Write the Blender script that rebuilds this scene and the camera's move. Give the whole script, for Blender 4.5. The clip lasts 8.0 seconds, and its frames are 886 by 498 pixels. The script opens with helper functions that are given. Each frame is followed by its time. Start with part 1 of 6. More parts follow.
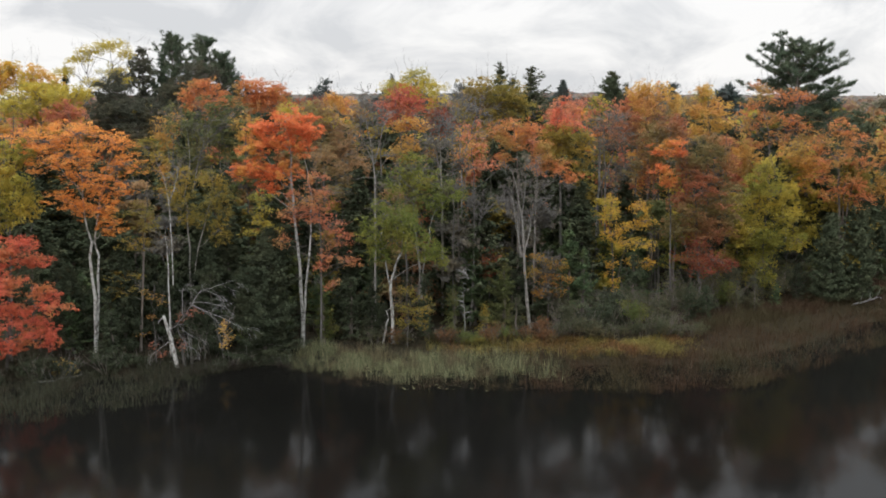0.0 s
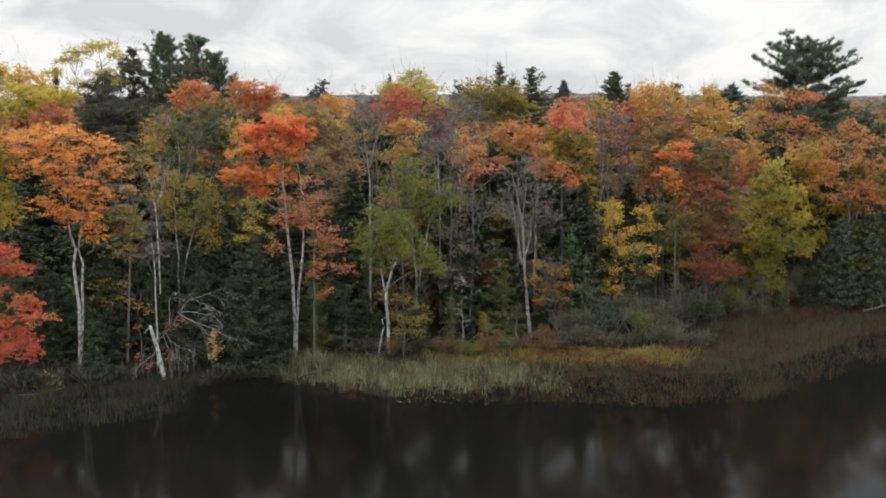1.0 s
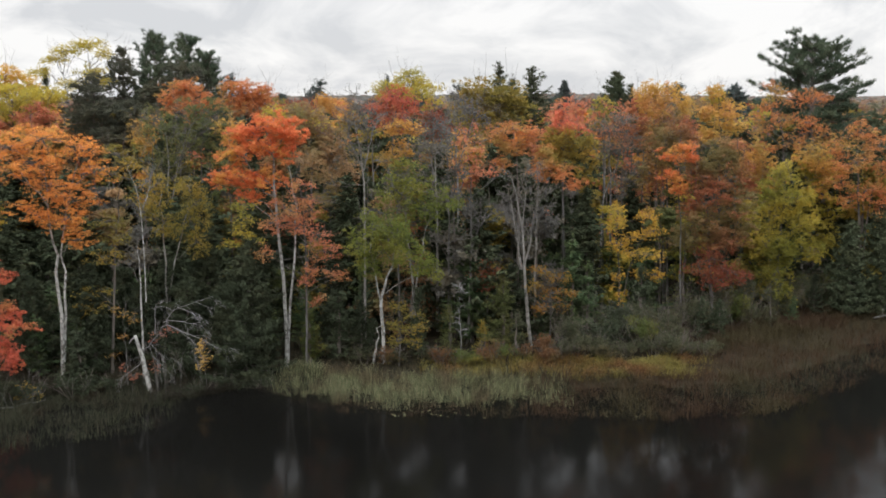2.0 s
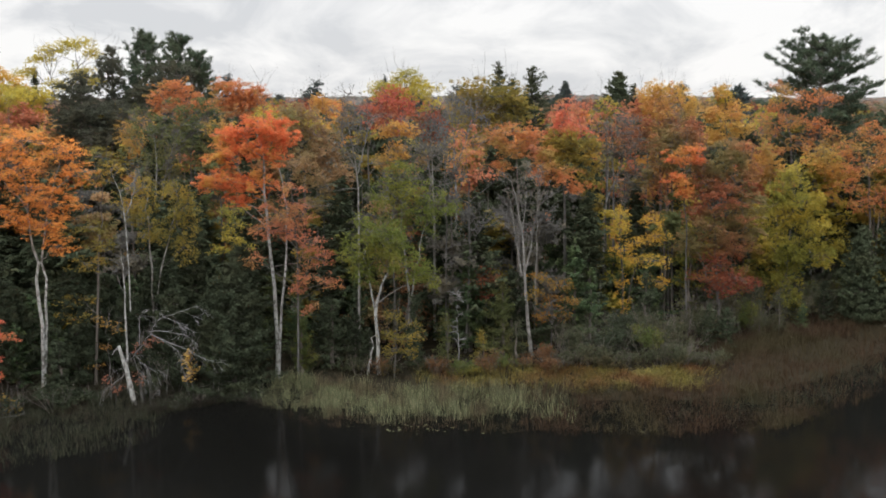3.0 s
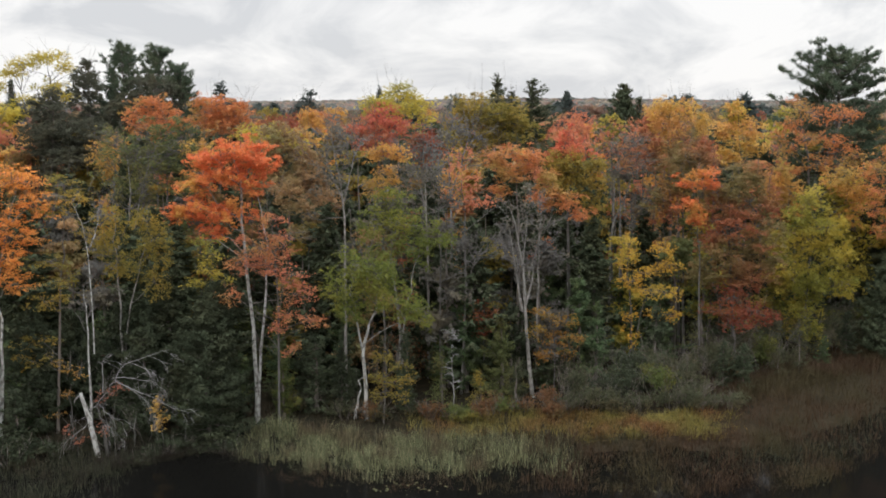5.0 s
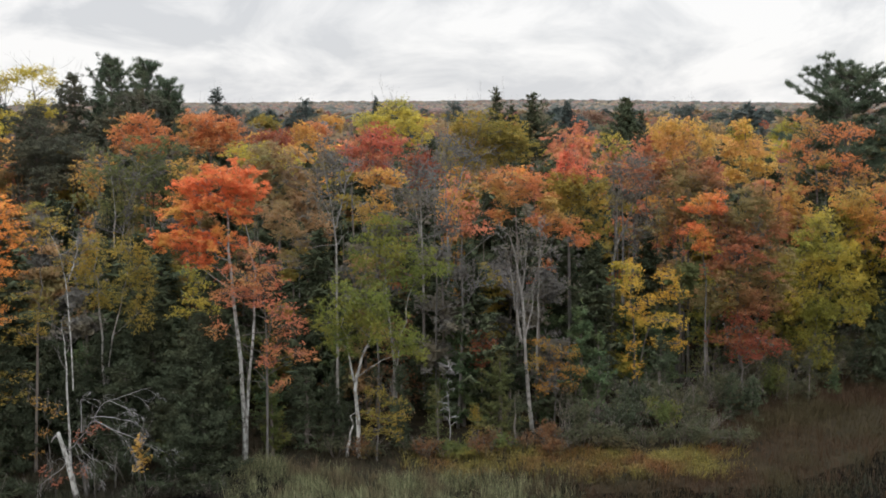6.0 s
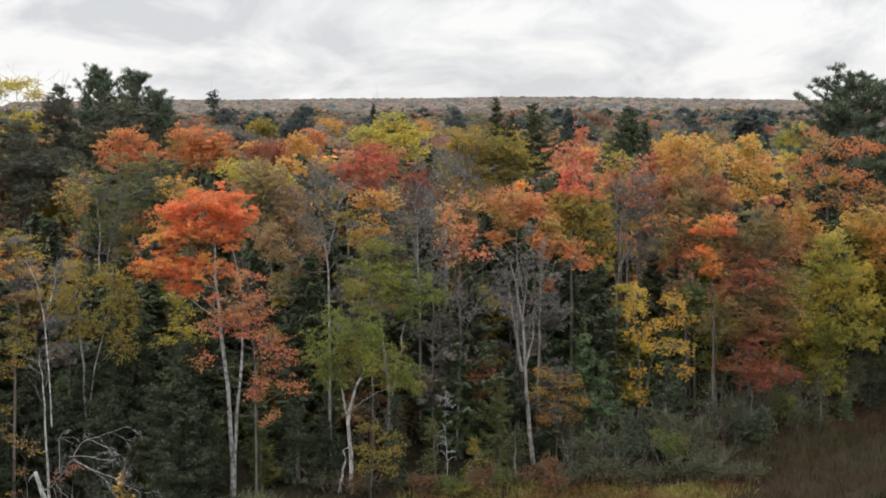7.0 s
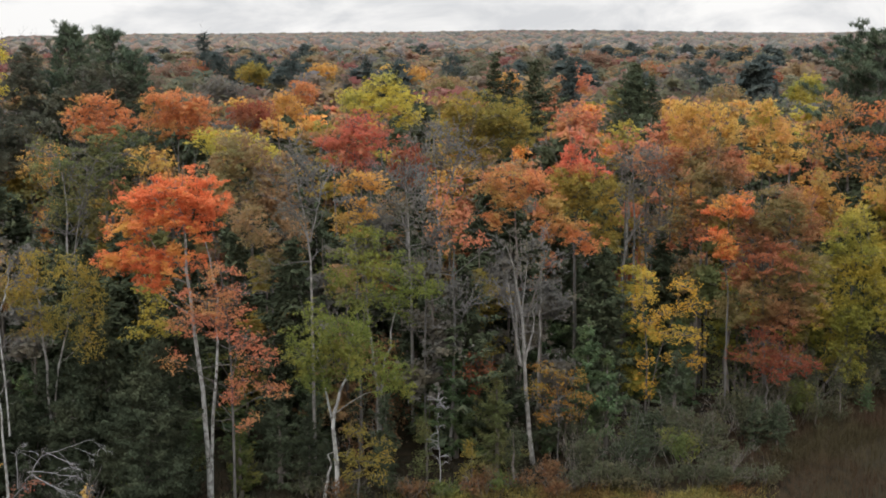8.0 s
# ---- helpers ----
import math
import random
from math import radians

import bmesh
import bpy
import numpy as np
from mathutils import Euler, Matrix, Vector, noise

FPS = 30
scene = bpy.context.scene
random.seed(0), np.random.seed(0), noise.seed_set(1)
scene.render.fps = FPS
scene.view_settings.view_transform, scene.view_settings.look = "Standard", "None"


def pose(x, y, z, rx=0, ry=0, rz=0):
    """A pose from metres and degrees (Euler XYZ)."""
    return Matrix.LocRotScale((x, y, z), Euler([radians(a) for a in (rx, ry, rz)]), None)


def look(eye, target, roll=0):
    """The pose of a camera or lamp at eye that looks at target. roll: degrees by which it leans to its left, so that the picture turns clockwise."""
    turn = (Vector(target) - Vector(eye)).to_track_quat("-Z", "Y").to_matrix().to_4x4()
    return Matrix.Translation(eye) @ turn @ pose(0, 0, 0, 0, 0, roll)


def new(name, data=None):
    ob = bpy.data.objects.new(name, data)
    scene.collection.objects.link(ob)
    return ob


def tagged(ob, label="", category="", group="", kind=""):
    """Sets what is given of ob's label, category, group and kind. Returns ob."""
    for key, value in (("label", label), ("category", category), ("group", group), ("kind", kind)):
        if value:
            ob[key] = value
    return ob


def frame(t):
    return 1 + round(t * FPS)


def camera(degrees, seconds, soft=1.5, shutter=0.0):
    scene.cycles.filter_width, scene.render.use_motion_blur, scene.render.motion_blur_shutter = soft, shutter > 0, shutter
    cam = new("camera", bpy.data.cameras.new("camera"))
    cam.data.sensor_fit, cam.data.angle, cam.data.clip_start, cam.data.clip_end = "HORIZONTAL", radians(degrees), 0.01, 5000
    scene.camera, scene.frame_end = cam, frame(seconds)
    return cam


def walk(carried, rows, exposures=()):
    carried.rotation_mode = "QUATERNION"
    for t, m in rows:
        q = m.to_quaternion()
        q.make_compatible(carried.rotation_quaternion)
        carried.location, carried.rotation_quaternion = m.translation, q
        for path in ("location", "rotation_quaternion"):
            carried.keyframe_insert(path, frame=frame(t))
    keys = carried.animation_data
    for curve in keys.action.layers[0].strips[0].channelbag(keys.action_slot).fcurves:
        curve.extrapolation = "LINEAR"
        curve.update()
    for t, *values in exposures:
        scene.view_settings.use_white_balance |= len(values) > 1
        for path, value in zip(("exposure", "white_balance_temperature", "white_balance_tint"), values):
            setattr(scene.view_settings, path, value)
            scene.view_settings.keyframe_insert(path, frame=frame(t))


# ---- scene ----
cam = camera(46.0, 8.0, soft=1.8)
PATH = [
    (0, (1.791, -3.429, 17.211), (1.711, -1.451, 16.927), -0.1),
    (0.5, (1.844, -2.138, 17.201), (1.763, -0.159, 16.918), -0.1),
    (1, (1.898, -0.903, 17.218), (1.817, 1.075, 16.936), -0.2),
    (1.5, (1.955, 0.356, 17.249), (1.874, 2.334, 16.967), -0.2),
    (3, (2.062, 4.201, 17.181), (1.981, 6.179, 16.902), -0.2),
    (3.5, (2.147, 5.533, 17.209), (2.065, 7.512, 16.931), -0.3),
    (4, (2.172, 6.845, 17.385), (2.091, 8.824, 17.108), -0.3),
    (4.5, (2.2, 8.217, 17.751), (2.118, 10.197, 17.476), -0.3),
    (6, (2.28, 12.312, 19.45), (2.201, 14.292, 19.178), -0.2),
    (6.5, (2.31, 13.677, 20.068), (2.231, 15.657, 19.798), -0.2),
    (7, (2.37, 15.012, 20.671), (2.29, 16.991, 20.393), -0.2),
    (7.5, (2.424, 16.398, 21.273), (2.345, 18.371, 20.955), -0.2),
    (7.7, (2.445, 16.95, 21.51), (2.366, 18.924, 21.174), -0.2),
    (7.9, (2.465, 17.5, 21.75), (2.386, 19.47, 21.399), -0.2),
    (8, (2.537, 19.981, 22.587), (2.458, 21.939, 22.186), -0.3),
]
walk(cam, [(t, look(eye, target, roll)) for t, eye, target, roll in PATH])

# ---- world: overcast autumn sky ----
world = bpy.data.worlds.new("overcast_sky")
scene.world = world
world.use_nodes = True
wn, wl = world.node_tree.nodes, world.node_tree.links
wn.clear()
w_out = wn.new("ShaderNodeOutputWorld")
w_bg = wn.new("ShaderNodeBackground")
w_sky = wn.new("ShaderNodeTexSky")
w_sky.sky_type, w_sky.sun_disc = "NISHITA", False
w_sky.sun_elevation, w_sky.sun_rotation = radians(48), radians(215)
w_scale = wn.new("ShaderNodeVectorMath")
w_scale.operation = "SCALE"
w_scale.inputs["Scale"].default_value = 0.09
wl.new(w_sky.outputs[0], w_scale.inputs[0])
w_tc = wn.new("ShaderNodeTexCoord")
w_map = wn.new("ShaderNodeMapping")
w_map.inputs["Scale"].default_value = (4.6, 4.6, 10.0)
w_map.inputs["Location"].default_value = (0.7, 0.2, 0.35)
wl.new(w_tc.outputs["Generated"], w_map.inputs[0])
w_n1 = wn.new("ShaderNodeTexNoise")
w_n1.inputs["Scale"].default_value, w_n1.inputs["Detail"].default_value = 1.3, 6
w_n1.inputs["Roughness"].default_value, w_n1.inputs["Distortion"].default_value = 0.58, 0.6
wl.new(w_map.outputs[0], w_n1.inputs[0])
w_ramp = wn.new("ShaderNodeValToRGB")
w_ramp.color_ramp.elements[0].position, w_ramp.color_ramp.elements[0].color = 0.40, (0.70, 0.71, 0.735, 1)
w_ramp.color_ramp.elements[1].position, w_ramp.color_ramp.elements[1].color = 0.585, (0.99, 0.98, 0.975, 1)
wl.new(w_n1.outputs["Fac"], w_ramp.inputs[0])
# an overcast sky is brighter towards the zenith
w_sep = wn.new("ShaderNodeSeparateXYZ")
wl.new(w_tc.outputs["Generated"], w_sep.inputs[0])
w_up = wn.new("ShaderNodeMapRange")
w_up.inputs["From Min"].default_value, w_up.inputs["From Max"].default_value = 0.12, 1.0
w_up.inputs["To Min"].default_value, w_up.inputs["To Max"].default_value = 1.0, 4.0
wl.new(w_sep.outputs[2], w_up.inputs[0])
w_cl = wn.new("ShaderNodeVectorMath")
w_cl.operation = "SCALE"
# and a little bluer there
w_blue = wn.new("ShaderNodeMapRange")
w_blue.inputs["From Min"].default_value, w_blue.inputs["From Max"].default_value = 0.2, 0.6
wl.new(w_sep.outputs[2], w_blue.inputs[0])
w_tint = wn.new("ShaderNodeMix")
w_tint.data_type, w_tint.blend_type = "RGBA", "MULTIPLY"
w_tint.inputs["B"].default_value = (0.925, 1.005, 1.08, 1)
wl.new(w_blue.outputs[0], w_tint.inputs["Factor"])
wl.new(w_ramp.outputs[0], w_tint.inputs["A"])
wl.new(w_tint.outputs["Result"], w_cl.inputs[0])
wl.new(w_up.outputs[0], w_cl.inputs["Scale"])
w_mix = wn.new("ShaderNodeMix")
w_mix.data_type = "RGBA"
w_mix.inputs["Factor"].default_value = 0.93
wl.new(w_scale.outputs[0], w_mix.inputs["A"])
wl.new(w_cl.outputs[0], w_mix.inputs["B"])
wl.new(w_mix.outputs["Result"], w_bg.inputs[0])
w_bg.inputs[1].default_value = 1.0
wl.new(w_bg.outputs[0], w_out.inputs[0])

sun_data = bpy.data.lights.new("sun", "SUN")
sun_data.energy, sun_data.angle, sun_data.color = 0.9, radians(20), (1.0, 0.985, 0.965)
sun = new("sun", sun_data)
sun.matrix_world = look((-40, -5, 100), (0, 70, 0))
scene.view_settings.exposure = 0.04


# ---- materials ----
def base_mat(name):
    m = bpy.data.materials.new(name)
    m.use_nodes = True
    n, l = m.node_tree.nodes, m.node_tree.links
    n.clear()
    out = n.new("ShaderNodeOutputMaterial")
    return m, n, l, out


def mixed(n, l, fac, a, b):
    """A colour mix node; a and b are colours or sockets."""
    x = n.new("ShaderNodeMix")
    x.data_type = "RGBA"
    for key, v in (("A", a), ("B", b)):
        if isinstance(v, tuple):
            x.inputs[key].default_value = (*v, 1)
        else:
            l.new(v, x.inputs[key])
    if isinstance(fac, float):
        x.inputs["Factor"].default_value = fac
    else:
        l.new(fac, x.inputs["Factor"])
    return x.outputs["Result"]


def noise_fac(n, l, scale, lo, hi, detail=3.0, stretch=None, coord="Object"):
    tc = n.new("ShaderNodeTexCoord")
    src = tc.outputs[coord]
    if stretch:
        mp = n.new("ShaderNodeMapping")
        mp.inputs["Scale"].default_value = stretch
        l.new(src, mp.inputs[0])
        src = mp.outputs[0]
    t = n.new("ShaderNodeTexNoise")
    t.inputs["Scale"].default_value, t.inputs["Detail"].default_value = scale, detail
    l.new(src, t.inputs[0])
    r = n.new("ShaderNodeMapRange")
    r.inputs["From Min"].default_value, r.inputs["From Max"].default_value = lo, hi
    l.new(t.outputs["Fac"], r.inputs[0])
    return r.outputs[0], t.outputs["Fac"]


def leaf_mat(name, c1, c2, c3, through_light=0.5, patch=0.45, rough=0.65, gloss=0.08, lift=0.0, uneven=0.84, mix3=(0.46, 0.66)):
    """Leaves: each one between two colours, with patches of a third through the crown."""
    m, n, l, out = base_mat(name)
    # lift: bluer, slightly greener leaf colours, a haze tint painted in
    c1, c2, c3 = ((c[0], c[1] + 0.3 * lift, c[2] + lift) for c in (c1, c2, c3))
    g = n.new("ShaderNodeNewGeometry")
    col = mixed(n, l, g.outputs["Random Per Island"], c1, c2)
    f, _ = noise_fac(n, l, patch, mix3[0], mix3[1], 2.0)
    col = mixed(n, l, f, col, c3)
    # single leaves paler or duller than their neighbours
    h = n.new("ShaderNodeMath")
    h.operation = "MULTIPLY"
    h.inputs[1].default_value = 37.0
    l.new(g.outputs["Random Per Island"], h.inputs[0])
    fr = n.new("ShaderNodeMath")
    fr.operation = "FRACT"
    l.new(h.outputs[0], fr.inputs[0])
    vr = n.new("ShaderNodeMapRange")
    vr.inputs["To Min"].default_value, vr.inputs["To Max"].default_value = uneven, 1.9 - uneven
    l.new(fr.outputs[0], vr.inputs[0])
    sc = n.new("ShaderNodeVectorMath")
    sc.operation = "SCALE"
    l.new(col, sc.inputs[0])
    l.new(vr.outputs[0], sc.inputs["Scale"])
    p = n.new("ShaderNodeBsdfPrincipled")
    p.inputs["Roughness"].default_value = rough
    p.inputs["Specular IOR Level"].default_value = gloss
    l.new(sc.outputs[0], p.inputs["Base Color"])
    if through_light:
        t = n.new("ShaderNodeBsdfTranslucent")
        l.new(sc.outputs[0], t.inputs[0])
        mx = n.new("ShaderNodeMixShader")
        mx.inputs[0].default_value = through_light
        l.new(p.outputs[0], mx.inputs[1])
        l.new(t.outputs[0], mx.inputs[2])
        l.new(mx.outputs[0], out.inputs[0])
    else:
        l.new(p.outputs[0], out.inputs[0])
    return m


def bark_mat(name, light, dark, stretch, scale, lo=0.42, hi=0.62, rough=0.85, bump=0.4):
    m, n, l, out = base_mat(name)
    f, raw = noise_fac(n, l, scale, lo, hi, 5.0, stretch)
    col = mixed(n, l, f, dark, light)
    f2, _ = noise_fac(n, l, 0.7, 0.4, 0.7, 3.0)
    col = mixed(n, l, f2, col, tuple(0.55 * a + 0.45 * b for a, b in zip(light, dark)))
    p = n.new("ShaderNodeBsdfPrincipled")
    p.inputs["Roughness"].default_value = rough
    l.new(col, p.inputs["Base Color"])
    b = n.new("ShaderNodeBump")
    b.inputs["Strength"].default_value, b.inputs["Distance"].default_value = bump, 0.03
    l.new(raw, b.inputs["Height"])
    l.new(b.outputs[0], p.inputs["Normal"])
    l.new(p.outputs[0], out.inputs[0])
    return m


LEAF = {
    "flame": leaf_mat("leaf_flame_red", (0.78, 0.245, 0.08), (0.66, 0.175, 0.065), (0.60, 0.34, 0.075), mix3=(0.5, 0.68), lift=0.012),
    "orange": leaf_mat("leaf_orange", (0.83, 0.41, 0.09), (0.70, 0.255, 0.068), (0.73, 0.30, 0.07), mix3=(0.46, 0.62), lift=0.012),
    "amber": leaf_mat("leaf_amber", (0.66, 0.36, 0.085), (0.52, 0.25, 0.065), (0.42, 0.28, 0.075), lift=0.01),
    "crimson": leaf_mat("leaf_crimson", (0.60, 0.165, 0.07), (0.44, 0.11, 0.05), (0.42, 0.21, 0.07), lift=0.03),
    "salmon": leaf_mat("leaf_salmon", (0.63, 0.24, 0.10), (0.49, 0.155, 0.068), (0.52, 0.28, 0.08), mix3=(0.48, 0.66), lift=0.03),
    "rust": leaf_mat("leaf_rust", (0.48, 0.165, 0.055), (0.33, 0.115, 0.042), (0.25, 0.185, 0.052), patch=0.28, mix3=(0.43, 0.57), lift=0.03),
    "russet": leaf_mat("leaf_russet", (0.42, 0.235, 0.085), (0.29, 0.175, 0.07), (0.26, 0.22, 0.07), patch=0.35, lift=0.03),
    "gold": leaf_mat("leaf_gold", (0.74, 0.46, 0.08), (0.60, 0.33, 0.06), (0.56, 0.40, 0.08)),
    "yellow": leaf_mat("leaf_yellow", (0.61, 0.475, 0.085), (0.48, 0.375, 0.068), (0.36, 0.32, 0.08)),
    "lime": leaf_mat("leaf_yellow_green", (0.34, 0.305, 0.062), (0.20, 0.20, 0.048), (0.52, 0.39, 0.075), patch=0.28, mix3=(0.44, 0.6)),
    "olive": leaf_mat("leaf_olive", (0.32, 0.245, 0.06), (0.195, 0.165, 0.045), (0.40, 0.26, 0.055)),
    "green": leaf_mat("leaf_green", (0.215, 0.228, 0.055), (0.135, 0.16, 0.042), (0.28, 0.26, 0.06)),
    "dullgreen": leaf_mat("leaf_dull_green", (0.170, 0.180, 0.070), (0.115, 0.130, 0.054), (0.225, 0.185, 0.072)),
    "grey": leaf_mat("leaf_grey_brown", (0.195, 0.165, 0.115), (0.13, 0.115, 0.085), (0.19, 0.15, 0.08), lift=0.03),
    "alder": leaf_mat("leaf_alder", (0.110, 0.111, 0.062), (0.076, 0.079, 0.046), (0.135, 0.102, 0.053), patch=0.3),
    "pine": leaf_mat("needle_pine", (0.094, 0.118, 0.074), (0.070, 0.091, 0.060), (0.108, 0.125, 0.074), 0.15, rough=0.9, gloss=0.03, uneven=0.85),
    "spruce": leaf_mat("needle_spruce", (0.076, 0.089, 0.050), (0.060, 0.071, 0.042), (0.090, 0.095, 0.052), 0.12, rough=0.9, gloss=0.03, uneven=0.85),
    "cedar": leaf_mat("needle_cedar", (0.053, 0.062, 0.036), (0.044, 0.051, 0.031), (0.063, 0.066, 0.037), 0.12, rough=0.9, gloss=0.03, uneven=0.88),
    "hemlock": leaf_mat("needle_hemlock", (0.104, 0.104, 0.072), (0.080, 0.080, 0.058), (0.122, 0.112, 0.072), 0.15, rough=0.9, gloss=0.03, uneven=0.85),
    "fir": leaf_mat("needle_fir", (0.090, 0.126, 0.055), (0.062, 0.09, 0.044), (0.135, 0.152, 0.054), 0.18),
    "sapling": leaf_mat("leaf_sapling", (0.144, 0.162, 0.050), (0.084, 0.108, 0.041), (0.240, 0.192, 0.048)),
    "olive_amber": leaf_mat("leaf_olive_amber", (0.40, 0.21, 0.058), (0.29, 0.15, 0.046), (0.36, 0.25, 0.06)),
    "wine_rose": leaf_mat("leaf_wine_rose", (0.40, 0.15, 0.09), (0.30, 0.105, 0.07), (0.30, 0.16, 0.09)),
    "wine": leaf_mat("leaf_wine_red", (0.36, 0.105, 0.06), (0.25, 0.075, 0.045), (0.28, 0.13, 0.055)),
    "scarlet": leaf_mat("leaf_scarlet", (0.72, 0.185, 0.075), (0.57, 0.125, 0.06), (0.54, 0.25, 0.07), lift=0.03),
    "tangerine": leaf_mat("leaf_tangerine", (0.66, 0.27, 0.09), (0.52, 0.18, 0.07), (0.44, 0.28, 0.08), mix3=(0.48, 0.66), lift=0.012),
    "honey": leaf_mat("leaf_honey", (0.67, 0.44, 0.10), (0.55, 0.31, 0.08), (0.58, 0.26, 0.10), patch=0.3, mix3=(0.51, 0.68), lift=0.01),
    "fern": leaf_mat("leaf_bracken", (0.24, 0.115, 0.055), (0.14, 0.082, 0.045), (0.17, 0.14, 0.055)),
}
# crowns deep in the forest: duller, paler, bluer leaves, distance haze put into the colours
for far_name, hazy_cols in {
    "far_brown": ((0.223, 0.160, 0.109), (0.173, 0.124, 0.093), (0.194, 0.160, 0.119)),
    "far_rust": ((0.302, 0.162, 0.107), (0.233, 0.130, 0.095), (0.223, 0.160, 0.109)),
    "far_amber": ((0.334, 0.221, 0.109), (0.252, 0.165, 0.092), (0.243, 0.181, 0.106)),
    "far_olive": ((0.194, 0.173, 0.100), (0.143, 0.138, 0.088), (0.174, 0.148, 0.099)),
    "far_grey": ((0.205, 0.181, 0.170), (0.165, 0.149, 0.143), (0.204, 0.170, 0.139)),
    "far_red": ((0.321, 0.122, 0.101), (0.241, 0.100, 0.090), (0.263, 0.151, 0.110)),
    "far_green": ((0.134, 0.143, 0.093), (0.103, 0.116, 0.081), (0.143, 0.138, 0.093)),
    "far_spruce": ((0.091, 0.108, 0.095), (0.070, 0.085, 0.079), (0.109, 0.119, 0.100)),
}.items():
    LEAF[far_name] = leaf_mat("leaf_" + far_name, *hazy_cols)
BARK = {
    "birch": bark_mat("bark_birch", (0.43, 0.41, 0.37), (0.10, 0.087, 0.074), (4.0, 4.0, 2.6), 1.5, 0.40, 0.56),
    "grey": bark_mat("bark_grey", (0.145, 0.13, 0.115), (0.07, 0.062, 0.053), (3, 3, 0.7), 2.5),
    "pale": bark_mat("bark_pale_grey", (0.29, 0.265, 0.235), (0.125, 0.11, 0.095), (2, 2, 1.6), 2.2),
    "dark": bark_mat("bark_dark", (0.182, 0.147, 0.119), (0.084, 0.070, 0.059), (4, 4, 0.6), 2.5),
    "dead": bark_mat("wood_bleached", (0.28, 0.26, 0.25), (0.125, 0.112, 0.105), (5, 5, 0.8), 2.0),
    "greytwig": bark_mat("bark_grey_twig", (0.17, 0.15, 0.137), (0.10, 0.088, 0.08), (2, 2, 2), 1.0),
    "twig": bark_mat("bark_twig", (0.17, 0.145, 0.13), (0.09, 0.078, 0.07), (2, 2, 2), 1.0),
}


def ground_mat():
    m, n, l, out = base_mat("forest_floor")
    f, raw = noise_fac(n, l, 1.7, 0.35, 0.65, 8.0)
    col = mixed(n, l, f, (0.014, 0.012, 0.009), (0.05, 0.033, 0.02))
    f2, _ = noise_fac(n, l, 0.05, 0.42, 0.6, 4.0)
    col = mixed(n, l, f2, col, (0.026, 0.022, 0.013))
    p = n.new("ShaderNodeBsdfPrincipled")
    p.inputs["Roughness"].default_value = 0.95
    p.inputs["Specular IOR Level"].default_value = 0.04
    l.new(col, p.inputs["Base Color"])
    b = n.new("ShaderNodeBump")
    b.inputs["Strength"].default_value, b.inputs["Distance"].default_value = 0.8, 0.15
    l.new(raw, b.inputs["Height"])
    l.new(b.outputs[0], p.inputs["Normal"])
    l.new(p.outputs[0], out.inputs[0])
    return m


def water_mat():
    m, n, l, out = base_mat("tannin_dark_water")
    f, _ = noise_fac(n, l, 0.06, 0.4, 0.65, 3.0)
    col = mixed(n, l, f, (0.0040, 0.0037, 0.0032), (0.0062, 0.0058, 0.0050))
    p = n.new("ShaderNodeBsdfPrincipled")
    p.inputs["IOR"].default_value = 1.104
    l.new(col, p.inputs["Base Color"])
    fr, _ = noise_fac(n, l, 0.035, 0.4, 0.7, 3.0)
    rr = n.new("ShaderNodeMapRange")
    rr.inputs["To Min"].default_value, rr.inputs["To Max"].default_value = 0.075, 0.12
    l.new(fr, rr.inputs[0])
    l.new(rr.outputs[0], p.inputs["Roughness"])
    _, raw = noise_fac(n, l, 1.1, 0, 1, 4.0, (1.0, 0.55, 1.0))
    _, raw2 = noise_fac(n, l, 0.16, 0, 1, 2.0)
    add = n.new("ShaderNodeMath")
    add.operation = "MULTIPLY_ADD"
    l.new(raw2, add.inputs[0])
    add.inputs[1].default_value = 2.0
    l.new(raw, add.inputs[2])
    b = n.new("ShaderNodeBump")
    b.inputs["Strength"].default_value, b.inputs["Distance"].default_value = 0.08, 0.05
    l.new(add.outputs[0], b.inputs["Height"])
    l.new(b.outputs[0], p.inputs["Normal"])
    l.new(p.outputs[0], out.inputs[0])
    return m


def canopy_mat():
    """Tree crowns too far off to tell leaf from leaf: one colour for each crown, mottled."""
    m, n, l, out = base_mat("far_canopy")
    g = n.new("ShaderNodeNewGeometry")
    r = n.new("ShaderNodeValToRGB")
    e = r.color_ramp.elements
    stops = ((0.0, (0.045, 0.05, 0.038)), (0.2, (0.05, 0.055, 0.04)), (0.27, (0.10, 0.085, 0.06)), (0.40, (0.16, 0.10, 0.065)),
             (0.54, (0.21, 0.105, 0.065)), (0.66, (0.20, 0.14, 0.07)), (0.82, (0.105, 0.09, 0.07)), (1.0, (0.17, 0.075, 0.06)))
    e[0].position, e[0].color = stops[0][0], (*stops[0][1], 1)
    e[1].position, e[1].color = stops[-1][0], (*stops[-1][1], 1)
    for at, c in stops[1:-1]:
        x = e.new(at)
        x.color = (*c, 1)
    l.new(g.outputs["Random Per Island"], r.inputs[0])
    f, raw = noise_fac(n, l, 0.5, 0.35, 0.7, 6.0)
    col = mixed(n, l, f, r.outputs[0], (0.06, 0.052, 0.042))
    p = n.new("ShaderNodeBsdfPrincipled")
    p.inputs["Roughness"].default_value = 0.9
    l.new(col, p.inputs["Base Color"])
    b = n.new("ShaderNodeBump")
    b.inputs["Strength"].default_value, b.inputs["Distance"].default_value = 1.0, 1.0
    l.new(raw, b.inputs["Height"])
    l.new(b.outputs[0], p.inputs["Normal"])
    l.new(p.outputs[0], out.inputs[0])
    return m


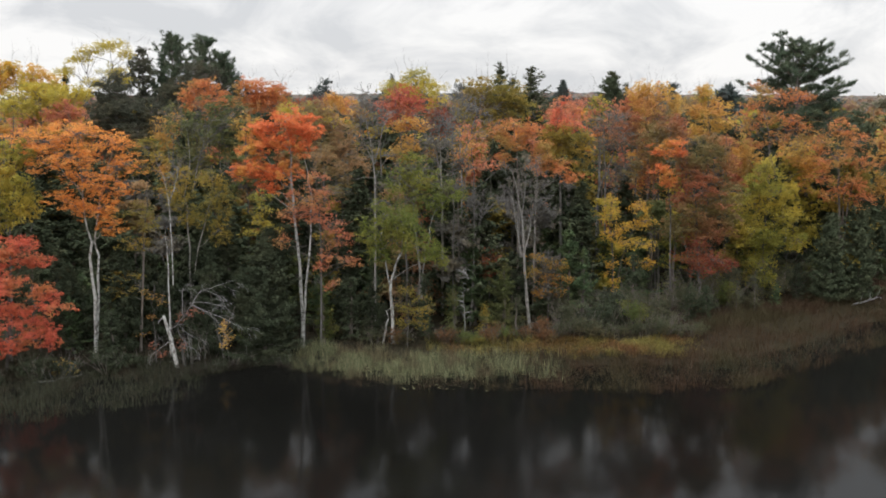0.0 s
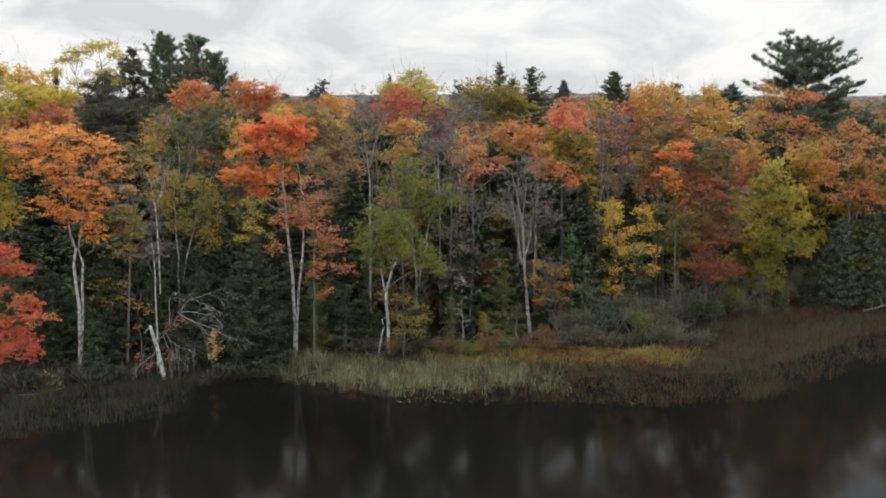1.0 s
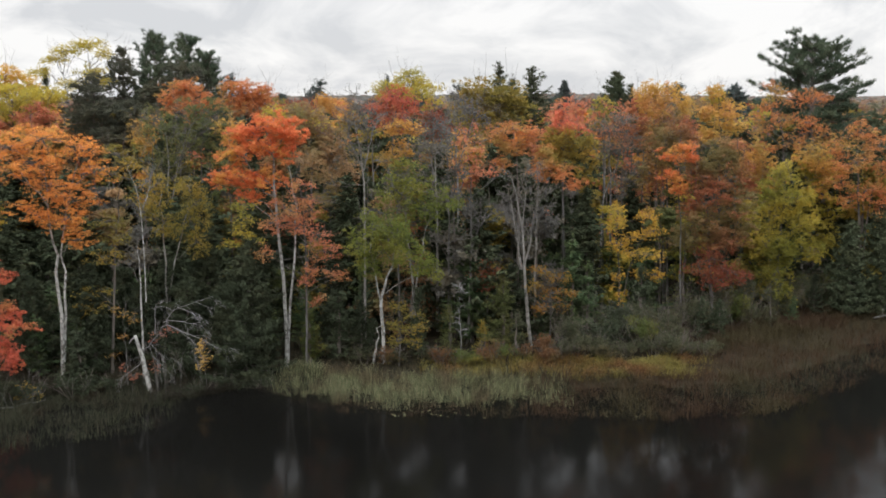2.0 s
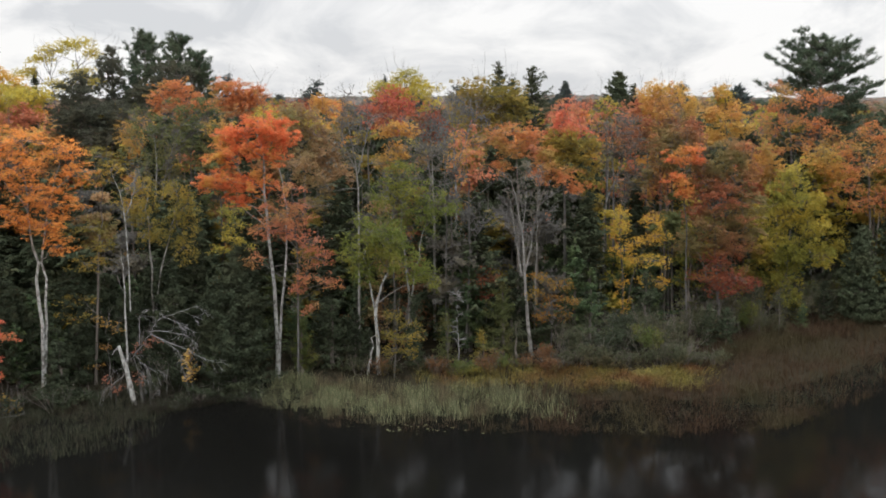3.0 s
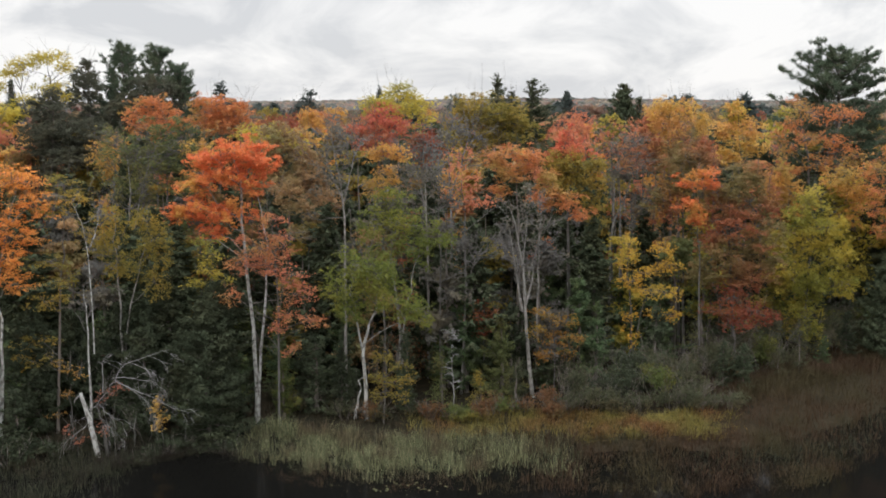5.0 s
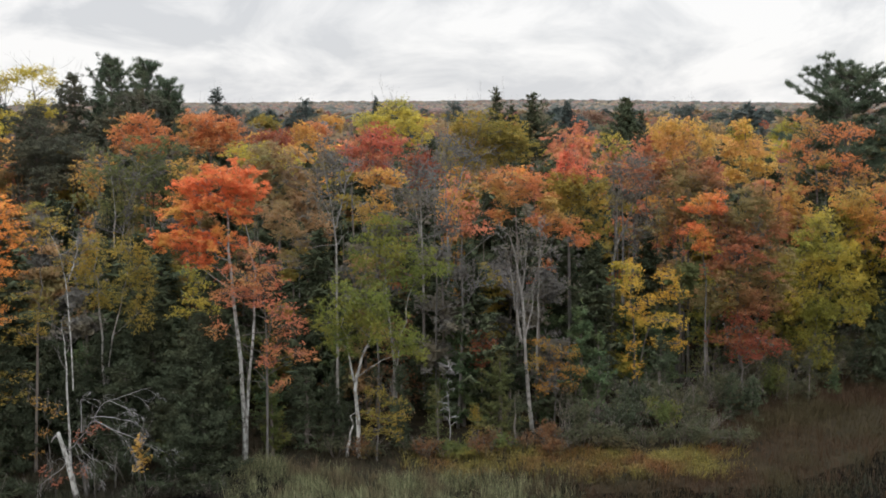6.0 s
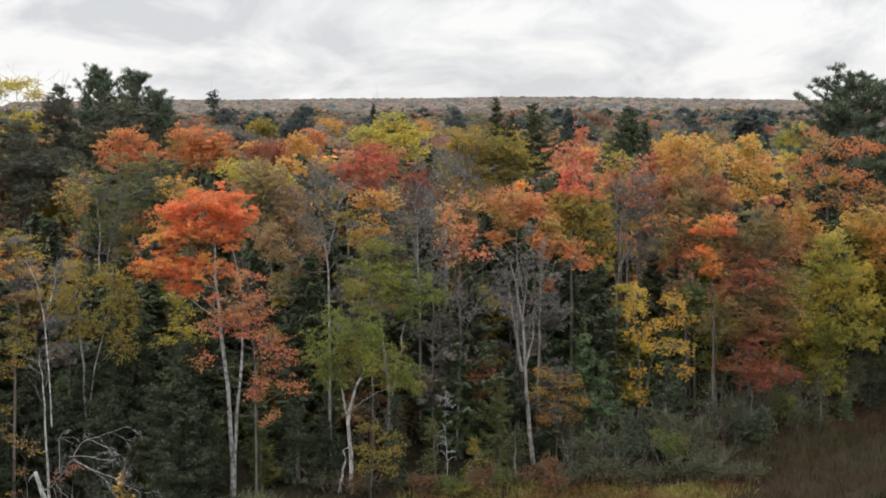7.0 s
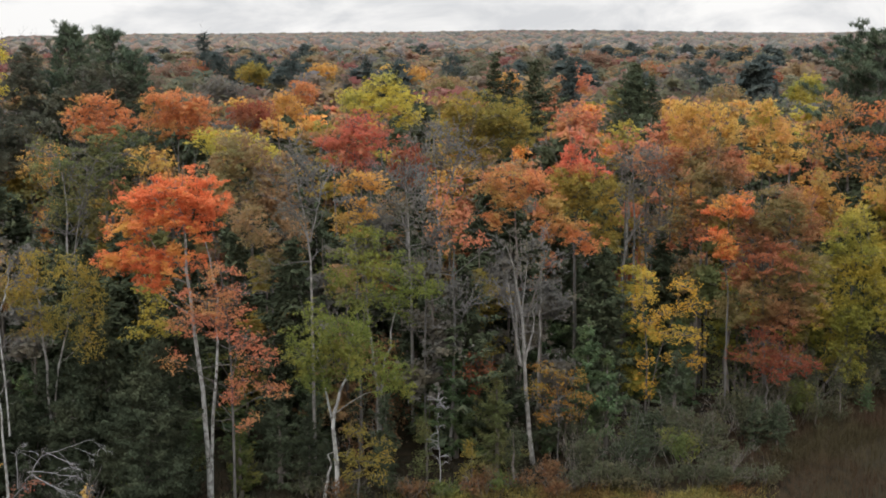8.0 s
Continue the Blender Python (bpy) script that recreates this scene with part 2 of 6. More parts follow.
GROUND, WATER, CANOPY = ground_mat(), water_mat(), canopy_mat()
REED_GREEN = leaf_mat("reed_green", (0.29, 0.27, 0.145), (0.065, 0.08, 0.042), (0.115, 0.082, 0.05), 0.2, 0.42, uneven=0.25, mix3=(0.48, 0.66))
REED_GREY = leaf_mat("reed_grey_green", (0.072, 0.072, 0.042), (0.038, 0.040, 0.026), (0.048, 0.042, 0.028), 0.2, 0.6, uneven=0.5)
SEDGE_BROWN = leaf_mat("sedge_brown", (0.076, 0.043, 0.0235), (0.044, 0.028, 0.017), (0.058, 0.045, 0.022), 0.1, 0.25, uneven=0.8, mix3=(0.44, 0.6))
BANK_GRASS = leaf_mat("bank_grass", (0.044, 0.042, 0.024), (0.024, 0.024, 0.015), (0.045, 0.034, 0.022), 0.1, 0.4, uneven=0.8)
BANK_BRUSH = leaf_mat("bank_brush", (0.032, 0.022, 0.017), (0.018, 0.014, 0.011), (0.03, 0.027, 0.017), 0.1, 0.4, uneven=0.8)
SEDGE_GOLD = leaf_mat("sedge_gold", (0.235, 0.18, 0.046), (0.12, 0.105, 0.036), (0.18, 0.085, 0.036), 0.2, 0.4, uneven=0.6)
PAD = leaf_mat("lily_leaf", (0.11, 0.105, 0.055), (0.07, 0.075, 0.038), (0.14, 0.115, 0.05), 0.1, 0.3)


# ---- the ground and the lake ----
def smooth(a, b, v):
    k = np.clip((v - a) / (b - a), 0, 1)
    return k * k * (3 - 2 * k)


SHORE_X = (-90, -45, -26, -19, -15.5, -13.5, -10.5, -7.5, -4.5, 3, 12, 18, 23, 30, 40, 60, 120)
SHORE_Y = (38, 47, 55, 58.6, 61.4, 63, 62.5, 61, 59.5, 60.0, 59.6, 61, 65.5, 72, 80, 92, 120)


def shore(x):
    """The y of the waterline at x."""
    return np.interp(x, SHORE_X, SHORE_Y)


def ground_z(x, y):
    x, y = np.asarray(x, float), np.asarray(y, float)
    d = y - shore(x)
    z = -1.6 + 1.6 * smooth(-14, 0.0, d) + 0.45 * smooth(0, 5, d) + 0.35 * smooth(5, 14, d)
    # a wet uneven margin: pools and hummocks along the waterline
    z = z - (0.38 + 0.09 * np.sin(x * 1.3 + 0.7) * np.sin(y * 0.9 + x * 0.4) + 0.07 * np.sin(x * 3.1 + y * 1.7)) * smooth(-3, 0, d) * (1 - smooth(4.5, 9, d))
    z = z + 0.9 * smooth(20, 90, d) + 0.12 * np.sin(x * 0.7 + 1) * np.sin(y * 0.55) * smooth(4, 10, d)
    far = np.hypot(x, y)
    hills = 20 * smooth(700, 3700, far) * (1 - 0.5 * smooth(250, 1500, np.abs(x + 180) * 3700 / np.maximum(far, 900)))
    hills = hills + 2.2 * np.sin(x * 0.0042 + 0.6) * smooth(900, 3000, far) + 1.2 * np.sin(x * 0.011 + y * 0.004) * smooth(600, 2500, far)
    back = smooth(-60, -130, y) * 3.0
    return z + np.where(y > 100, hills, 0) + back


def mesh_of(name, verts, faces, smooth_shade=False):
    """A mesh from numpy arrays; all faces have the same number of corners."""
    me = bpy.data.meshes.new(name)
    verts, faces = np.asarray(verts, np.float32), np.asarray(faces, np.int32)
    k = faces.shape[1]
    me.vertices.add(len(verts))
    me.vertices.foreach_set("co", verts.ravel())
    me.loops.add(faces.size)
    me.loops.foreach_set("vertex_index", faces.ravel())
    me.polygons.add(len(faces))
    me.polygons.foreach_set("loop_start", np.arange(0, faces.size, k, dtype=np.int32))
    if smooth_shade:
        me.polygons.foreach_set("use_smooth", np.ones(len(faces), bool))
    me.update(calc_edges=True)
    return me


def part(name, me, material, parent, label="", kind=""):
    """One mesh object under a thing."""
    ob = new(name, me)
    if kind:
        ob["kind"] = kind
    if not me.materials:
        me.materials.append(material)
    ob.parent = parent
    if label:
        ob["label"] = label
    return ob


def thing(name, x, y, label, category, group="", z=None):
    ob = new(name)
    ob.location = (x, y, float(ground_z(x, y)) if z is None else z)
    ob.empty_display_size = 0.3
    return tagged(ob, label, category, group)


def lay_ground():
    xs = np.concatenate([-np.geomspace(4600, 62, 26), np.linspace(-60, 60, 81), np.geomspace(62, 4600, 26)])
    ys = np.concatenate([-np.geomspace(4600, 42, 14), np.linspace(-40, 40, 14), np.linspace(41, 110, 80), np.geomspace(112, 4800, 50)])
    gx, gy = np.meshgrid(xs, ys)
    v = np.stack([gx, gy, ground_z(gx, gy)], -1).reshape(-1, 3)
    w = len(xs)
    i = (np.arange(len(ys) - 1)[:, None] * w + np.arange(w - 1)[None]).ravel()
    ob = new("ground", mesh_of("ground", v, np.stack([i, i + 1, i + w + 1, i + w], -1), True))
    ob.data.materials.append(GROUND)
    tagged(ob, "brown leaf-littered forest floor rising from the lake", "ground", kind="structure")
    v = [(-700, -125, 0), (700, -125, 0), (700, 150, 0), (-700, 150, 0)]
    ob = new("water", mesh_of("water", v, [(0, 1, 2, 3)]))
    ob.data.materials.append(WATER)
    tagged(ob, "dark calm lake water mirroring the forest", "water", kind="structure")


lay_ground()


# ---- plant parts ----
def unit(v):
    return v / np.maximum(np.linalg.norm(v, axis=-1, keepdims=True), 1e-9)


def tube(points, radii, sides=7):
    """A tapered round stem along a line of points."""
    p, r = np.asarray(points, float), np.asarray(radii, float)
    t = unit(np.gradient(p, axis=0))
    ref = np.tile([[1.0, 0, 0]] if abs(t[:, 2]).mean() > 0.6 else [[0, 0, 1.0]], (len(p), 1))
    a = unit(np.cross(t, ref))
    b = np.cross(t, a)
    ang = np.linspace(0, 2 * np.pi, sides, endpoint=False)
    ring = a[:, None] * np.cos(ang)[None, :, None] + b[:, None] * np.sin(ang)[None, :, None]
    v = (p[:, None] + ring * r[:, None, None]).reshape(-1, 3)
    i = np.arange(len(p) - 1)[:, None] * sides
    k = np.arange(sides)[None]
    q = np.stack([i + k, i + (k + 1) % sides, i + sides + (k + 1) % sides, i + sides + k], -1).reshape(-1, 4)
    return v, q


def sticks(a, b, ra, rb):
    """Many thin three-sided twigs from a to b."""
    a, b = np.asarray(a, float), np.asarray(b, float)
    t = unit(b - a)
    ref = np.where(np.abs(t[:, 2:3]) > 0.8, [[1.0, 0, 0]], [[0, 0, 1.0]])
    u = unit(np.cross(t, ref))
    w = np.cross(t, u)
    v = []
    for c, r in ((a, ra), (b, rb)):
        r = np.broadcast_to(np.asarray(r, float), (len(a),))[:, None]
        for k in range(3):
            v.append(c + (u * math.cos(k * 2.0944) + w * math.sin(k * 2.0944)) * r)
    v = np.stack(v, 1)
    i = np.arange(len(a))[:, None] * 6
    q = np.concatenate([np.concatenate([i + k, i + (k + 1) % 3, i + 3 + (k + 1) % 3, i + 3 + k], 1) for k in range(3)])
    return v.reshape(-1, 3), q


def join(pieces):
    vs, qs, n = [], [], 0
    for v, q in pieces:
        vs.append(v)
        qs.append(np.asarray(q) + n)
        n += len(v)
    return np.concatenate(vs), np.concatenate(qs)


def leaves(rng, c, along, normal, length, width):
    """Pointed leaves at the places c."""
    n = unit(normal)
    u = unit(along - n * np.sum(along * n, 1, keepdims=True))
    w = np.cross(n, u)
    ln = (length * rng.uniform(0.65, 1.35, (len(c), 1)))
    wd = ln * (width / length)
    v = np.stack([c - u * ln * 0.4 - w * wd * 0.5, c - u * ln * 0.4 + w * wd * 0.5, c + u * ln * 0.6], 1)
    return v.reshape(-1, 3), np.arange(len(c) * 3).reshape(-1, 3)


def ball(rng, n):
    return unit(rng.normal(size=(n, 3)))


def pads_in(rng, lobes, pad):
    """Centres and radii of the sprays of foliage that fill the lobes of a crown."""
    out = []
    for lx, ly, lz, rx, ry, rz in lobes:
        k = int(3.2 * (rx * rz + 0.5 * rx * ry) / pad ** 2) + 5
        d = ball(rng, k) * rng.uniform(0.1, 1.0, (k, 1)) ** 0.5 * rng.uniform(0.85, 1.2, (k, 1))
        c = np.array([lx, ly, lz]) + d * np.array([rx, ry, rz])
        out.append(np.column_stack([c, pad * rng.uniform(0.4, 1.2, k)]))
    return np.concatenate(out)


def foliage(rng, lobes, dens, size, pad, flat, droop=0.0, slim=0.78, rise=0.0):
    """Leaves gathered in small sprays, and these in flattened boughs, through the lobes of a crown."""
    flat = 0.3 + 0.6 * flat
    p = pads_in(rng, lobes, pad)
    area = sum(math.pi * l[3] * l[5] for l in lobes)
    total = int(dens * 2.6 * area / (0.5 * slim * size * size))
    share = p[:, 3] ** 2 * rng.uniform(0.5, 1.3, len(p))
    pick = rng.choice(len(p), total, p=share / share.sum())
    m = 9
    spray = ball(rng, len(p) * m) * rng.uniform(0, 1, (len(p) * m, 1)) ** 0.45 * (1 + 0.4 * rng.uniform(0, 1, (len(p) * m, 1)) ** 3)
    spray[:, 2] = spray[:, 2] * flat - droop * np.hypot(spray[:, 0], spray[:, 1]) ** 2
    off = spray[pick * m + rng.integers(0, m, total)]
    off = off + ball(rng, total) * rng.uniform(0, 1, (total, 1)) ** 0.5 * np.array([0.36, 0.36, 0.36 * max(flat, 0.45)])
    c = p[pick, :3] + off * p[pick, 3:4]
    normal = ball(rng, total) * (0.8 - 0.25 * (flat < 0.4)) + np.array([0, 0, 0.9 if flat < 0.6 else 0.5]) + off * 0.6
    v, q = leaves(rng, c, ball(rng, total) + off * rise + np.array([0, 0, rise - droop * 2]), normal, size, size * slim)
    return v, q, p


def cores(rng, lobes, size=0.6, cover=0.9):
    """The shaded inside of a crown: broad leaf clumps in each lobe, under the outer leaves."""
    c = []
    for lx, ly, lz, rx, ry, rz in lobes:
        k = int(cover * math.pi * rx * rz / (0.4 * size * size)) + 3
        c.append(np.array([lx, ly, lz]) + ball(rng, k) * rng.uniform(0, 1, (k, 1)) ** 0.5 * np.array([rx, ry, rz]) * 0.62)
    c = np.concatenate(c)
    return leaves(rng, c, ball(rng, len(c)), ball(rng, len(c)), size, size * 0.8)


def wiggle(rng, a, b, k, amount):
    """A line of k points from a to b that wanders a little."""
    t = np.linspace(0, 1, k)[:, None]
    p = np.asarray(a) * (1 - t) + np.asarray(b) * t
    w = rng.normal(size=(k, 3)) * amount
    w[0] = w[-1] = 0
    return p + w


def limb_to(rng, stem, radius, goal):
    """A limb that leaves a stem and rises to a goal in the crown."""
    h = stem[:, 2]
    away = math.hypot(goal[0] - np.interp(goal[2], h, stem[:, 0]), goal[1] - np.interp(goal[2], h, stem[:, 1]))
    z0 = np.clip(goal[2] - away * rng.uniform(0.5, 0.9) - 0.2, h[0] + 0.3 * (h[-1] - h[0]), h[-1] * 0.97)
    a = np.array([np.interp(z0, h, stem[:, k]) for k in (0, 1)] + [z0])
    line = wiggle(rng, a, goal, 5, 0.04 * away + 0.02)
    line[2:4, 2] += 0.07 * away
    return line, np.linspace(radius, radius * 0.3, 5)


def limbs_to(rng, stem, radius, goals, every=1):
    return [tube(*limb_to(rng, stem, radius, p[:3]), 4) for p in goals[::every]]


def spread_twigs(rng, start, heading, length, radius, depth, spread, up, out):
    """Branches that fork again and again; collects (a, b, ra, rb)."""
    k = 3
    a, d = np.array(start, float), unit(np.array(heading, float))
    for i in range(k):
        b = a + d * length / k
        ra, rb = radius * (1 - 0.45 * i / k), radius * (1 - 0.45 * (i + 1) / k)
        out.append((a, b, ra, rb))
        if depth > 0 and i > 0:
            for _ in range(2 if i == k - 1 else int(rng.integers(1, 3))):
                side = unit(d + rng.normal(size=3) * spread + np.array([0, 0, up]))
                spread_twigs(rng, b, side, length * rng.uniform(0.45, 0.72), rb * 0.62, depth - 1, spread, up, out)
        a, d = b, unit(d + rng.normal(size=3) * 0.16 + np.array([0, 0, up * 0.3]))


def stem_line(rng, points, k=9, amount=0.03):
    """A smooth stem through a few (x, y, z) points."""
    p = np.array(points, float)
    t = np.linspace(0, 1, len(p))
    s = np.linspace(0, 1, k)
    line = np.stack([np.interp(s, t, p[:, j]) for j in range(3)], 1)
    for _ in range(2):
        line[1:-1] = 0.25 * line[:-2] + 0.5 * line[1:-1] + 0.25 * line[2:]
    line[1:-1, :2] += rng.normal(size=(k - 2, 2)) * amount * np.linspace(0.2, 1.0, k - 2)[:, None]
    return line


SEED = [100]


def broadleaf(name, label, x, y, stems, lobes, leaf, bark="grey", r=0.13, dens=1.0, size=0.11, pad=0.62, flat=0.42,
              droop=0.0, twigs=0, group="trees along the shore", category="tree", slim=0.78, rise=0.0):
    """A leafy tree. stems: lines of (dx, dz) from the foot; lobes: (dx, dz, half width, half height) of the crown."""
    SEED[0] += 1
    rng = np.random.default_rng(SEED[0])
    tree = thing(name, x, y, label, category, group)
    full = []
    for dx, dz, rx, rz in lobes:
        full.append((dx, rng.uniform(-0.4, 0.25) * rx - 0.35, dz + rng.normal() * 0.15 * rz, rx * 0.95, rx * 0.9, rz * 1.22))
    v, q, pads = foliage(rng, full, dens * 1.05, size, pad, flat, droop, slim, rise)
    if slim > 0.5 and dens > 0.62:
        v, q = join([(v, q), cores(rng, full, 0.22, 0.4)])
    lines, stocks, got = [], [], []
    for i, s in enumerate(stems):
        line = stem_line(rng, [(a, 0.12 * i, b) for a, b in s], 13, 0.085 if bark in ("birch", "pale") else 0.06)
        if line[0, 2] < 0.3:
            line[0, 2] = -0.25
        rad = r * (1 - 0.82 * np.linspace(0, 1, len(line)) ** 1.2) * (1.0 if i == 0 else 0.75)
        rad[0] *= 1.25
        stocks.append(part("trunk", mesh_of("trunk", *tube(line, rad, 8), True), BARK[bark], tree))
        lines.append(line)
    wood = BARK["pale" if bark in ("birch", "pale") else "twig"]
    for lobe in full:
        goal = np.array(lobe[:3])
        near = min(range(len(lines)), key=lambda o: np.min(np.linalg.norm(lines[o] - goal, axis=1)))
        line = lines[near]
        if goal[2] < line[-1, 2] + 2:
            part("limb", mesh_of("limb", *tube(*limb_to(rng, line, min(0.038, 0.27 * r), goal), 5), True), wood, stocks[near])
        mine = pads[np.linalg.norm((pads[:, :3] - goal) / np.array(lobe[3:]), axis=1) < 1.05][::2]
        got += [(goal, q0, 0.014, 0.006) for q0 in mine[:, :3]]
    # thin leaders that poke out of the crown
    for lobe in sorted(full, key=lambda o: -o[2] - o[5])[:3]:
        for _ in range(3):
            foot = np.array(lobe[:3]) + rng.normal(size=3) * np.array(lobe[3:]) * 0.4
            spread_twigs(rng, foot, rng.normal(size=3) * 0.3 + [0, 0, 1], lobe[5] * 1.1 + 0.45, 0.012, 1, 0.35, 0.3, got)
    if twigs:
        for line in lines:
            for k in range(4, len(line)):
                for _ in range(twigs):
                    spread_twigs(rng, line[k], rng.normal(size=3) * [1, 1, 0.3] + [0, 0, 0.5], 1.5, 0.025, 2, 0.5, 0.1, got)
    a, b, ra, rb = (np.array(o) for o in zip(*got))
    part("twigwork", mesh_of("twigwork", *sticks(a, b, ra, rb)), BARK["twig"], tree, kind="stuff")
    part("crown", mesh_of("crown", v, q), LEAF[leaf], tree)
    return tree


def bare_tree(name, label, x, y, stems, reach=2.4, bark="pale", twig="greytwig", r=0.11, depth=3, per=2, start=0.45, spread=0.45, up=0.22,
              lobes=(), leaf="grey", dens=0.3, group="bare trees", sag=False):
    """A tree that has dropped its leaves: stems, forking branches, a few last leaves."""
    SEED[0] += 1
    rng = np.random.default_rng(SEED[0])
    tree = thing(name, x, y, label, "tree", group)
    got = []
    for i, s in enumerate(stems):
        line = stem_line(rng, [(a, 0.15 * i, b) for a, b in s], 11, 0.04)
        if line[0, 2] < 0.3:
            line[0, 2] = -0.25
        rad = r * (1 - 0.85 * np.linspace(0, 1, len(line))) * (1 if i == 0 else 0.5)
        part("trunk", mesh_of("trunk", *tube(line, rad, 8), True), BARK[bark], tree)
        for k in range(int(start * 11), 11):
            left = 1 - 0.5 * k / 11
            for _ in range(per):
                h = rng.normal(size=3) * [1, 1, 0.25] + [0, 0, 0.55]
                spread_twigs(rng, line[k], h, reach * left * rng.uniform(0.7, 1.2), 0.028 * left + 0.008, depth - 1, spread, up, got)
    a, b, ra, rb = (np.array(o) for o in zip(*got))
    part("twigwork", mesh_of("twigwork", *sticks(a, b, np.maximum(ra, 0.009), np.maximum(rb, 0.007))), BARK[twig], tree, kind="stuff")
    if lobes:
        full = [(dx, 0, dz, rx, rx * 0.8, rz) for dx, dz, rx, rz in lobes]
        v, q, _ = foliage(rng, full, dens, 0.14, 0.5, 0.7)
        part("crown", mesh_of("crown", v, q), LEAF[leaf], tree, "thin remaining leaves")
    return tree


def pine_mesh(rng, h, radius, foot, size):
    """An old white pine: spreading boughs, each with a fan of branchlets that end in tufts of needles."""
    boughs, c, along = [], [], []
    broad = radius > 4
    z = foot
    while z < h - 0.3:
        k = (z - foot) / (h - foot)
        reach = radius * (1 - k ** (3.6 if broad else 2.6)) * (0.6 + 0.4 * min(1, k * 4 + 0.2)) * rng.uniform(0.75, 1.1) + 0.35
        lift = (0.02 + 0.75 * k ** 2.5) if broad else 0.25 + 1.1 * k ** 1.6
        turn = rng.uniform(0, 6.28)
        count = int(rng.integers(6, 9)) if broad else int(rng.integers(5, 8))
        for j in range(count):
            a = turn + j * 6.283 / count + rng.normal() * 0.3
            ln = reach * rng.uniform(0.6, 1.12)
            d = np.array([math.cos(a), math.sin(a), lift + rng.normal() * 0.1])
            side = np.array([-d[1], d[0], 0.0])
            s0 = np.array([0, 0, min(z + rng.normal() * 0.25, h - 0.2)])
            knee = s0 + d * ln * 0.55 - np.array([0, 0, 0.05 * ln])
            end = knee + (d + np.array([0, 0, 0.25])) * ln * 0.45
            boughs += [(s0, knee, 0.05, 0.03), (knee, end, 0.03, 0.012)]
            m = max(4, int(ln / 0.19))
            t = rng.uniform(0.22, 1.02, m)[:, None]
            base = np.where(t < 0.55, s0 + (knee - s0) * (t / 0.55), knee + (end - knee) * ((t - 0.55) / 0.45))
            out = side * rng.choice([-1.0, 1.0], (m, 1)) * rng.uniform(0.1, 1.0, (m, 1)) + d * 0.5 + np.array([0, 0, 0.22])
            far = base + out * (0.26 * ln * (1.15 - t) + 0.2) + rng.normal(size=(m, 3)) * [0.08, 0.08, 0.12]
            boughs += [(p, q, 0.014, 0.006) for p, q in zip(base, far)]
            for place, n in ((far, 17), (0.45 * base + 0.55 * far, 7)):
                g = np.repeat(place, n, 0)
                al = ball(rng, len(g)) * 0.7 + np.repeat(unit(out), n, 0) * 0.6 + np.array([0, 0, 0.7])
                c.append(g + unit(al) * 0.1 + rng.normal(size=g.shape) * [0.1, 0.1, 0.04])
                along.append(al)
        z += rng.uniform(0.4, 0.75) * (1.15 - 0.45 * k)
    tip = rng.normal(size=(70, 3)) * [0.16, 0.16, 0.3] + [0, 0, h - 0.25]
    c.append(tip)
    along.append(ball(rng, 70) * 0.6 + np.array([0, 0, 0.9]))
    c, along = np.concatenate(c), np.concatenate(along)
    v, q = leaves(rng, c, along, ball(rng, len(c)), size * 1.6, size * 0.22)
    a, b, ra, rb = (np.array(o) for o in zip(*boughs))
    return (v, q), sticks(a, b, ra, rb)


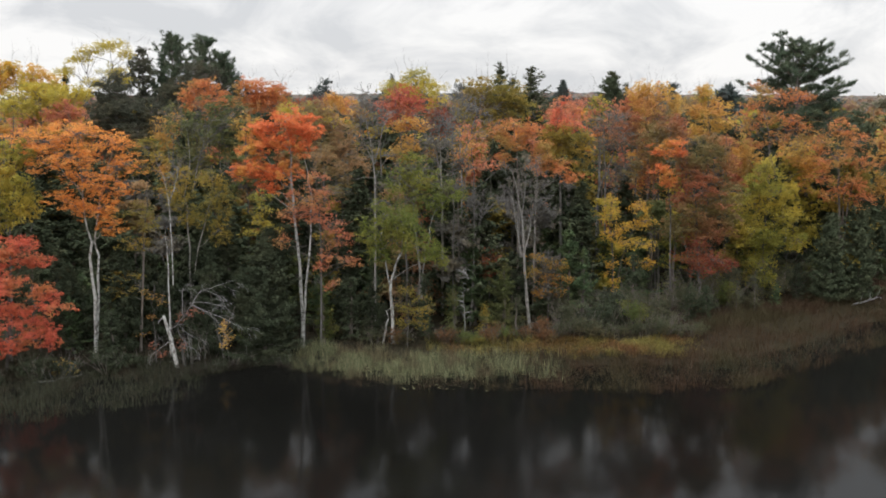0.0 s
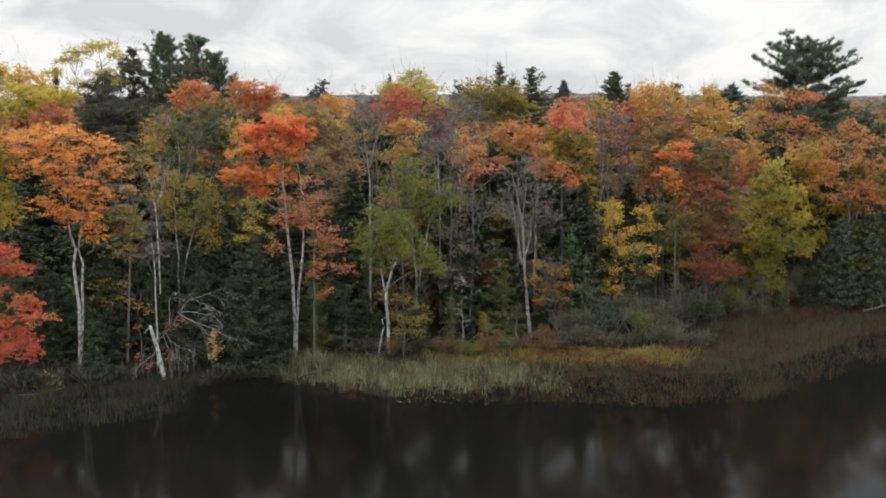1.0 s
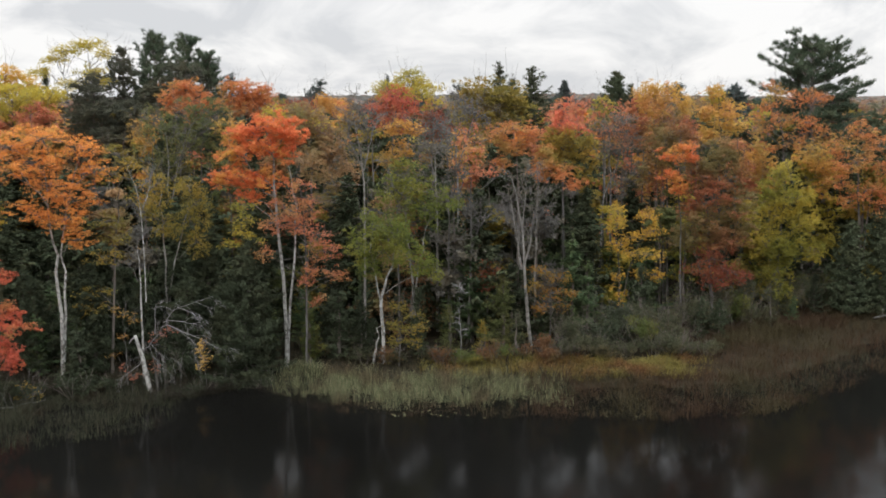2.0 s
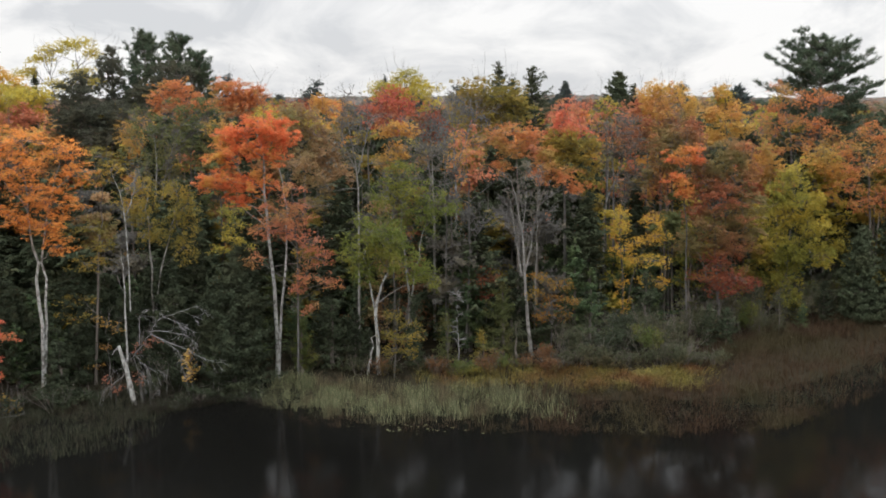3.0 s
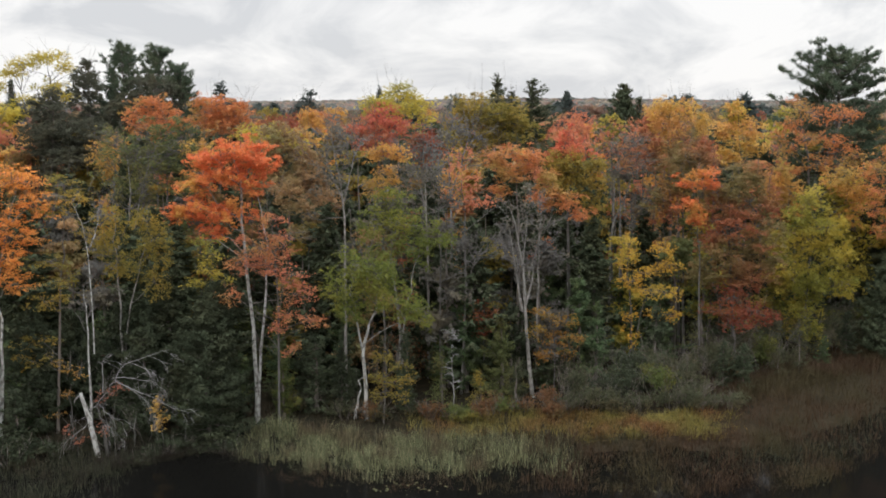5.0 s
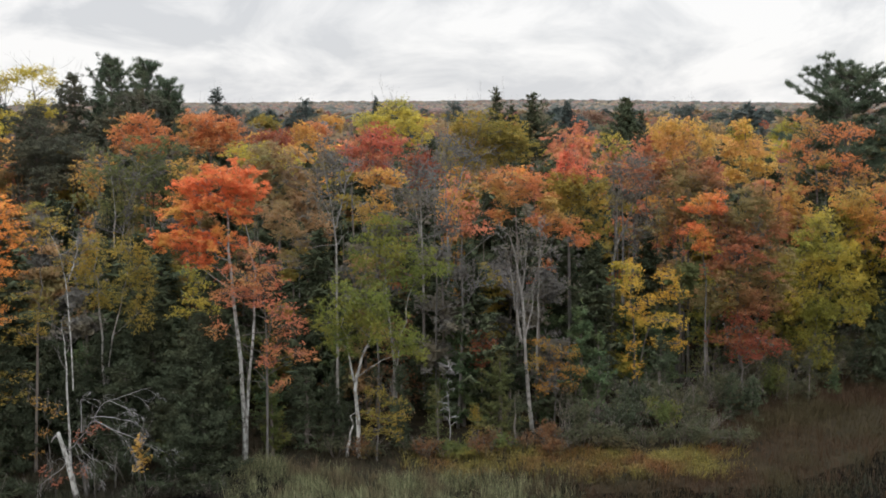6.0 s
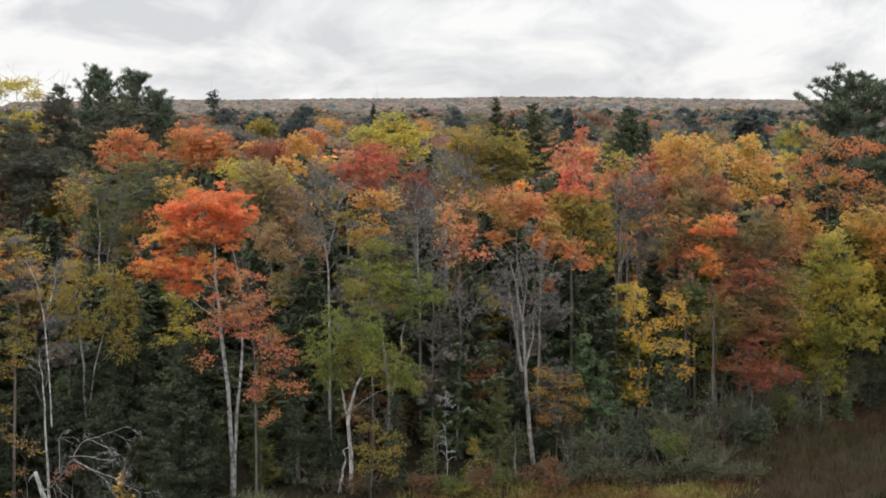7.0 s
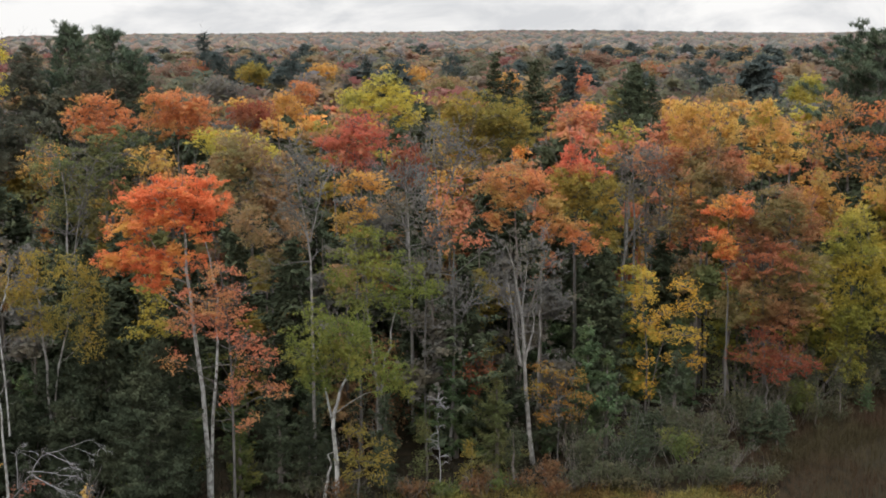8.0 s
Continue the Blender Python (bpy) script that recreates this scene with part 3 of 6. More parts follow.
def conifer_mesh(rng, h, radius, foot, kind, size):
    """Needles and branches of a conifer: whorls of boughs set with sprays."""
    if kind == "pine":
        return pine_mesh(rng, h, radius, foot, size)
    boughs, c, along, nrm = [], [], [], []
    z = foot
    heavy = rng.uniform(0, 6.28)
    while z < h - 0.15:
        k = (z - foot) / (h - foot)
        if kind == "cedar":
            reach = radius * (1 - k) ** 0.55 * rng.uniform(0.7, 1.1) + 0.1
            count, step, lift = 9, 0.3, 0.15
        else:
            reach = radius * (1 - k) ** 0.7 * rng.uniform(0.45, 1.2) + 0.12
            count, step, lift = int(rng.integers(5, 9)), rng.uniform(0.26, 0.46), -0.12 + 0.45 * k
        turn = rng.uniform(0, 6.28)
        for j in range(count):
            a = turn + j * 6.283 / count + rng.normal() * 0.3
            ln = reach * rng.uniform(0.5, 1.15) * (1 + 0.25 * math.cos(a - heavy))
            d = np.array([math.cos(a), math.sin(a), lift + rng.normal() * 0.14])
            s = np.array([0, 0, min(z + rng.normal() * 0.6 * step, h - 0.1)])
            mid = s + d * ln * 0.55 - np.array([0, 0, 0.04 * ln])
            end = s + d * ln + np.array([0, 0, 0.12 * ln])
            boughs.append((s, mid, 0.03, 0.012))
            m = max(4, int(ln / size * (9 if kind == "cedar" else 10.0)))
            t = rng.uniform(0.15, 1.03, m)
            pt = np.where(t[:, None] < 0.55, s + (mid - s) * (t[:, None] / 0.55), mid + (end - mid) * ((t[:, None] - 0.55) / 0.45))
            side = np.array([-d[1], d[0], 0.0])
            w = rng.normal(size=(m, 1)) * 0.18 * ln * (1.15 - t[:, None])
            c.append(pt + side * w + rng.normal(size=(m, 3)) * [0.04, 0.04, 0.07])
            if kind == "cedar":
                al = d * 0.5 + rng.normal(size=(m, 3)) * 0.5 + np.array([0, 0, 0.25])
                nr = rng.normal(size=(m, 3)) + d
            else:
                al = d * 0.9 + side * np.sign(w) * 0.8 + rng.normal(size=(m, 3)) * 0.3 - np.array([0, 0, 0.25])
                nr = rng.normal(size=(m, 3)) * 0.5 + np.array([0, 0, 1.0])
            along.append(al)
            nrm.append(nr)
        z += step * (1.7 if size > 0.45 else 1.0) * (1.15 - 0.5 * k)
    tip = rng.normal(size=(14, 3)) * [0.05, 0.05, 0.25] + [0, 0, h - 0.25]
    c.append(tip)
    along.append(np.tile([[0.0, 0, 1]], (14, 1)) + rng.normal(size=(14, 3)) * 0.5)
    nrm.append(rng.normal(size=(14, 3)))
    c, along, nrm = np.concatenate(c), np.concatenate(along), np.concatenate(nrm)
    v, q = leaves(rng, c, along, nrm, size * 1.5, size * 0.42)
    a, b, ra, rb = (np.array(o) for o in zip(*boughs))
    return (v, q), sticks(a, b, ra, rb)


def conifer(name, label, x, y, h, radius, foot=1.0, kind="spruce", leaf="spruce", size=0.24, r=0.16, bark="dark", lean=0.0, group="conifers"):
    SEED[0] += 1
    rng = np.random.default_rng(SEED[0])
    tree = thing(name, x, y, label, "tree", group)
    tree.rotation_euler = (0, radians(lean), rng.uniform(0, 6.28) if not lean else 0)
    line = wiggle(rng, (0, 0, -0.25), (0, 0, h), 8, 0.03)
    part("trunk", mesh_of("trunk", *tube(line, r * (1 - 0.92 * np.linspace(0, 1, 8)), 8), True), BARK[bark], tree)
    needles, boughs = conifer_mesh(rng, h, radius, foot, kind, size)
    part("boughwork", mesh_of("boughwork", *boughs), BARK[bark], tree, kind="stuff")
    part("crown", mesh_of("crown", *needles), LEAF[leaf], tree)
    return tree


# ---- trees ----

# the front row by the water
broadleaf('maple_tree', 'tall red-orange maple with two pale trunks at the water', -10.88, 67.3,
          [[(0, 0), (0.1, 3.33), (-0.2, 6.97), (-0.46, 10.54), (-0.78, 14.04), (-0.83, 16.06)], [(0, 0), (0.21, 3.02), (0.57, 6.97), (0.8, 10.54), (0.35, 13.18)]],
          [(-0.66, 15.92, 1.76, 0.74), (-2.25, 15.14, 1.13, 0.62), (0.7, 15.06, 1.13, 0.68), (-1.36, 14.19, 1.98, 0.68), (-3.12, 13.75, 1.13, 0.51), (0.08, 13.9, 1.19, 0.57), (-2.88, 12.59, 1.3, 0.57), (-1.13, 12.3, 1.42, 0.68), (-3.92, 12.23, 0.62, 0.4), (-2.05, 11.41, 0.74, 0.34)], 'flame', bark='birch', r=0.14, pad=0.6, flat=0.38, dens=1.15, size=0.09)
broadleaf('maple_tree', 'slender salmon-pink maple leaning over dark undergrowth', -9.47, 66.6,
          [[(0, 0), (0.1, 4.78), (0.11, 8.34), (-0.09, 11.26)]],
          [(-0.07, 11.84, 0.84, 0.5), (-0.83, 10.53, 1.45, 0.73), (0.61, 10.39, 1.12, 0.67), (-2.03, 9.5, 1.06, 0.56), (-0.44, 9.22, 1.54, 0.56), (1, 9.08, 0.98, 0.5), (-2.53, 7.74, 0.67, 0.45), (1.26, 7.76, 1.17, 0.56), (2.1, 6.43, 0.78, 0.56), (0.09, 5.67, 0.5, 0.5), (0.65, 6.72, 0.73, 0.39), (0.89, 4.63, 0.56, 0.34)], 'salmon', bark='grey', r=0.08, dens=0.44, pad=0.42, flat=0.4, twigs=2, size=0.09)
broadleaf('birch_tree', 'white-barked birch with a forked trunk and green leaves', -4.56, 67,
          [[(0, 0), (0.01, 2.46), (-0.14, 4.52), (0.38, 5.78), (0.68, 6.68), (0.94, 8.46)], [(0, 0), (-0.02, 2.46), (-0.2, 4.52), (-0.5, 5.48), (-0.65, 6.97), (-0.79, 8.74)], [(-0.66, -0.37), (-0.52, 1.23), (-0.14, 2.76)]],
          [(-0.5, 9.19, 1.35, 0.84), (-1.54, 7.85, 0.9, 0.79), (0.06, 7.57, 1.46, 1.01), (1.79, 6.98, 1.35, 0.96), (2.95, 6.25, 1.13, 0.73), (0.66, 8.75, 1.41, 0.73), (-0.98, 6.52, 0.9, 0.73), (1.22, 7.87, 1.13, 0.84)], 'green', bark='birch', r=0.12, dens=0.62, pad=0.5, flat=0.75, droop=0.3, size=0.09)
broadleaf('poplar_tree', 'green poplar with pale forked limbs behind a birch', -2.81, 70,
          [[(0, 0), (0.04, 4.61), (-0.36, 7.43), (-0.56, 11.14)], [(0, 0), (0.16, 4.61), (0.74, 7.44), (1.55, 10.38)]],
          [(-0.49, 12.21, 1.25, 0.65), (-1.41, 11.14, 1.19, 0.83), (0.41, 10.84, 1.43, 0.77), (1.77, 10.38, 1.13, 0.65), (-0.98, 9.6, 1.25, 0.89), (2.52, 9.92, 0.71, 0.48), (0.69, 9.15, 1.31, 0.89)], 'green', bark='pale', r=0.1, dens=0.52, pad=0.5, flat=0.65, size=0.1)
bare_tree('bare_tree', 'grey leafless tree with a fine twiggy crown', -6.05, 69.6, [[(0, 0), (0.06, 6.25), (0.13, 9.96), (0.03, 12.4), (-0.41, 14.81), (-0.58, 16.6)], [(0.08, 12.1), (0.47, 13.61), (0.75, 15.7)], [(0.02, 12.1), (-0.79, 13.91), (-1.05, 15.7)]], r=0.09, reach=1.7, start=0.5, per=2, depth=3, dens=0.3, lobes=[(-0.21, 15.7, 1.36, 1.77), (-0.49, 13.61, 1.18, 1.18)])
broadleaf('maple_tree', 'small honey-orange maple crown among bare trees', -3.89, 71.7,
          [[(0, 0), (0, 3.76), (-0.07, 10.19), (-0.02, 14.27)]],
          [(0.15, 14.89, 1.29, 0.43), (-0.48, 14.43, 0.8, 0.31), (1.07, 14.65, 0.68, 0.31), (0.13, 13.81, 0.74, 0.25), (-0.34, 13.03, 0.98, 0.37), (0.44, 13.18, 0.74, 0.25), (-0.26, 12.34, 0.92, 0.31)], 'amber', r=0.08, dens=0.75, pad=0.36, flat=0.28)
bare_tree('bare_tree', 'thin grey trunk with sparse bare twigs', -0.48, 71.7, [[(0, 0), (-0.04, 2.95), (0.01, 6.84), (-0.04, 10.65), (-0.11, 13.78)]], r=0.09, reach=1.6, start=0.5, per=2, depth=3, dens=0.25, bark='grey', lobes=[(-0.12, 13.16, 0.92, 1.84)])
bare_tree('bare_tree', 'grey forked trunk with few remaining leaves', 0.75, 71.2, [[(0, 0), (0.2, 3.74), (0.33, 6.94), (0.21, 10.72), (0.09, 13.51)], [(0.36, 6.62), (0.7, 7.74), (1.01, 8.53)]], leaf='salmon', r=0.1, reach=1.8, start=0.5, per=2, depth=3, dens=0.3, bark='grey', lobes=[(-0, 13.2, 1.22, 1.83), (1.07, 11.66, 0.76, 0.3)])
bare_tree('bare_tree', 'dead grey snag with splintered upper stems', 5.12, 71.3, [[(0, 0), (-0.21, 1.38), (-0.48, 4.62), (-0.5, 6.54), (-0.83, 9.7), (-1.45, 11.57)], [(-0.49, 5.58), (-0.07, 7.18), (-0.02, 8.44)], [(-0.64, 5.26), (-1.06, 7.49), (-1.45, 10.32)], [(-0.74, 5.26), (-1, 7.81), (-0.95, 9.07)], [(-0.55, 5.9), (-0.63, 8.12), (-0.38, 10.95)]], r=0.15, reach=1.5, start=0.5, per=1, depth=3, dens=0.2, bark='pale', lobes=[(-0.53, 11.26, 1.83, 1.37)])
bare_tree('bare_tree', 'slim pale stem beside a dead snag', 5.38, 73, [[(0, 0), (0.05, 5.37), (0.06, 7.99), (0.28, 10.9)]], r=0.08, reach=1.6, start=0.55, depth=3, dens=0.08, bark='pale', lobes=[(0.54, 9.93, 0.94, 0.94)])
broadleaf('maple_tree', 'orange maple with a broad layered crown', 4.37, 76.6,
          [[(0, 0), (-0.05, 5.68), (-0.08, 10.49), (-0.1, 14.2)], [(0, 0), (0.46, 5.68), (1.61, 9.82), (2.59, 11.85)]],
          [(-0.43, 14.37, 1.53, 0.53), (-1.6, 13.87, 1.2, 0.47), (0.74, 13.7, 1.33, 0.53), (-0.43, 13.03, 1.83, 0.6), (1.91, 13.03, 0.73, 0.47), (-1.26, 11.85, 0.87, 0.47), (2.09, 12.02, 1.07, 0.53), (2.93, 11.18, 1.2, 0.6), (3.78, 10.5, 0.8, 0.47), (1.76, 11.18, 1, 0.47)], 'tangerine', r=0.11, dens=0.8, pad=0.5, flat=0.36, bark='dark', size=0.09)
broadleaf('maple_tree', 'pointed bright red maple top with olive lower leaves', 8.08, 79.7,
          [[(0, 0), (-0.26, 8.7), (-0.49, 15.77)]],
          [(-0.6, 15.5, 0.45, 0.45), (-0.34, 14.7, 0.95, 0.55), (0.29, 14.1, 1.1, 0.55), (-0.75, 13.95, 1.15, 0.5)], 'scarlet', r=0.1, dens=1, pad=0.5, flat=0.5)
broadleaf('maple_tree', 'rust-brown maple crown below a red treetop', 7.86, 79.2,
          [[(0, 0), (-0.15, 8.79), (-0.04, 13.72)]],
          [(0.31, 13.37, 1.53, 0.9), (-1.08, 13.72, 1.18, 0.9), (-0.2, 12.32, 1.74, 0.97), (1.39, 10.92, 1.04, 1.39), (1.53, 13.03, 0.83, 0.83)], 'olive', r=0.1, dens=0.75, pad=0.6)
broadleaf('maple_tree', 'young yellow maple with tiered leaves over firs', 11.68, 76.5,
          [[(0, 0), (-0, 4.13), (-0.31, 7.24), (-0.19, 9.29)], [(0, 0), (0.6, 4.13), (1.55, 6.56), (1.83, 8.61)]],
          [(-0.24, 8.61, 0.67, 0.67), (-0.55, 7.58, 0.93, 0.47), (0.88, 6.73, 1.13, 0.4), (1.84, 8.27, 1, 0.47), (2.37, 7.25, 0.87, 0.47), (-0.12, 6.21, 1, 0.4), (1.91, 5.46, 1.46, 0.4), (0.57, 5.69, 0.93, 0.33), (-0.23, 3.78, 0.67, 0.73), (1.44, 4.14, 0.67, 0.4), (2.46, 3.97, 0.73, 0.4), (-0.03, 2.38, 0.47, 0.6)], 'gold', r=0.06, dens=0.42, pad=0.3, flat=0.5, size=0.09)
broadleaf('maple_tree', 'rusty red maple with a tall full crown', 18.52, 77.2,
          [[(0, 0), (-0.09, 2.32), (-0.41, 7.21), (-0.65, 12)]],
          [(0.31, 13.02, 1.62, 1.01), (-1.31, 11.83, 1.21, 0.88), (1.36, 11.67, 1.21, 1.14), (-0.27, 10.65, 2.15, 1.08), (-1.55, 9.28, 1.55, 1.14), (1.12, 9.29, 1.75, 1.21), (-0.5, 7.9, 2.09, 1.01), (-2.14, 6.86, 1.14, 0.81), (1.54, 7.22, 1.41, 0.88), (-0.1, 6.18, 1.89, 0.88)], 'rust', r=0.14, dens=0.85, pad=0.65, size=0.09)
broadleaf('maple_tree', 'bright red maple branch tier above rust foliage', 16.11, 76.2,
          [[(0, 0), (-0.19, 5.9), (-0.41, 12.65)]],
          [(-0.16, 13.05, 0.99, 0.4), (-0.96, 12.58, 0.93, 0.4), (0.35, 12.38, 0.86, 0.33), (-0.92, 11.31, 0.86, 0.53), (-0.33, 10.31, 0.93, 0.53)], 'flame', r=0.07, dens=0.9, pad=0.5, flat=0.32, size=0.09)
broadleaf('maple_tree', 'low dark red maple over shrubs', 18.29, 76,
          [[(0, 0), (-0.01, 1.95), (-0.28, 4.71)]],
          [(-0.3, 5.22, 1.32, 0.59), (-1.09, 4.19, 1.12, 0.73), (0.89, 4.54, 1.32, 0.73), (0.09, 3.68, 1.52, 0.66), (1.9, 4.03, 0.66, 0.46)], 'wine', r=0.07, dens=0.5, pad=0.45, flat=0.6, size=0.09)
broadleaf('poplar_tree', 'yellow-green poplar with drooping lower leaves', 24.56, 81.5,
          [[(0, 0), (-0.14, 1.83), (-0.07, 6.29), (0.11, 9.95)]],
          [(-0.27, 10.67, 1.22, 0.94), (-1.29, 9.58, 1.08, 0.94), (0.86, 9.23, 1.58, 1.01), (-0.67, 7.76, 1.66, 1.15), (1.32, 7.03, 1.44, 1.15), (-1.47, 5.73, 1.3, 1.15), (0.34, 5.19, 1.66, 1.22), (-0.64, 3.32, 1.44, 1.44), (0.34, 1.46, 1.08, 1.01), (2.13, 5.2, 0.94, 0.86)], 'lime', r=0.13, dens=0.8, pad=0.5, flat=0.8, droop=0.3, size=0.1)
broadleaf('birch_tree', 'yellow birch with a thin white trunk', 28.51, 88,
          [[(0, 0), (-0.28, 1.76), (-0.6, 5.82), (-0.96, 10.61)]],
          [(-0.96, 10.61, 1.34, 1.03), (0.63, 9.82, 1.58, 1.19), (-0.06, 8.23, 1.82, 1.19), (1.53, 7.43, 1.34, 1.34), (0.16, 11.4, 1.19, 0.79), (1.27, 5.02, 1.19, 1.19)], 'yellow', bark='birch', r=0.13, dens=0.8, pad=0.6, flat=0.6)
broadleaf('maple_tree', 'orange-brown maple with open airy crown by a pine', 28.02, 91.6,
          [[(0, 0), (-0.46, 8.78), (-0.94, 13.75), (-1.78, 17.01)], [(0, 0), (0.03, 8.78), (0.59, 13.75), (1.67, 16.19)]],
          [(-1.79, 17.21, 1.33, 0.66), (-2.54, 16, 1.16, 0.58), (-0.35, 16.52, 1.24, 0.58), (1.66, 16.4, 1.24, 0.75), (-3.05, 13.95, 1.41, 0.66), (-1.06, 14.57, 1.41, 0.66), (0.95, 14.57, 1.24, 0.66), (-2.58, 12.31, 1.49, 0.58), (-0.16, 12.72, 1.41, 0.66), (2.23, 13.34, 1.24, 0.75), (-3.5, 14.98, 0.83, 0.41)], 'tangerine', r=0.16, dens=0.45, pad=0.4, flat=0.7, twigs=1)
broadleaf('maple_tree', 'tall golden maple with rounded crown', 15.83, 85.1,
          [[(0, 0), (-0.22, 7.79), (-0.47, 13.91), (-0.48, 16.92)]],
          [(-0.49, 17.29, 1.21, 0.61), (-1.47, 16.62, 1.14, 0.61), (0.83, 16.62, 1.29, 0.76), (-0.26, 15.79, 1.9, 0.68), (1.68, 15.79, 0.76, 0.68)], 'honey', r=0.14, dens=0.85, pad=0.65, flat=0.6)
broadleaf('maple_tree', 'orange-pink maple crown under a golden one', 16.11, 83.6,
          [[(0, 0), (-0.22, 8.07), (-0.59, 14.43)]],
          [(-1.88, 14.61, 1.34, 0.74), (0.13, 14.8, 1.49, 0.74), (1.42, 14.43, 0.89, 0.74), (-0.93, 13.5, 1.71, 0.74), (-2.4, 13.69, 0.97, 0.74), (0.73, 13.13, 1.11, 0.67)], 'rust', r=0.1, dens=0.8, pad=0.6)
broadleaf('maple_tree', 'pink-red maple behind a golden one', 13.94, 86.5,
          [[(0, 0), (-0.21, 8.25), (-0.08, 15.64)]],
          [(-0.02, 16.21, 0.85, 0.7), (-0.57, 15.25, 1.01, 0.7), (-0.92, 13.71, 1.16, 0.93)], 'salmon', r=0.1, dens=0.8)
broadleaf('maple_tree', 'orange maple with a yellow top', 21.56, 88.3,
          [[(0, 0), (-0.29, 9.21), (-0.57, 16.71)]],
          [(-0.77, 16.91, 1.19, 0.56), (0.05, 15.74, 1.35, 0.79), (-1.48, 15.15, 1.11, 0.79), (-0.09, 14.17, 1.59, 0.87), (-1.81, 13.38, 1.35, 0.79)], 'honey', r=0.12, dens=0.85)
broadleaf('maple_tree', 'yellow maple treetop above orange leaves', 21.47, 89.5,
          [[(0, 0), (-0.41, 9.04), (-0.59, 17.06)]],
          [(-0.59, 17.14, 0.97, 0.4), (-0.84, 16.47, 1.05, 0.4)], 'yellow', r=0.08, dens=0.8, pad=0.4)
broadleaf('ash_tree', 'half-bare brownish ash with a pale crooked trunk', 11.15, 82.5,
          [[(0, 0), (-0.27, 6.65), (0.11, 9.64), (-0.08, 11.86), (0.38, 14.05)], [(0.04, 9.27), (0.81, 10.75), (1.31, 12.96)]],
          [(0.73, 14.42, 1.68, 0.8), (-0.52, 13.69, 1.1, 0.66), (1.85, 12.96, 1.46, 0.88), (0.41, 12.41, 1.61, 0.8), (2.27, 10.75, 1.46, 0.95), (1.19, 10.01, 1.32, 0.88), (3.33, 11.86, 0.95, 0.8)], 'grey', bark='pale', r=0.1, dens=0.34, pad=0.45, twigs=1)

# the left part of the front row
broadleaf('maple_tree', 'broad orange maple on two white trunks', -23.84, 62.6,
          [[(0, 0), (0.23, 2.72), (0.08, 7.2), (-0.11, 9.41), (-0.36, 13.05)], [(0, 0), (0.3, 2.72), (0.52, 7.2), (0.37, 9.41), (1.47, 13.05)]],
          [(0.11, 15.14, 2.14, 0.75), (-2.12, 14.49, 2.14, 0.75), (2.26, 14.13, 1.57, 0.75), (-3.95, 14.67, 1.43, 0.75), (-0.33, 13.59, 2.65, 0.75), (-2.93, 13.23, 1.43, 0.64), (2.56, 12.87, 1.22, 0.64), (-0.04, 12.15, 2.22, 0.75), (1.57, 11.24, 1.79, 0.64), (-1.22, 10.69, 1.57, 0.64), (1.33, 10.15, 1.43, 0.57), (1.64, 8.86, 1.07, 0.46), (0.39, 9.78, 1.22, 0.46)], 'orange', bark='birch', r=0.14, dens=0.62, pad=0.5, flat=0.1, size=0.09)
broadleaf('maple_tree', 'amber maple shading into the forest', -21.4, 64.5,
          [[(0, 0), (0.56, 7.62), (1.01, 12.13)]],
          [(1.2, 13.8, 1.4, 0.51), (1.92, 13.06, 0.88, 0.37), (0.77, 12.5, 1.25, 0.51), (0.07, 9.51, 1.47, 0.37), (0.79, 8.57, 1.25, 0.37), (-0.22, 7.24, 1.32, 0.44), (-0.69, 5.33, 1.32, 0.44), (-0.93, 4.18, 1.1, 0.37)], 'olive', bark='dark', r=0.09, dens=0.42, pad=0.45, flat=0.2, size=0.09)
bare_tree('birch_tree', 'leaning pale birch trunk with broken bare leader', -18.88, 63, [[(0, 0), (0.04, 3.47), (0.02, 6.84), (-0.05, 8.69)], [(0.28, 4.97), (0.32, 8.69), (0.21, 10.71), (-0.17, 12.35), (-0.5, 13.08)], [(0.24, 10.53), (0.65, 11.63), (0.84, 12.72)]], bark='birch', r=0.085, reach=1.3, start=0.6, per=1, depth=2, dens=0.1)
broadleaf('maple_tree', 'fiery red maple low over the lake edge', -28.37, 59.6,
          [[(0, 0), (0.33, 3.34), (0.78, 7.63)]],
          [(1.35, 8.17, 1.37, 0.55), (0.4, 7.28, 1.37, 0.61), (2.18, 7.11, 1.23, 0.48), (0.85, 5.86, 1.71, 0.61), (2.6, 5.15, 1.16, 0.48), (3.44, 4.26, 1.16, 0.41), (0.91, 3.88, 1.71, 0.61), (1.92, 2.81, 1.57, 0.55), (0.43, 1.89, 1.5, 0.55), (2.96, 2.09, 0.82, 0.41), (-1.15, 5.49, 1.37, 1.37), (-1.34, 2.6, 1.37, 1.37)], 'scarlet', bark='grey', r=0.1, dens=0.9, pad=0.55, flat=0.33, size=0.09)
broadleaf('poplar_tree', 'green poplar at the forest edge', -28.98, 61.5,
          [[(0, 0), (0.48, 6.94), (0.68, 13.08)]],
          [(0.87, 13.26, 1.34, 0.84), (0.06, 12.01, 1.41, 1.05), (1.48, 11.29, 1.2, 0.98), (0.66, 9.85, 1.55, 0.91), (2.14, 10.22, 0.7, 0.77), (-0.83, 9.49, 1.41, 1.41)], 'lime', r=0.1, dens=0.8, pad=0.55, flat=0.6)
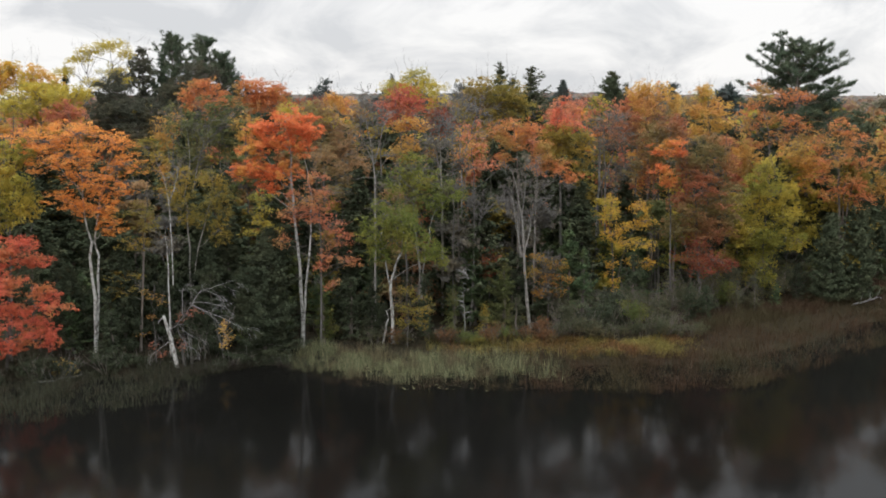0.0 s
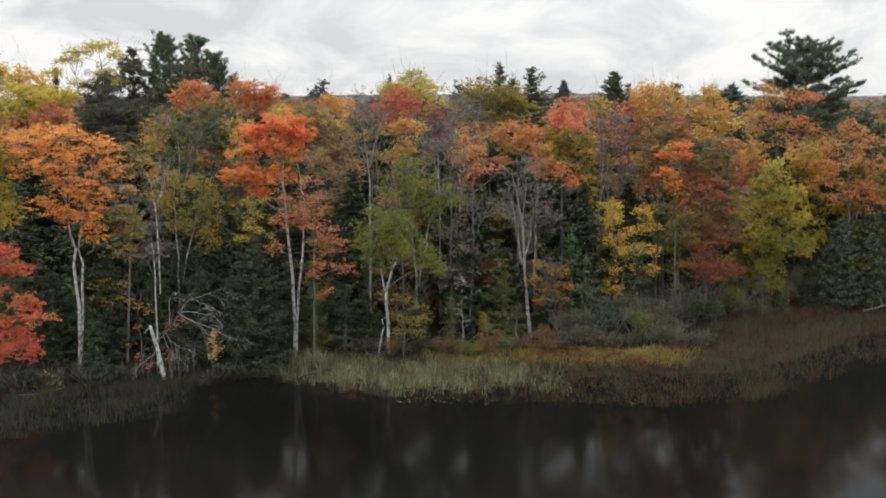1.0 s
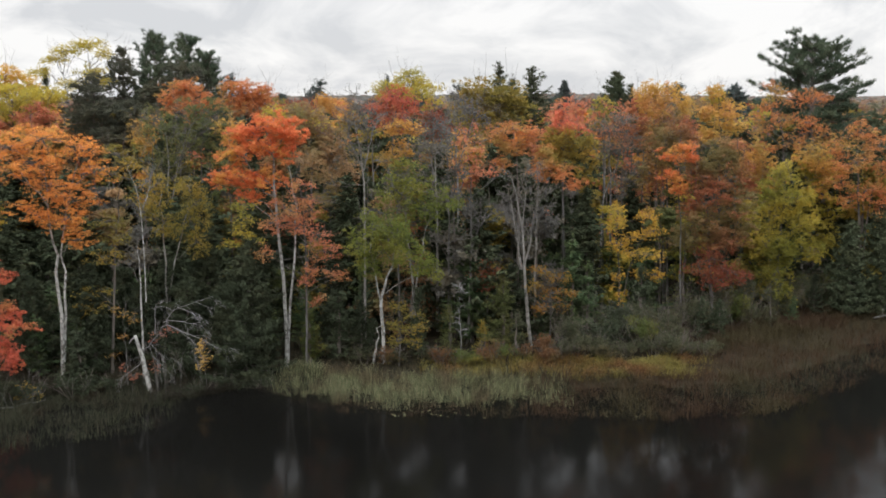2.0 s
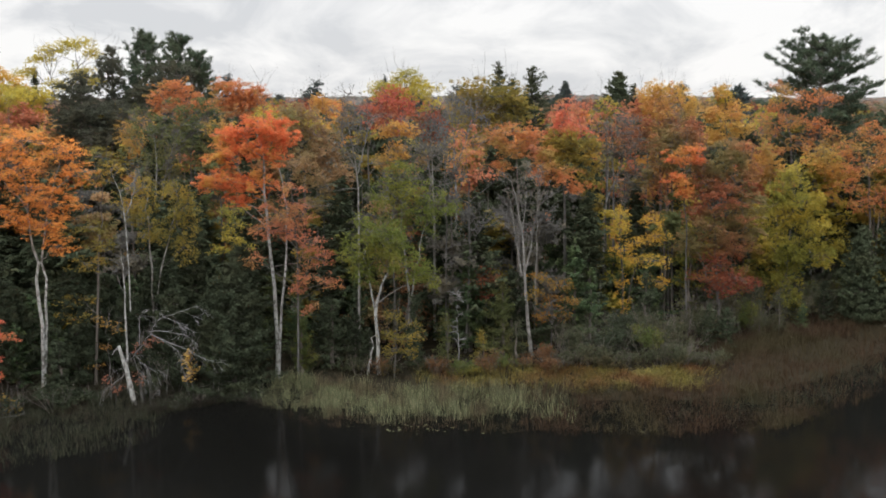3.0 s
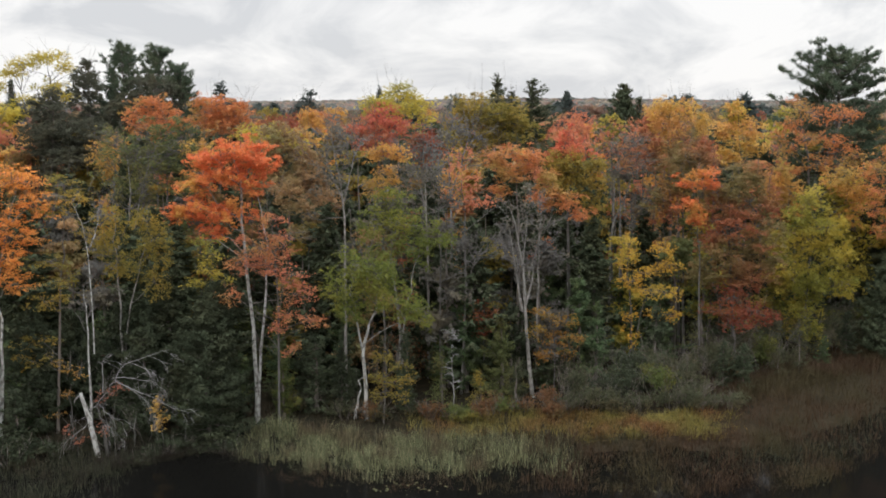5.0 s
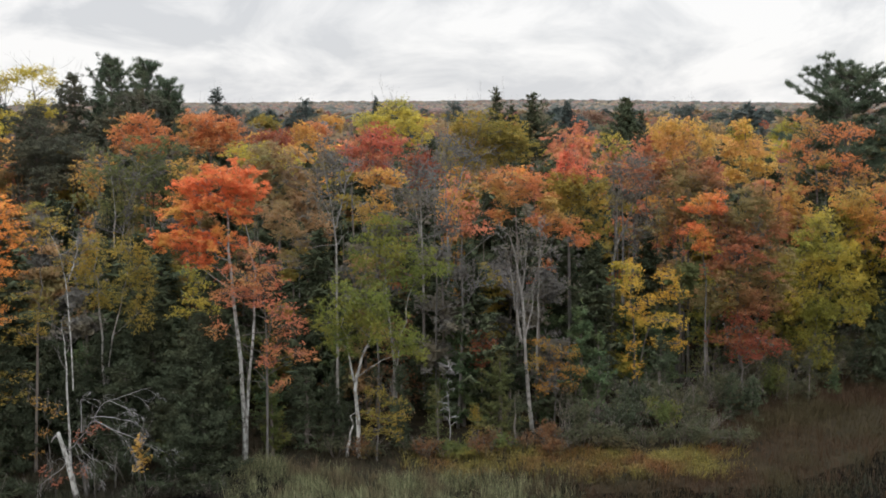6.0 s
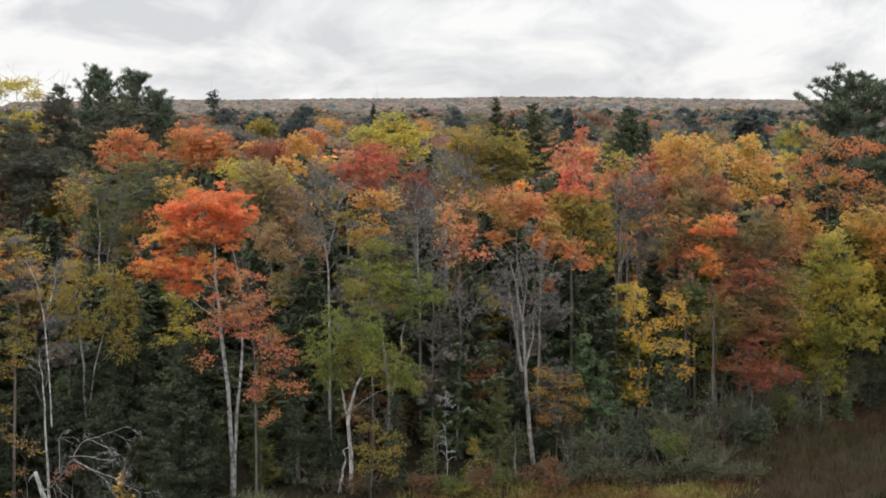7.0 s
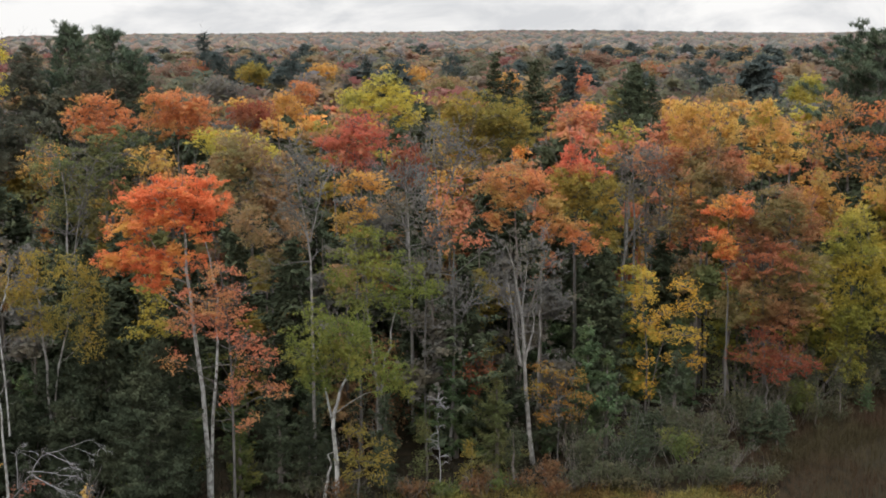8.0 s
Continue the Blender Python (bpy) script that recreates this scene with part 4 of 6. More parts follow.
broadleaf('birch_tree', 'olive-gold birch with hanging twigs', -19.09, 68,
          [[(0, 0), (0.36, 6.57), (0.09, 10.21), (0.02, 11.71)], [(0, 0), (0.81, 6.57), (1.87, 9.62), (2.12, 11.71)]],
          [(0.02, 11.56, 1.03, 0.57), (-0.35, 10.36, 1.15, 0.8), (1.95, 11.41, 1.15, 0.63), (2.49, 10.22, 1.03, 0.8), (1.99, 9.01, 1.15, 0.86), (2.37, 7.65, 0.86, 0.63), (0.48, 9.01, 0.98, 0.86)], 'olive', bark='pale', r=0.08, dens=0.52, pad=0.5, flat=0.8, droop=0.4, size=0.09)
conifer('cedar_tree', 'dark full cedar standing at the waterline', -12.94, 64.4, 8.12, 2.94, kind='cedar', leaf='cedar', size=0.15, foot=0.4)
conifer('cedar_tree', 'dark cedar behind bleached branches', -16.81, 65.8, 5.84, 2.32, kind='cedar', leaf='cedar', size=0.15, foot=0.4)
conifer('cedar_tree', 'dusky cedar beside a forest edge maple', -12.99, 66.6, 8.39, 2.35, kind='cedar', leaf='cedar', size=0.15, foot=0.49)
conifer('spruce_tree', 'small grey-green spruce under birches', -21.98, 60.8, 3.75, 1.39, kind='spruce', leaf='cedar', size=0.2, foot=0.4)
broadleaf('sapling_tree', 'yellow maple sapling in deep shade', -14.27, 71,
          [[(0, 0), (0.07, 5.93), (0.11, 8.49)]],
          [(0.19, 8.97, 0.91, 0.42), (-0.23, 8.01, 0.97, 0.36), (0.76, 7.38, 0.73, 0.3), (-0.83, 7.21, 0.61, 0.3), (0.06, 9.76, 0.91, 0.42)], 'lime', r=0.05, dens=0.6, pad=0.45, flat=0.35)
broadleaf('maple_tree', 'orange and olive maple branches at mid height', -9.2, 75,
          [[(0, 0), (0.13, 6.1), (0.24, 10.84)]],
          [(-0.25, 11.17, 1.3, 0.65), (1.07, 10.34, 1.1, 0.52), (-0.12, 9.49, 1.3, 0.52), (1.76, 11.51, 0.65, 0.97), (-0.89, 12.17, 1.3, 0.78)], 'russet', r=0.08, dens=0.7, pad=0.5, flat=0.4)

# the second row
bare_tree('bare_tree', 'grey half-bare maple behind orange crowns', -22.32, 79, [[(0, 0), (0.37, 8.66), (0.65, 12.24), (0.33, 15.08)], [(0, 0), (0.55, 8.66), (1.44, 12.25), (2.45, 14.72)]], leaf='dullgreen', r=0.11, reach=2.2, start=0.4, per=3, depth=3, dens=0.3, bark='pale', lobes=[(0.4, 12.96, 2.53, 2.08), (-0.22, 14.72, 1.7, 1.25)])
broadleaf('maple_tree', 'green maple with thinning top', -20.25, 81,
          [[(0, 0), (0.33, 8.4), (0.59, 14.29)]],
          [(0.28, 15.38, 1.75, 1.04), (1.71, 14.65, 1.46, 1.11), (-0.88, 14.11, 1.75, 1.11), (0.55, 13.38, 1.75, 1.29), (-0.79, 12.1, 1.32, 1.29)], 'dullgreen', r=0.12, dens=0.6)
broadleaf('maple_tree', 'orange-pink maple crown in the second row', -23.16, 88,
          [[(0, 0), (0.41, 10.31), (0.7, 16.74)]],
          [(0.53, 17.33, 1.74, 0.75), (-0.53, 16.34, 1.46, 0.87), (1.7, 16.34, 1.74, 0.87), (0.65, 15.54, 1.94, 0.87)], 'tangerine', r=0.12, dens=0.85)
broadleaf('maple_tree', 'thin golden maple with a bare leader', -24.52, 83,
          [[(0, 0), (0.25, 10.99), (0.48, 15.5)]],
          [(-0.53, 14.38, 0.99, 0.88), (0.62, 14.57, 0.99, 0.81), (0, 13.63, 1.18, 0.81)], 'amber', r=0.07, dens=0.3, pad=0.34)
broadleaf('maple_tree', 'red-orange maple with a broad top', -19.03, 91,
          [[(0, 0), (0.34, 9.98), (0.6, 17.07)]],
          [(-0.02, 17.28, 2.02, 0.78), (1.63, 16.86, 1.69, 0.78), (-0.69, 16.25, 1.69, 0.78), (1.18, 15.83, 2.22, 0.91), (2.27, 17.27, 0.99, 0.58)], 'tangerine', r=0.13, dens=0.85)
broadleaf('maple_tree', 'bright yellow maple crown in the second row', -13.83, 86,
          [[(0, 0), (0.28, 10.3), (0.43, 15.2)]],
          [(-0.9, 15.6, 1.3, 0.55), (0.5, 15.35, 1.2, 0.5), (1.7, 14.9, 1.3, 0.6), (2.5, 14.2, 1.1, 0.6), (-0.3, 14.7, 1.4, 0.55)], 'yellow', r=0.12, dens=0.75, pad=0.5)
broadleaf('maple_tree', 'small golden-orange maple between green and red crowns', -18.6, 84,
          [[(0, 0), (0.2, 9.6), (0.3, 14.4)]],
          [(-0.9, 14.5, 0.9, 0.4), (0.4, 14.7, 1.0, 0.4), (1.3, 14.3, 0.8, 0.4), (0.2, 13.9, 1.2, 0.45)], 'honey', r=0.09, dens=0.6, pad=0.36)
broadleaf('maple_tree', 'brownish orange maple behind a flame maple', -11.4, 80,
          [[(0, 0), (0.24, 10.03), (0.18, 14.7)]],
          [(0.02, 15.41, 1.9, 0.91), (-1.08, 14.34, 1.44, 1.02), (1.06, 13.99, 1.72, 1.27), (0.3, 12.56, 1.9, 1.27), (2.1, 12.56, 1.3, 1.69)], 'russet', r=0.13, dens=0.85)
broadleaf('maple_tree', 'bright yellow maple rising over red crowns', -4.97, 94,
          [[(0, 0), (0.09, 10.53), (0.09, 18.25)]],
          [(0.18, 18.46, 1.58, 0.73), (-1.12, 17.62, 1.75, 0.73), (1.66, 17.61, 1.58, 0.73), (0.16, 16.98, 2.61, 0.81), (2.3, 16.46, 1.15, 0.81), (-1.98, 16.77, 1.37, 0.73)], 'yellow', r=0.13, dens=0.75, pad=0.5)
broadleaf('maple_tree', 'red maple with green patches', -5.15, 80,
          [[(0, 0), (0.11, 10.77), (0.18, 16.11)]],
          [(0.19, 16.81, 1.55, 0.67), (-0.88, 15.93, 1.44, 0.67), (1.42, 16.11, 1.55, 0.77), (0.17, 15.23, 1.97, 0.77)], 'crimson', r=0.12, dens=0.8, pad=0.55)
broadleaf('maple_tree', 'deep crimson maple in the second row', -1.96, 78.5,
          [[(0, 0), (0.05, 10.25), (0.08, 14.78)]],
          [(0.09, 15.3, 1.17, 0.65), (0.53, 14.26, 1.1, 0.76), (-0.44, 14.44, 0.93, 0.65)], 'wine', r=0.09, dens=0.8, pad=0.5)
bare_tree('bare_tree', 'grey leafless maple in the second row', -0.03, 79, [[(0, 0), (0.02, 8.84), (-0.14, 13.08), (-0.3, 16.21)], [(-0.04, 11.67), (0.73, 13.78), (1.26, 15.86)]], r=0.12, reach=2.2, start=0.45, per=3, depth=3, dens=0.35, lobes=[(0.04, 15.52, 2.11, 1.66)])
bare_tree('bare_tree', 'pale bare tree with crossed limbs', -1.41, 75, [[(0, 0), (0.04, 7.46), (-0.16, 11.47), (-0.24, 14.77)], [(-0.1, 10.81), (-0.58, 12.8), (-1.05, 14.6)]], r=0.11, reach=2, start=0.45, per=3, depth=3, dens=0.3, lobes=[(-0.24, 13.78, 1.59, 1.95)])
broadleaf('maple_tree', 'olive-brown maple with a wide crown', 2.47, 87,
          [[(0, 0), (-0.02, 9.81), (-0.23, 16.86)]],
          [(-0.81, 17.44, 2.18, 0.86), (1.13, 16.86, 1.91, 0.86), (-1.59, 16.28, 2.1, 0.94), (0.36, 15.89, 2.57, 1.01), (2.1, 15.89, 1.33, 0.86), (-0.81, 14.92, 2.38, 1.13)], 'olive', r=0.14, dens=0.95)
broadleaf('maple_tree', 'yellow sprig of a maple treetop', 3.68, 88,
          [[(0, 0), (-0.12, 9.59), (-0.26, 16.34)]],
          [(-0.27, 16.65, 0.95, 0.32)], 'yellow', r=0.05, dens=0.8, pad=0.35)
broadleaf('maple_tree', 'salmon-orange maple crown in a hollow', 10.11, 103,
          [[(0, 0), (-0.11, 9.27), (-0.21, 15.4)]],
          [(-0.21, 15.6, 1.76, 0.9), (-1.05, 14.8, 1.52, 1.0), (0.6, 14.7, 1.38, 1.0), (-0.33, 13.9, 1.95, 1.05)], 'salmon', r=0.12, dens=0.75)
broadleaf('poplar_tree', 'small yellow-green poplar in the second row', 11.4, 84,
          [[(0, 0), (-0.17, 10.95), (-0.26, 15.81)]],
          [(-0.27, 16.18, 0.82, 0.82), (-0.44, 15.44, 0.9, 0.52)], 'lime', r=0.07, dens=0.6, pad=0.4)
bare_tree('bare_tree', 'greyish bare maple in the second row', 11.83, 83, [[(0, 0), (-0.17, 11.11), (-0.44, 15.16)]], leaf='salmon', r=0.1, reach=2, start=0.5, per=3, depth=3, dens=0.3, lobes=[(-0.62, 14.98, 2.06, 1.33)])
broadleaf('maple_tree', 'orange maple filling the second row', 16.15, 82,
          [[(0, 0), (-0.25, 9.09), (-0.38, 13.47)]],
          [(-0.75, 13.83, 1.78, 0.94), (0.68, 13.84, 1.49, 0.8), (-0.33, 12.02, 1.6, 1.05), (-1.55, 10.56, 1.34, 1.31)], 'rust', r=0.1, dens=0.8)
broadleaf('maple_tree', 'orange maple by yellow poplars', 25.03, 86,
          [[(0, 0), (-0.36, 9.21), (-0.48, 11.91)]],
          [(-1.97, 11.52, 1.58, 1.38), (-0.43, 10.76, 1.58, 1.11), (3.26, 12.3, 2.08, 1.11), (4.09, 10.76, 1.58, 1.38)], 'amber', r=0.1, dens=0.7)

# conifers that stand out of the canopy
conifer('white_pine', 'tall white pine with feathery tiers', -28.79, 99, 22.0, 2.6, kind='pine', leaf='pine', size=0.24, r=0.25, foot=10.96)
conifer('white_pine', 'tall white pine beside its twin', -25.1, 97, 21.6, 2.4, kind='pine', leaf='pine', size=0.24, r=0.25, foot=11.15)
conifer('white_pine', 'lower white pine with a spreading side bough', -23.08, 96, 20.07, 2.15, kind='pine', leaf='pine', size=0.24, r=0.18, foot=11.81)
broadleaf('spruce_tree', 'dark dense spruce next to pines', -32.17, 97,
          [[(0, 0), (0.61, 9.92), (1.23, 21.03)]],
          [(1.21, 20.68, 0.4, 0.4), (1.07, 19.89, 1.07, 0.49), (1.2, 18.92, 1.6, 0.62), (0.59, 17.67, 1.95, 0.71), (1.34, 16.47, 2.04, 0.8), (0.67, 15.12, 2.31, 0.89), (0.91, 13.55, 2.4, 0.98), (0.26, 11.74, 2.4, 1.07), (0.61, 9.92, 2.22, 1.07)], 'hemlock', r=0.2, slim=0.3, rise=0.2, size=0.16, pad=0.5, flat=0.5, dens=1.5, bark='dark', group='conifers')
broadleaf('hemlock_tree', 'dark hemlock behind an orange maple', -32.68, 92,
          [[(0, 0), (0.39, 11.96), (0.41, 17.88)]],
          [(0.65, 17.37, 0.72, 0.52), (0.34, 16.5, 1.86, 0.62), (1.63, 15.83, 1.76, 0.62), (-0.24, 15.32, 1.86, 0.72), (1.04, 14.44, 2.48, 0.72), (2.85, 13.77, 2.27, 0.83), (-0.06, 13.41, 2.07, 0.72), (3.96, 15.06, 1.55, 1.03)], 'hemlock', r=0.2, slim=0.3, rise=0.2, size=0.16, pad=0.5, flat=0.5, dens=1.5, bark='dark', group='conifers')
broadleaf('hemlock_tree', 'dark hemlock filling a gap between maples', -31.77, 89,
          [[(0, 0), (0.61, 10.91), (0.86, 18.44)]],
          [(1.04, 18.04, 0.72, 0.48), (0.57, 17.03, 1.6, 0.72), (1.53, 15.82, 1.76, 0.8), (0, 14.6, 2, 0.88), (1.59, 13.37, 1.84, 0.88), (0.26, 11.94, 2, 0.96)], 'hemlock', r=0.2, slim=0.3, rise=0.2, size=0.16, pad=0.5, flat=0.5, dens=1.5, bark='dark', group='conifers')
conifer('white_pine', 'broad-crowned old white pine above the canopy', 31.7, 99, 21.4, 5.7, kind='pine', leaf='pine', size=0.26, r=0.35, foot=10.08)
conifer('spruce_tree', 'dark broad spruce behind red maples', 15.62, 112, 18.8, 2.6, kind='cedar', leaf='spruce', size=0.2, foot=11.69)
conifer('spruce_tree', 'second dark spruce behind red maples', 17.49, 115, 17.58, 1.95, kind='spruce', leaf='spruce', size=0.2, foot=11.44)
conifer('spruce_tree', 'dark spruce among olive crowns', 6.57, 108, 19.44, 3.1, kind='spruce', leaf='spruce', size=0.2, foot=12.16)
conifer('spruce_tree', 'ragged spruce with a thin top', 3.36, 110, 19.77, 2.4, kind='spruce', leaf='spruce', size=0.2, foot=11.93)
conifer('spruce_tree', 'ragged spruce beside a thin one', 4.76, 111, 18.18, 2.3, kind='spruce', leaf='spruce', size=0.2, foot=11.74)
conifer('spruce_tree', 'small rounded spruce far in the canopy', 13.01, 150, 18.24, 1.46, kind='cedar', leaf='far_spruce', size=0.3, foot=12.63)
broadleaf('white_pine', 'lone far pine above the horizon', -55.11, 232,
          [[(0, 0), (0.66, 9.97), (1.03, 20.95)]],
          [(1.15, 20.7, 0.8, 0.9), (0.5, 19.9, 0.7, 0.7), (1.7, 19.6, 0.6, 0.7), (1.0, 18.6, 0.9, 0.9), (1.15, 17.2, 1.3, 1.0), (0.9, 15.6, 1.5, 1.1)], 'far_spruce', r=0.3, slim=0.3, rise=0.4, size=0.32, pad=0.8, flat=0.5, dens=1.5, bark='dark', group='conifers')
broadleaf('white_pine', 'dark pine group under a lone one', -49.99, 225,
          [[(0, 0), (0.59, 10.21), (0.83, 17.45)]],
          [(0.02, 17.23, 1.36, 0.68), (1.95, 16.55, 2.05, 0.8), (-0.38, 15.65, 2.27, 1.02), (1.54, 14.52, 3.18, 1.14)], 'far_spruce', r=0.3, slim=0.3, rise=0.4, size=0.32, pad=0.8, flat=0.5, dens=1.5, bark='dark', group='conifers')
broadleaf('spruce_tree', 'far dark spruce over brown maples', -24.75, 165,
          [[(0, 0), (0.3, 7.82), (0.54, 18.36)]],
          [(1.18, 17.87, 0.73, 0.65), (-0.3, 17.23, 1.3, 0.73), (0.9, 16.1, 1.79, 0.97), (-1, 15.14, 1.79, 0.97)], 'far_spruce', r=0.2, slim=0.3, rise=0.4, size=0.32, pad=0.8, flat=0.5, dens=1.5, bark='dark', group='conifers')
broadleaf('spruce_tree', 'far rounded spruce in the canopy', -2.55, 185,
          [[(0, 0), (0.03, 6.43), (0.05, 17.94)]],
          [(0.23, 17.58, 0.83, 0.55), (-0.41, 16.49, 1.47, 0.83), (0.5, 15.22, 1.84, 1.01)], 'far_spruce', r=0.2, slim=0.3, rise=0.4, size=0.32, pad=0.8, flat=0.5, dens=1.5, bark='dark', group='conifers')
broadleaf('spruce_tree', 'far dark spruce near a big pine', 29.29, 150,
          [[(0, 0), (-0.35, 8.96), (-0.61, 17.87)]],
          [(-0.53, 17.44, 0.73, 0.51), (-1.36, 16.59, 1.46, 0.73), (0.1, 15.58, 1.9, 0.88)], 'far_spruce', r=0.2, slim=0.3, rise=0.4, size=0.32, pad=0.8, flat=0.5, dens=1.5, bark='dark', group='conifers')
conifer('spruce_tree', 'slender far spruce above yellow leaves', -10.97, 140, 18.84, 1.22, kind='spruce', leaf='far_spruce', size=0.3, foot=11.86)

# crowns of the third row and beyond
broadleaf('forest_tree', 'rust-brown crown beyond the pines', -53.9, 211.5,
          [[(0, 0), (0.23, 12.52), (0.4, 15.54)]],
          [(0.39, 15.22, 2.86, 1), (-2.07, 14.41, 2.62, 1), (2.75, 14.56, 2.62, 1), (-0.68, 13.42, 3.82, 1.16), (1.71, 13.09, 3.82, 1.16)], 'far_rust', r=0.14, dens=0.8, size=0.32, pad=0.9, flat=0.65, bark='dark', group='third row trees')
broadleaf('forest_tree', 'orange-rust crown deep in the canopy', -54.42, 226.9,
          [[(0, 0), (0.23, 12.76), (0.39, 15.75)]],
          [(0.38, 15.49, 2.29, 0.81), (-1.57, 14.84, 2.09, 0.81), (2.26, 14.96, 2.09, 0.81), (-0.47, 14.04, 3.05, 0.94), (1.44, 13.77, 3.05, 0.94)], 'rust', r=0.14, dens=0.8, size=0.33, pad=0.9, flat=0.65, bark='dark', group='third row trees')
broadleaf('forest_tree', 'olive-yellow crown deep in the canopy', -40.65, 215.2,
          [[(0, 0), (0.17, 12.44), (0.3, 15.44)]],
          [(0.29, 15.13, 2.16, 0.95), (-1.55, 14.36, 1.98, 0.95), (2.06, 14.51, 1.98, 0.95), (-0.5, 13.43, 2.87, 1.11), (1.28, 13.11, 2.87, 1.11)], 'olive', r=0.14, dens=0.8, size=0.32, pad=0.9, flat=0.65, bark='dark', group='third row trees')
broadleaf('forest_tree', 'amber crown among dark spruces', -27.53, 211.5,
          [[(0, 0), (0.12, 12.63), (0.2, 15.52)]],
          [(0.19, 15.23, 1.87, 0.87), (-1.38, 14.53, 1.71, 0.87), (1.73, 14.66, 1.71, 0.87), (-0.47, 13.67, 2.49, 1.02), (1.07, 13.38, 2.49, 1.02)], 'amber', r=0.14, dens=0.8, size=0.32, pad=0.9, flat=0.65, bark='dark', group='third row trees')
broadleaf('forest_tree', 'golden crown above a yellow maple', -14.04, 211.5,
          [[(0, 0), (0.06, 12.58), (0.1, 15.45)]],
          [(0.1, 15.17, 1.49, 0.87), (-1.15, 14.47, 1.37, 0.87), (1.32, 14.6, 1.37, 0.87), (-0.42, 13.61, 1.99, 1.02), (0.81, 13.32, 1.99, 1.02)], 'gold', r=0.14, dens=0.8, size=0.32, pad=0.9, flat=0.65, bark='dark', group='third row trees')
broadleaf('forest_tree', 'dull amber crown deep in the canopy', -8.76, 192.4,
          [[(0, 0), (0.04, 13.12), (0.06, 15.6)]],
          [(0.06, 15.38, 1.46, 0.67), (-1.15, 14.84, 1.33, 0.67), (1.26, 14.94, 1.33, 0.67), (-0.43, 14.18, 1.94, 0.78), (0.77, 13.96, 1.94, 0.78)], 'amber', r=0.14, dens=0.8, size=0.29, pad=0.9, flat=0.65, bark='dark', group='third row trees')
broadleaf('forest_tree', 'small orange crown in the third row', -18.45, 140.3,
          [[(0, 0), (0.08, 13.49), (0.14, 15.39)]],
          [(0.14, 15.18, 0.94, 0.63), (-0.66, 14.67, 0.86, 0.63), (0.91, 14.77, 0.86, 0.63), (-0.21, 14.05, 1.25, 0.73), (0.57, 13.85, 1.25, 0.73)], 'tangerine', r=0.14, dens=0.8, size=0.2, pad=0.9, flat=0.65, bark='dark', group='third row trees')
broadleaf('forest_tree', 'greyish pink thinning crown in the third row', -30.97, 152.6,
          [[(0, 0), (0.14, 13.17), (0.25, 15.44)]],
          [(0.23, 15.16, 2.07, 0.86), (-1.54, 14.46, 1.9, 0.86), (1.94, 14.59, 1.9, 0.86), (-0.54, 13.6, 2.76, 1.01), (1.19, 13.31, 2.76, 1.01)], 'grey', r=0.14, dens=0.8, size=0.22, pad=0.9, flat=0.65, bark='dark', group='third row trees')
broadleaf('forest_tree', 'wine-red crown in the third row', -16.76, 105.5,
          [[(0, 0), (0.08, 14.38), (0.14, 15.86)]],
          [(0.13, 15.68, 1.17, 0.56), (-0.87, 15.22, 1.07, 0.56), (1.1, 15.31, 1.07, 0.56), (-0.3, 14.66, 1.56, 0.65), (0.67, 14.48, 1.56, 0.65)], 'wine', r=0.14, dens=0.8, size=0.16, pad=0.9, flat=0.65, bark='dark', group='third row trees')
broadleaf('forest_tree', 'olive-gold crown in the third row', -14.88, 110.7,
          [[(0, 0), (0.07, 14.24), (0.13, 15.86)]],
          [(0.12, 15.65, 1.06, 0.65), (-0.79, 15.12, 0.97, 0.65), (0.99, 15.22, 0.97, 0.65), (-0.28, 14.47, 1.41, 0.76), (0.61, 14.25, 1.41, 0.76)], 'amber', r=0.14, dens=0.8, size=0.16, pad=0.9, flat=0.65, bark='dark', group='third row trees')
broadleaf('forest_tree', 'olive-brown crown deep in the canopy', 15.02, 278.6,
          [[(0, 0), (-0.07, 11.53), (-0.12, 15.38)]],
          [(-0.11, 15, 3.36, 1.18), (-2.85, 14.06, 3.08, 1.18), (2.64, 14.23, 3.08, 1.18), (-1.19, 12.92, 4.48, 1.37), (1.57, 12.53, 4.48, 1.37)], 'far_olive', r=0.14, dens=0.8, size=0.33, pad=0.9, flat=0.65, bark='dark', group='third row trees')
broadleaf('forest_tree', 'golden brown crown deep in the canopy', 5.57, 163.7,
          [[(0, 0), (-0.02, 13.34), (-0.04, 15.49)]],
          [(-0.04, 15.28, 1.31, 0.65), (-1.11, 14.75, 1.2, 0.65), (1.04, 14.85, 1.2, 0.65), (-0.46, 14.11, 1.74, 0.76), (0.62, 13.9, 1.74, 0.76)], 'amber', r=0.14, dens=0.8, size=0.24, pad=0.9, flat=0.65, bark='dark', group='third row trees')
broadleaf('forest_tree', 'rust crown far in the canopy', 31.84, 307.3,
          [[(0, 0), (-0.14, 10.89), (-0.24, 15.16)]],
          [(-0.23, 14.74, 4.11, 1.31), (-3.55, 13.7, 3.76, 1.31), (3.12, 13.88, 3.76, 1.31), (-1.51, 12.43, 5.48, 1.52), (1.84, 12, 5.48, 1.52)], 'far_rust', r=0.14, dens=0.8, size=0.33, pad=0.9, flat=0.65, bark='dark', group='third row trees')
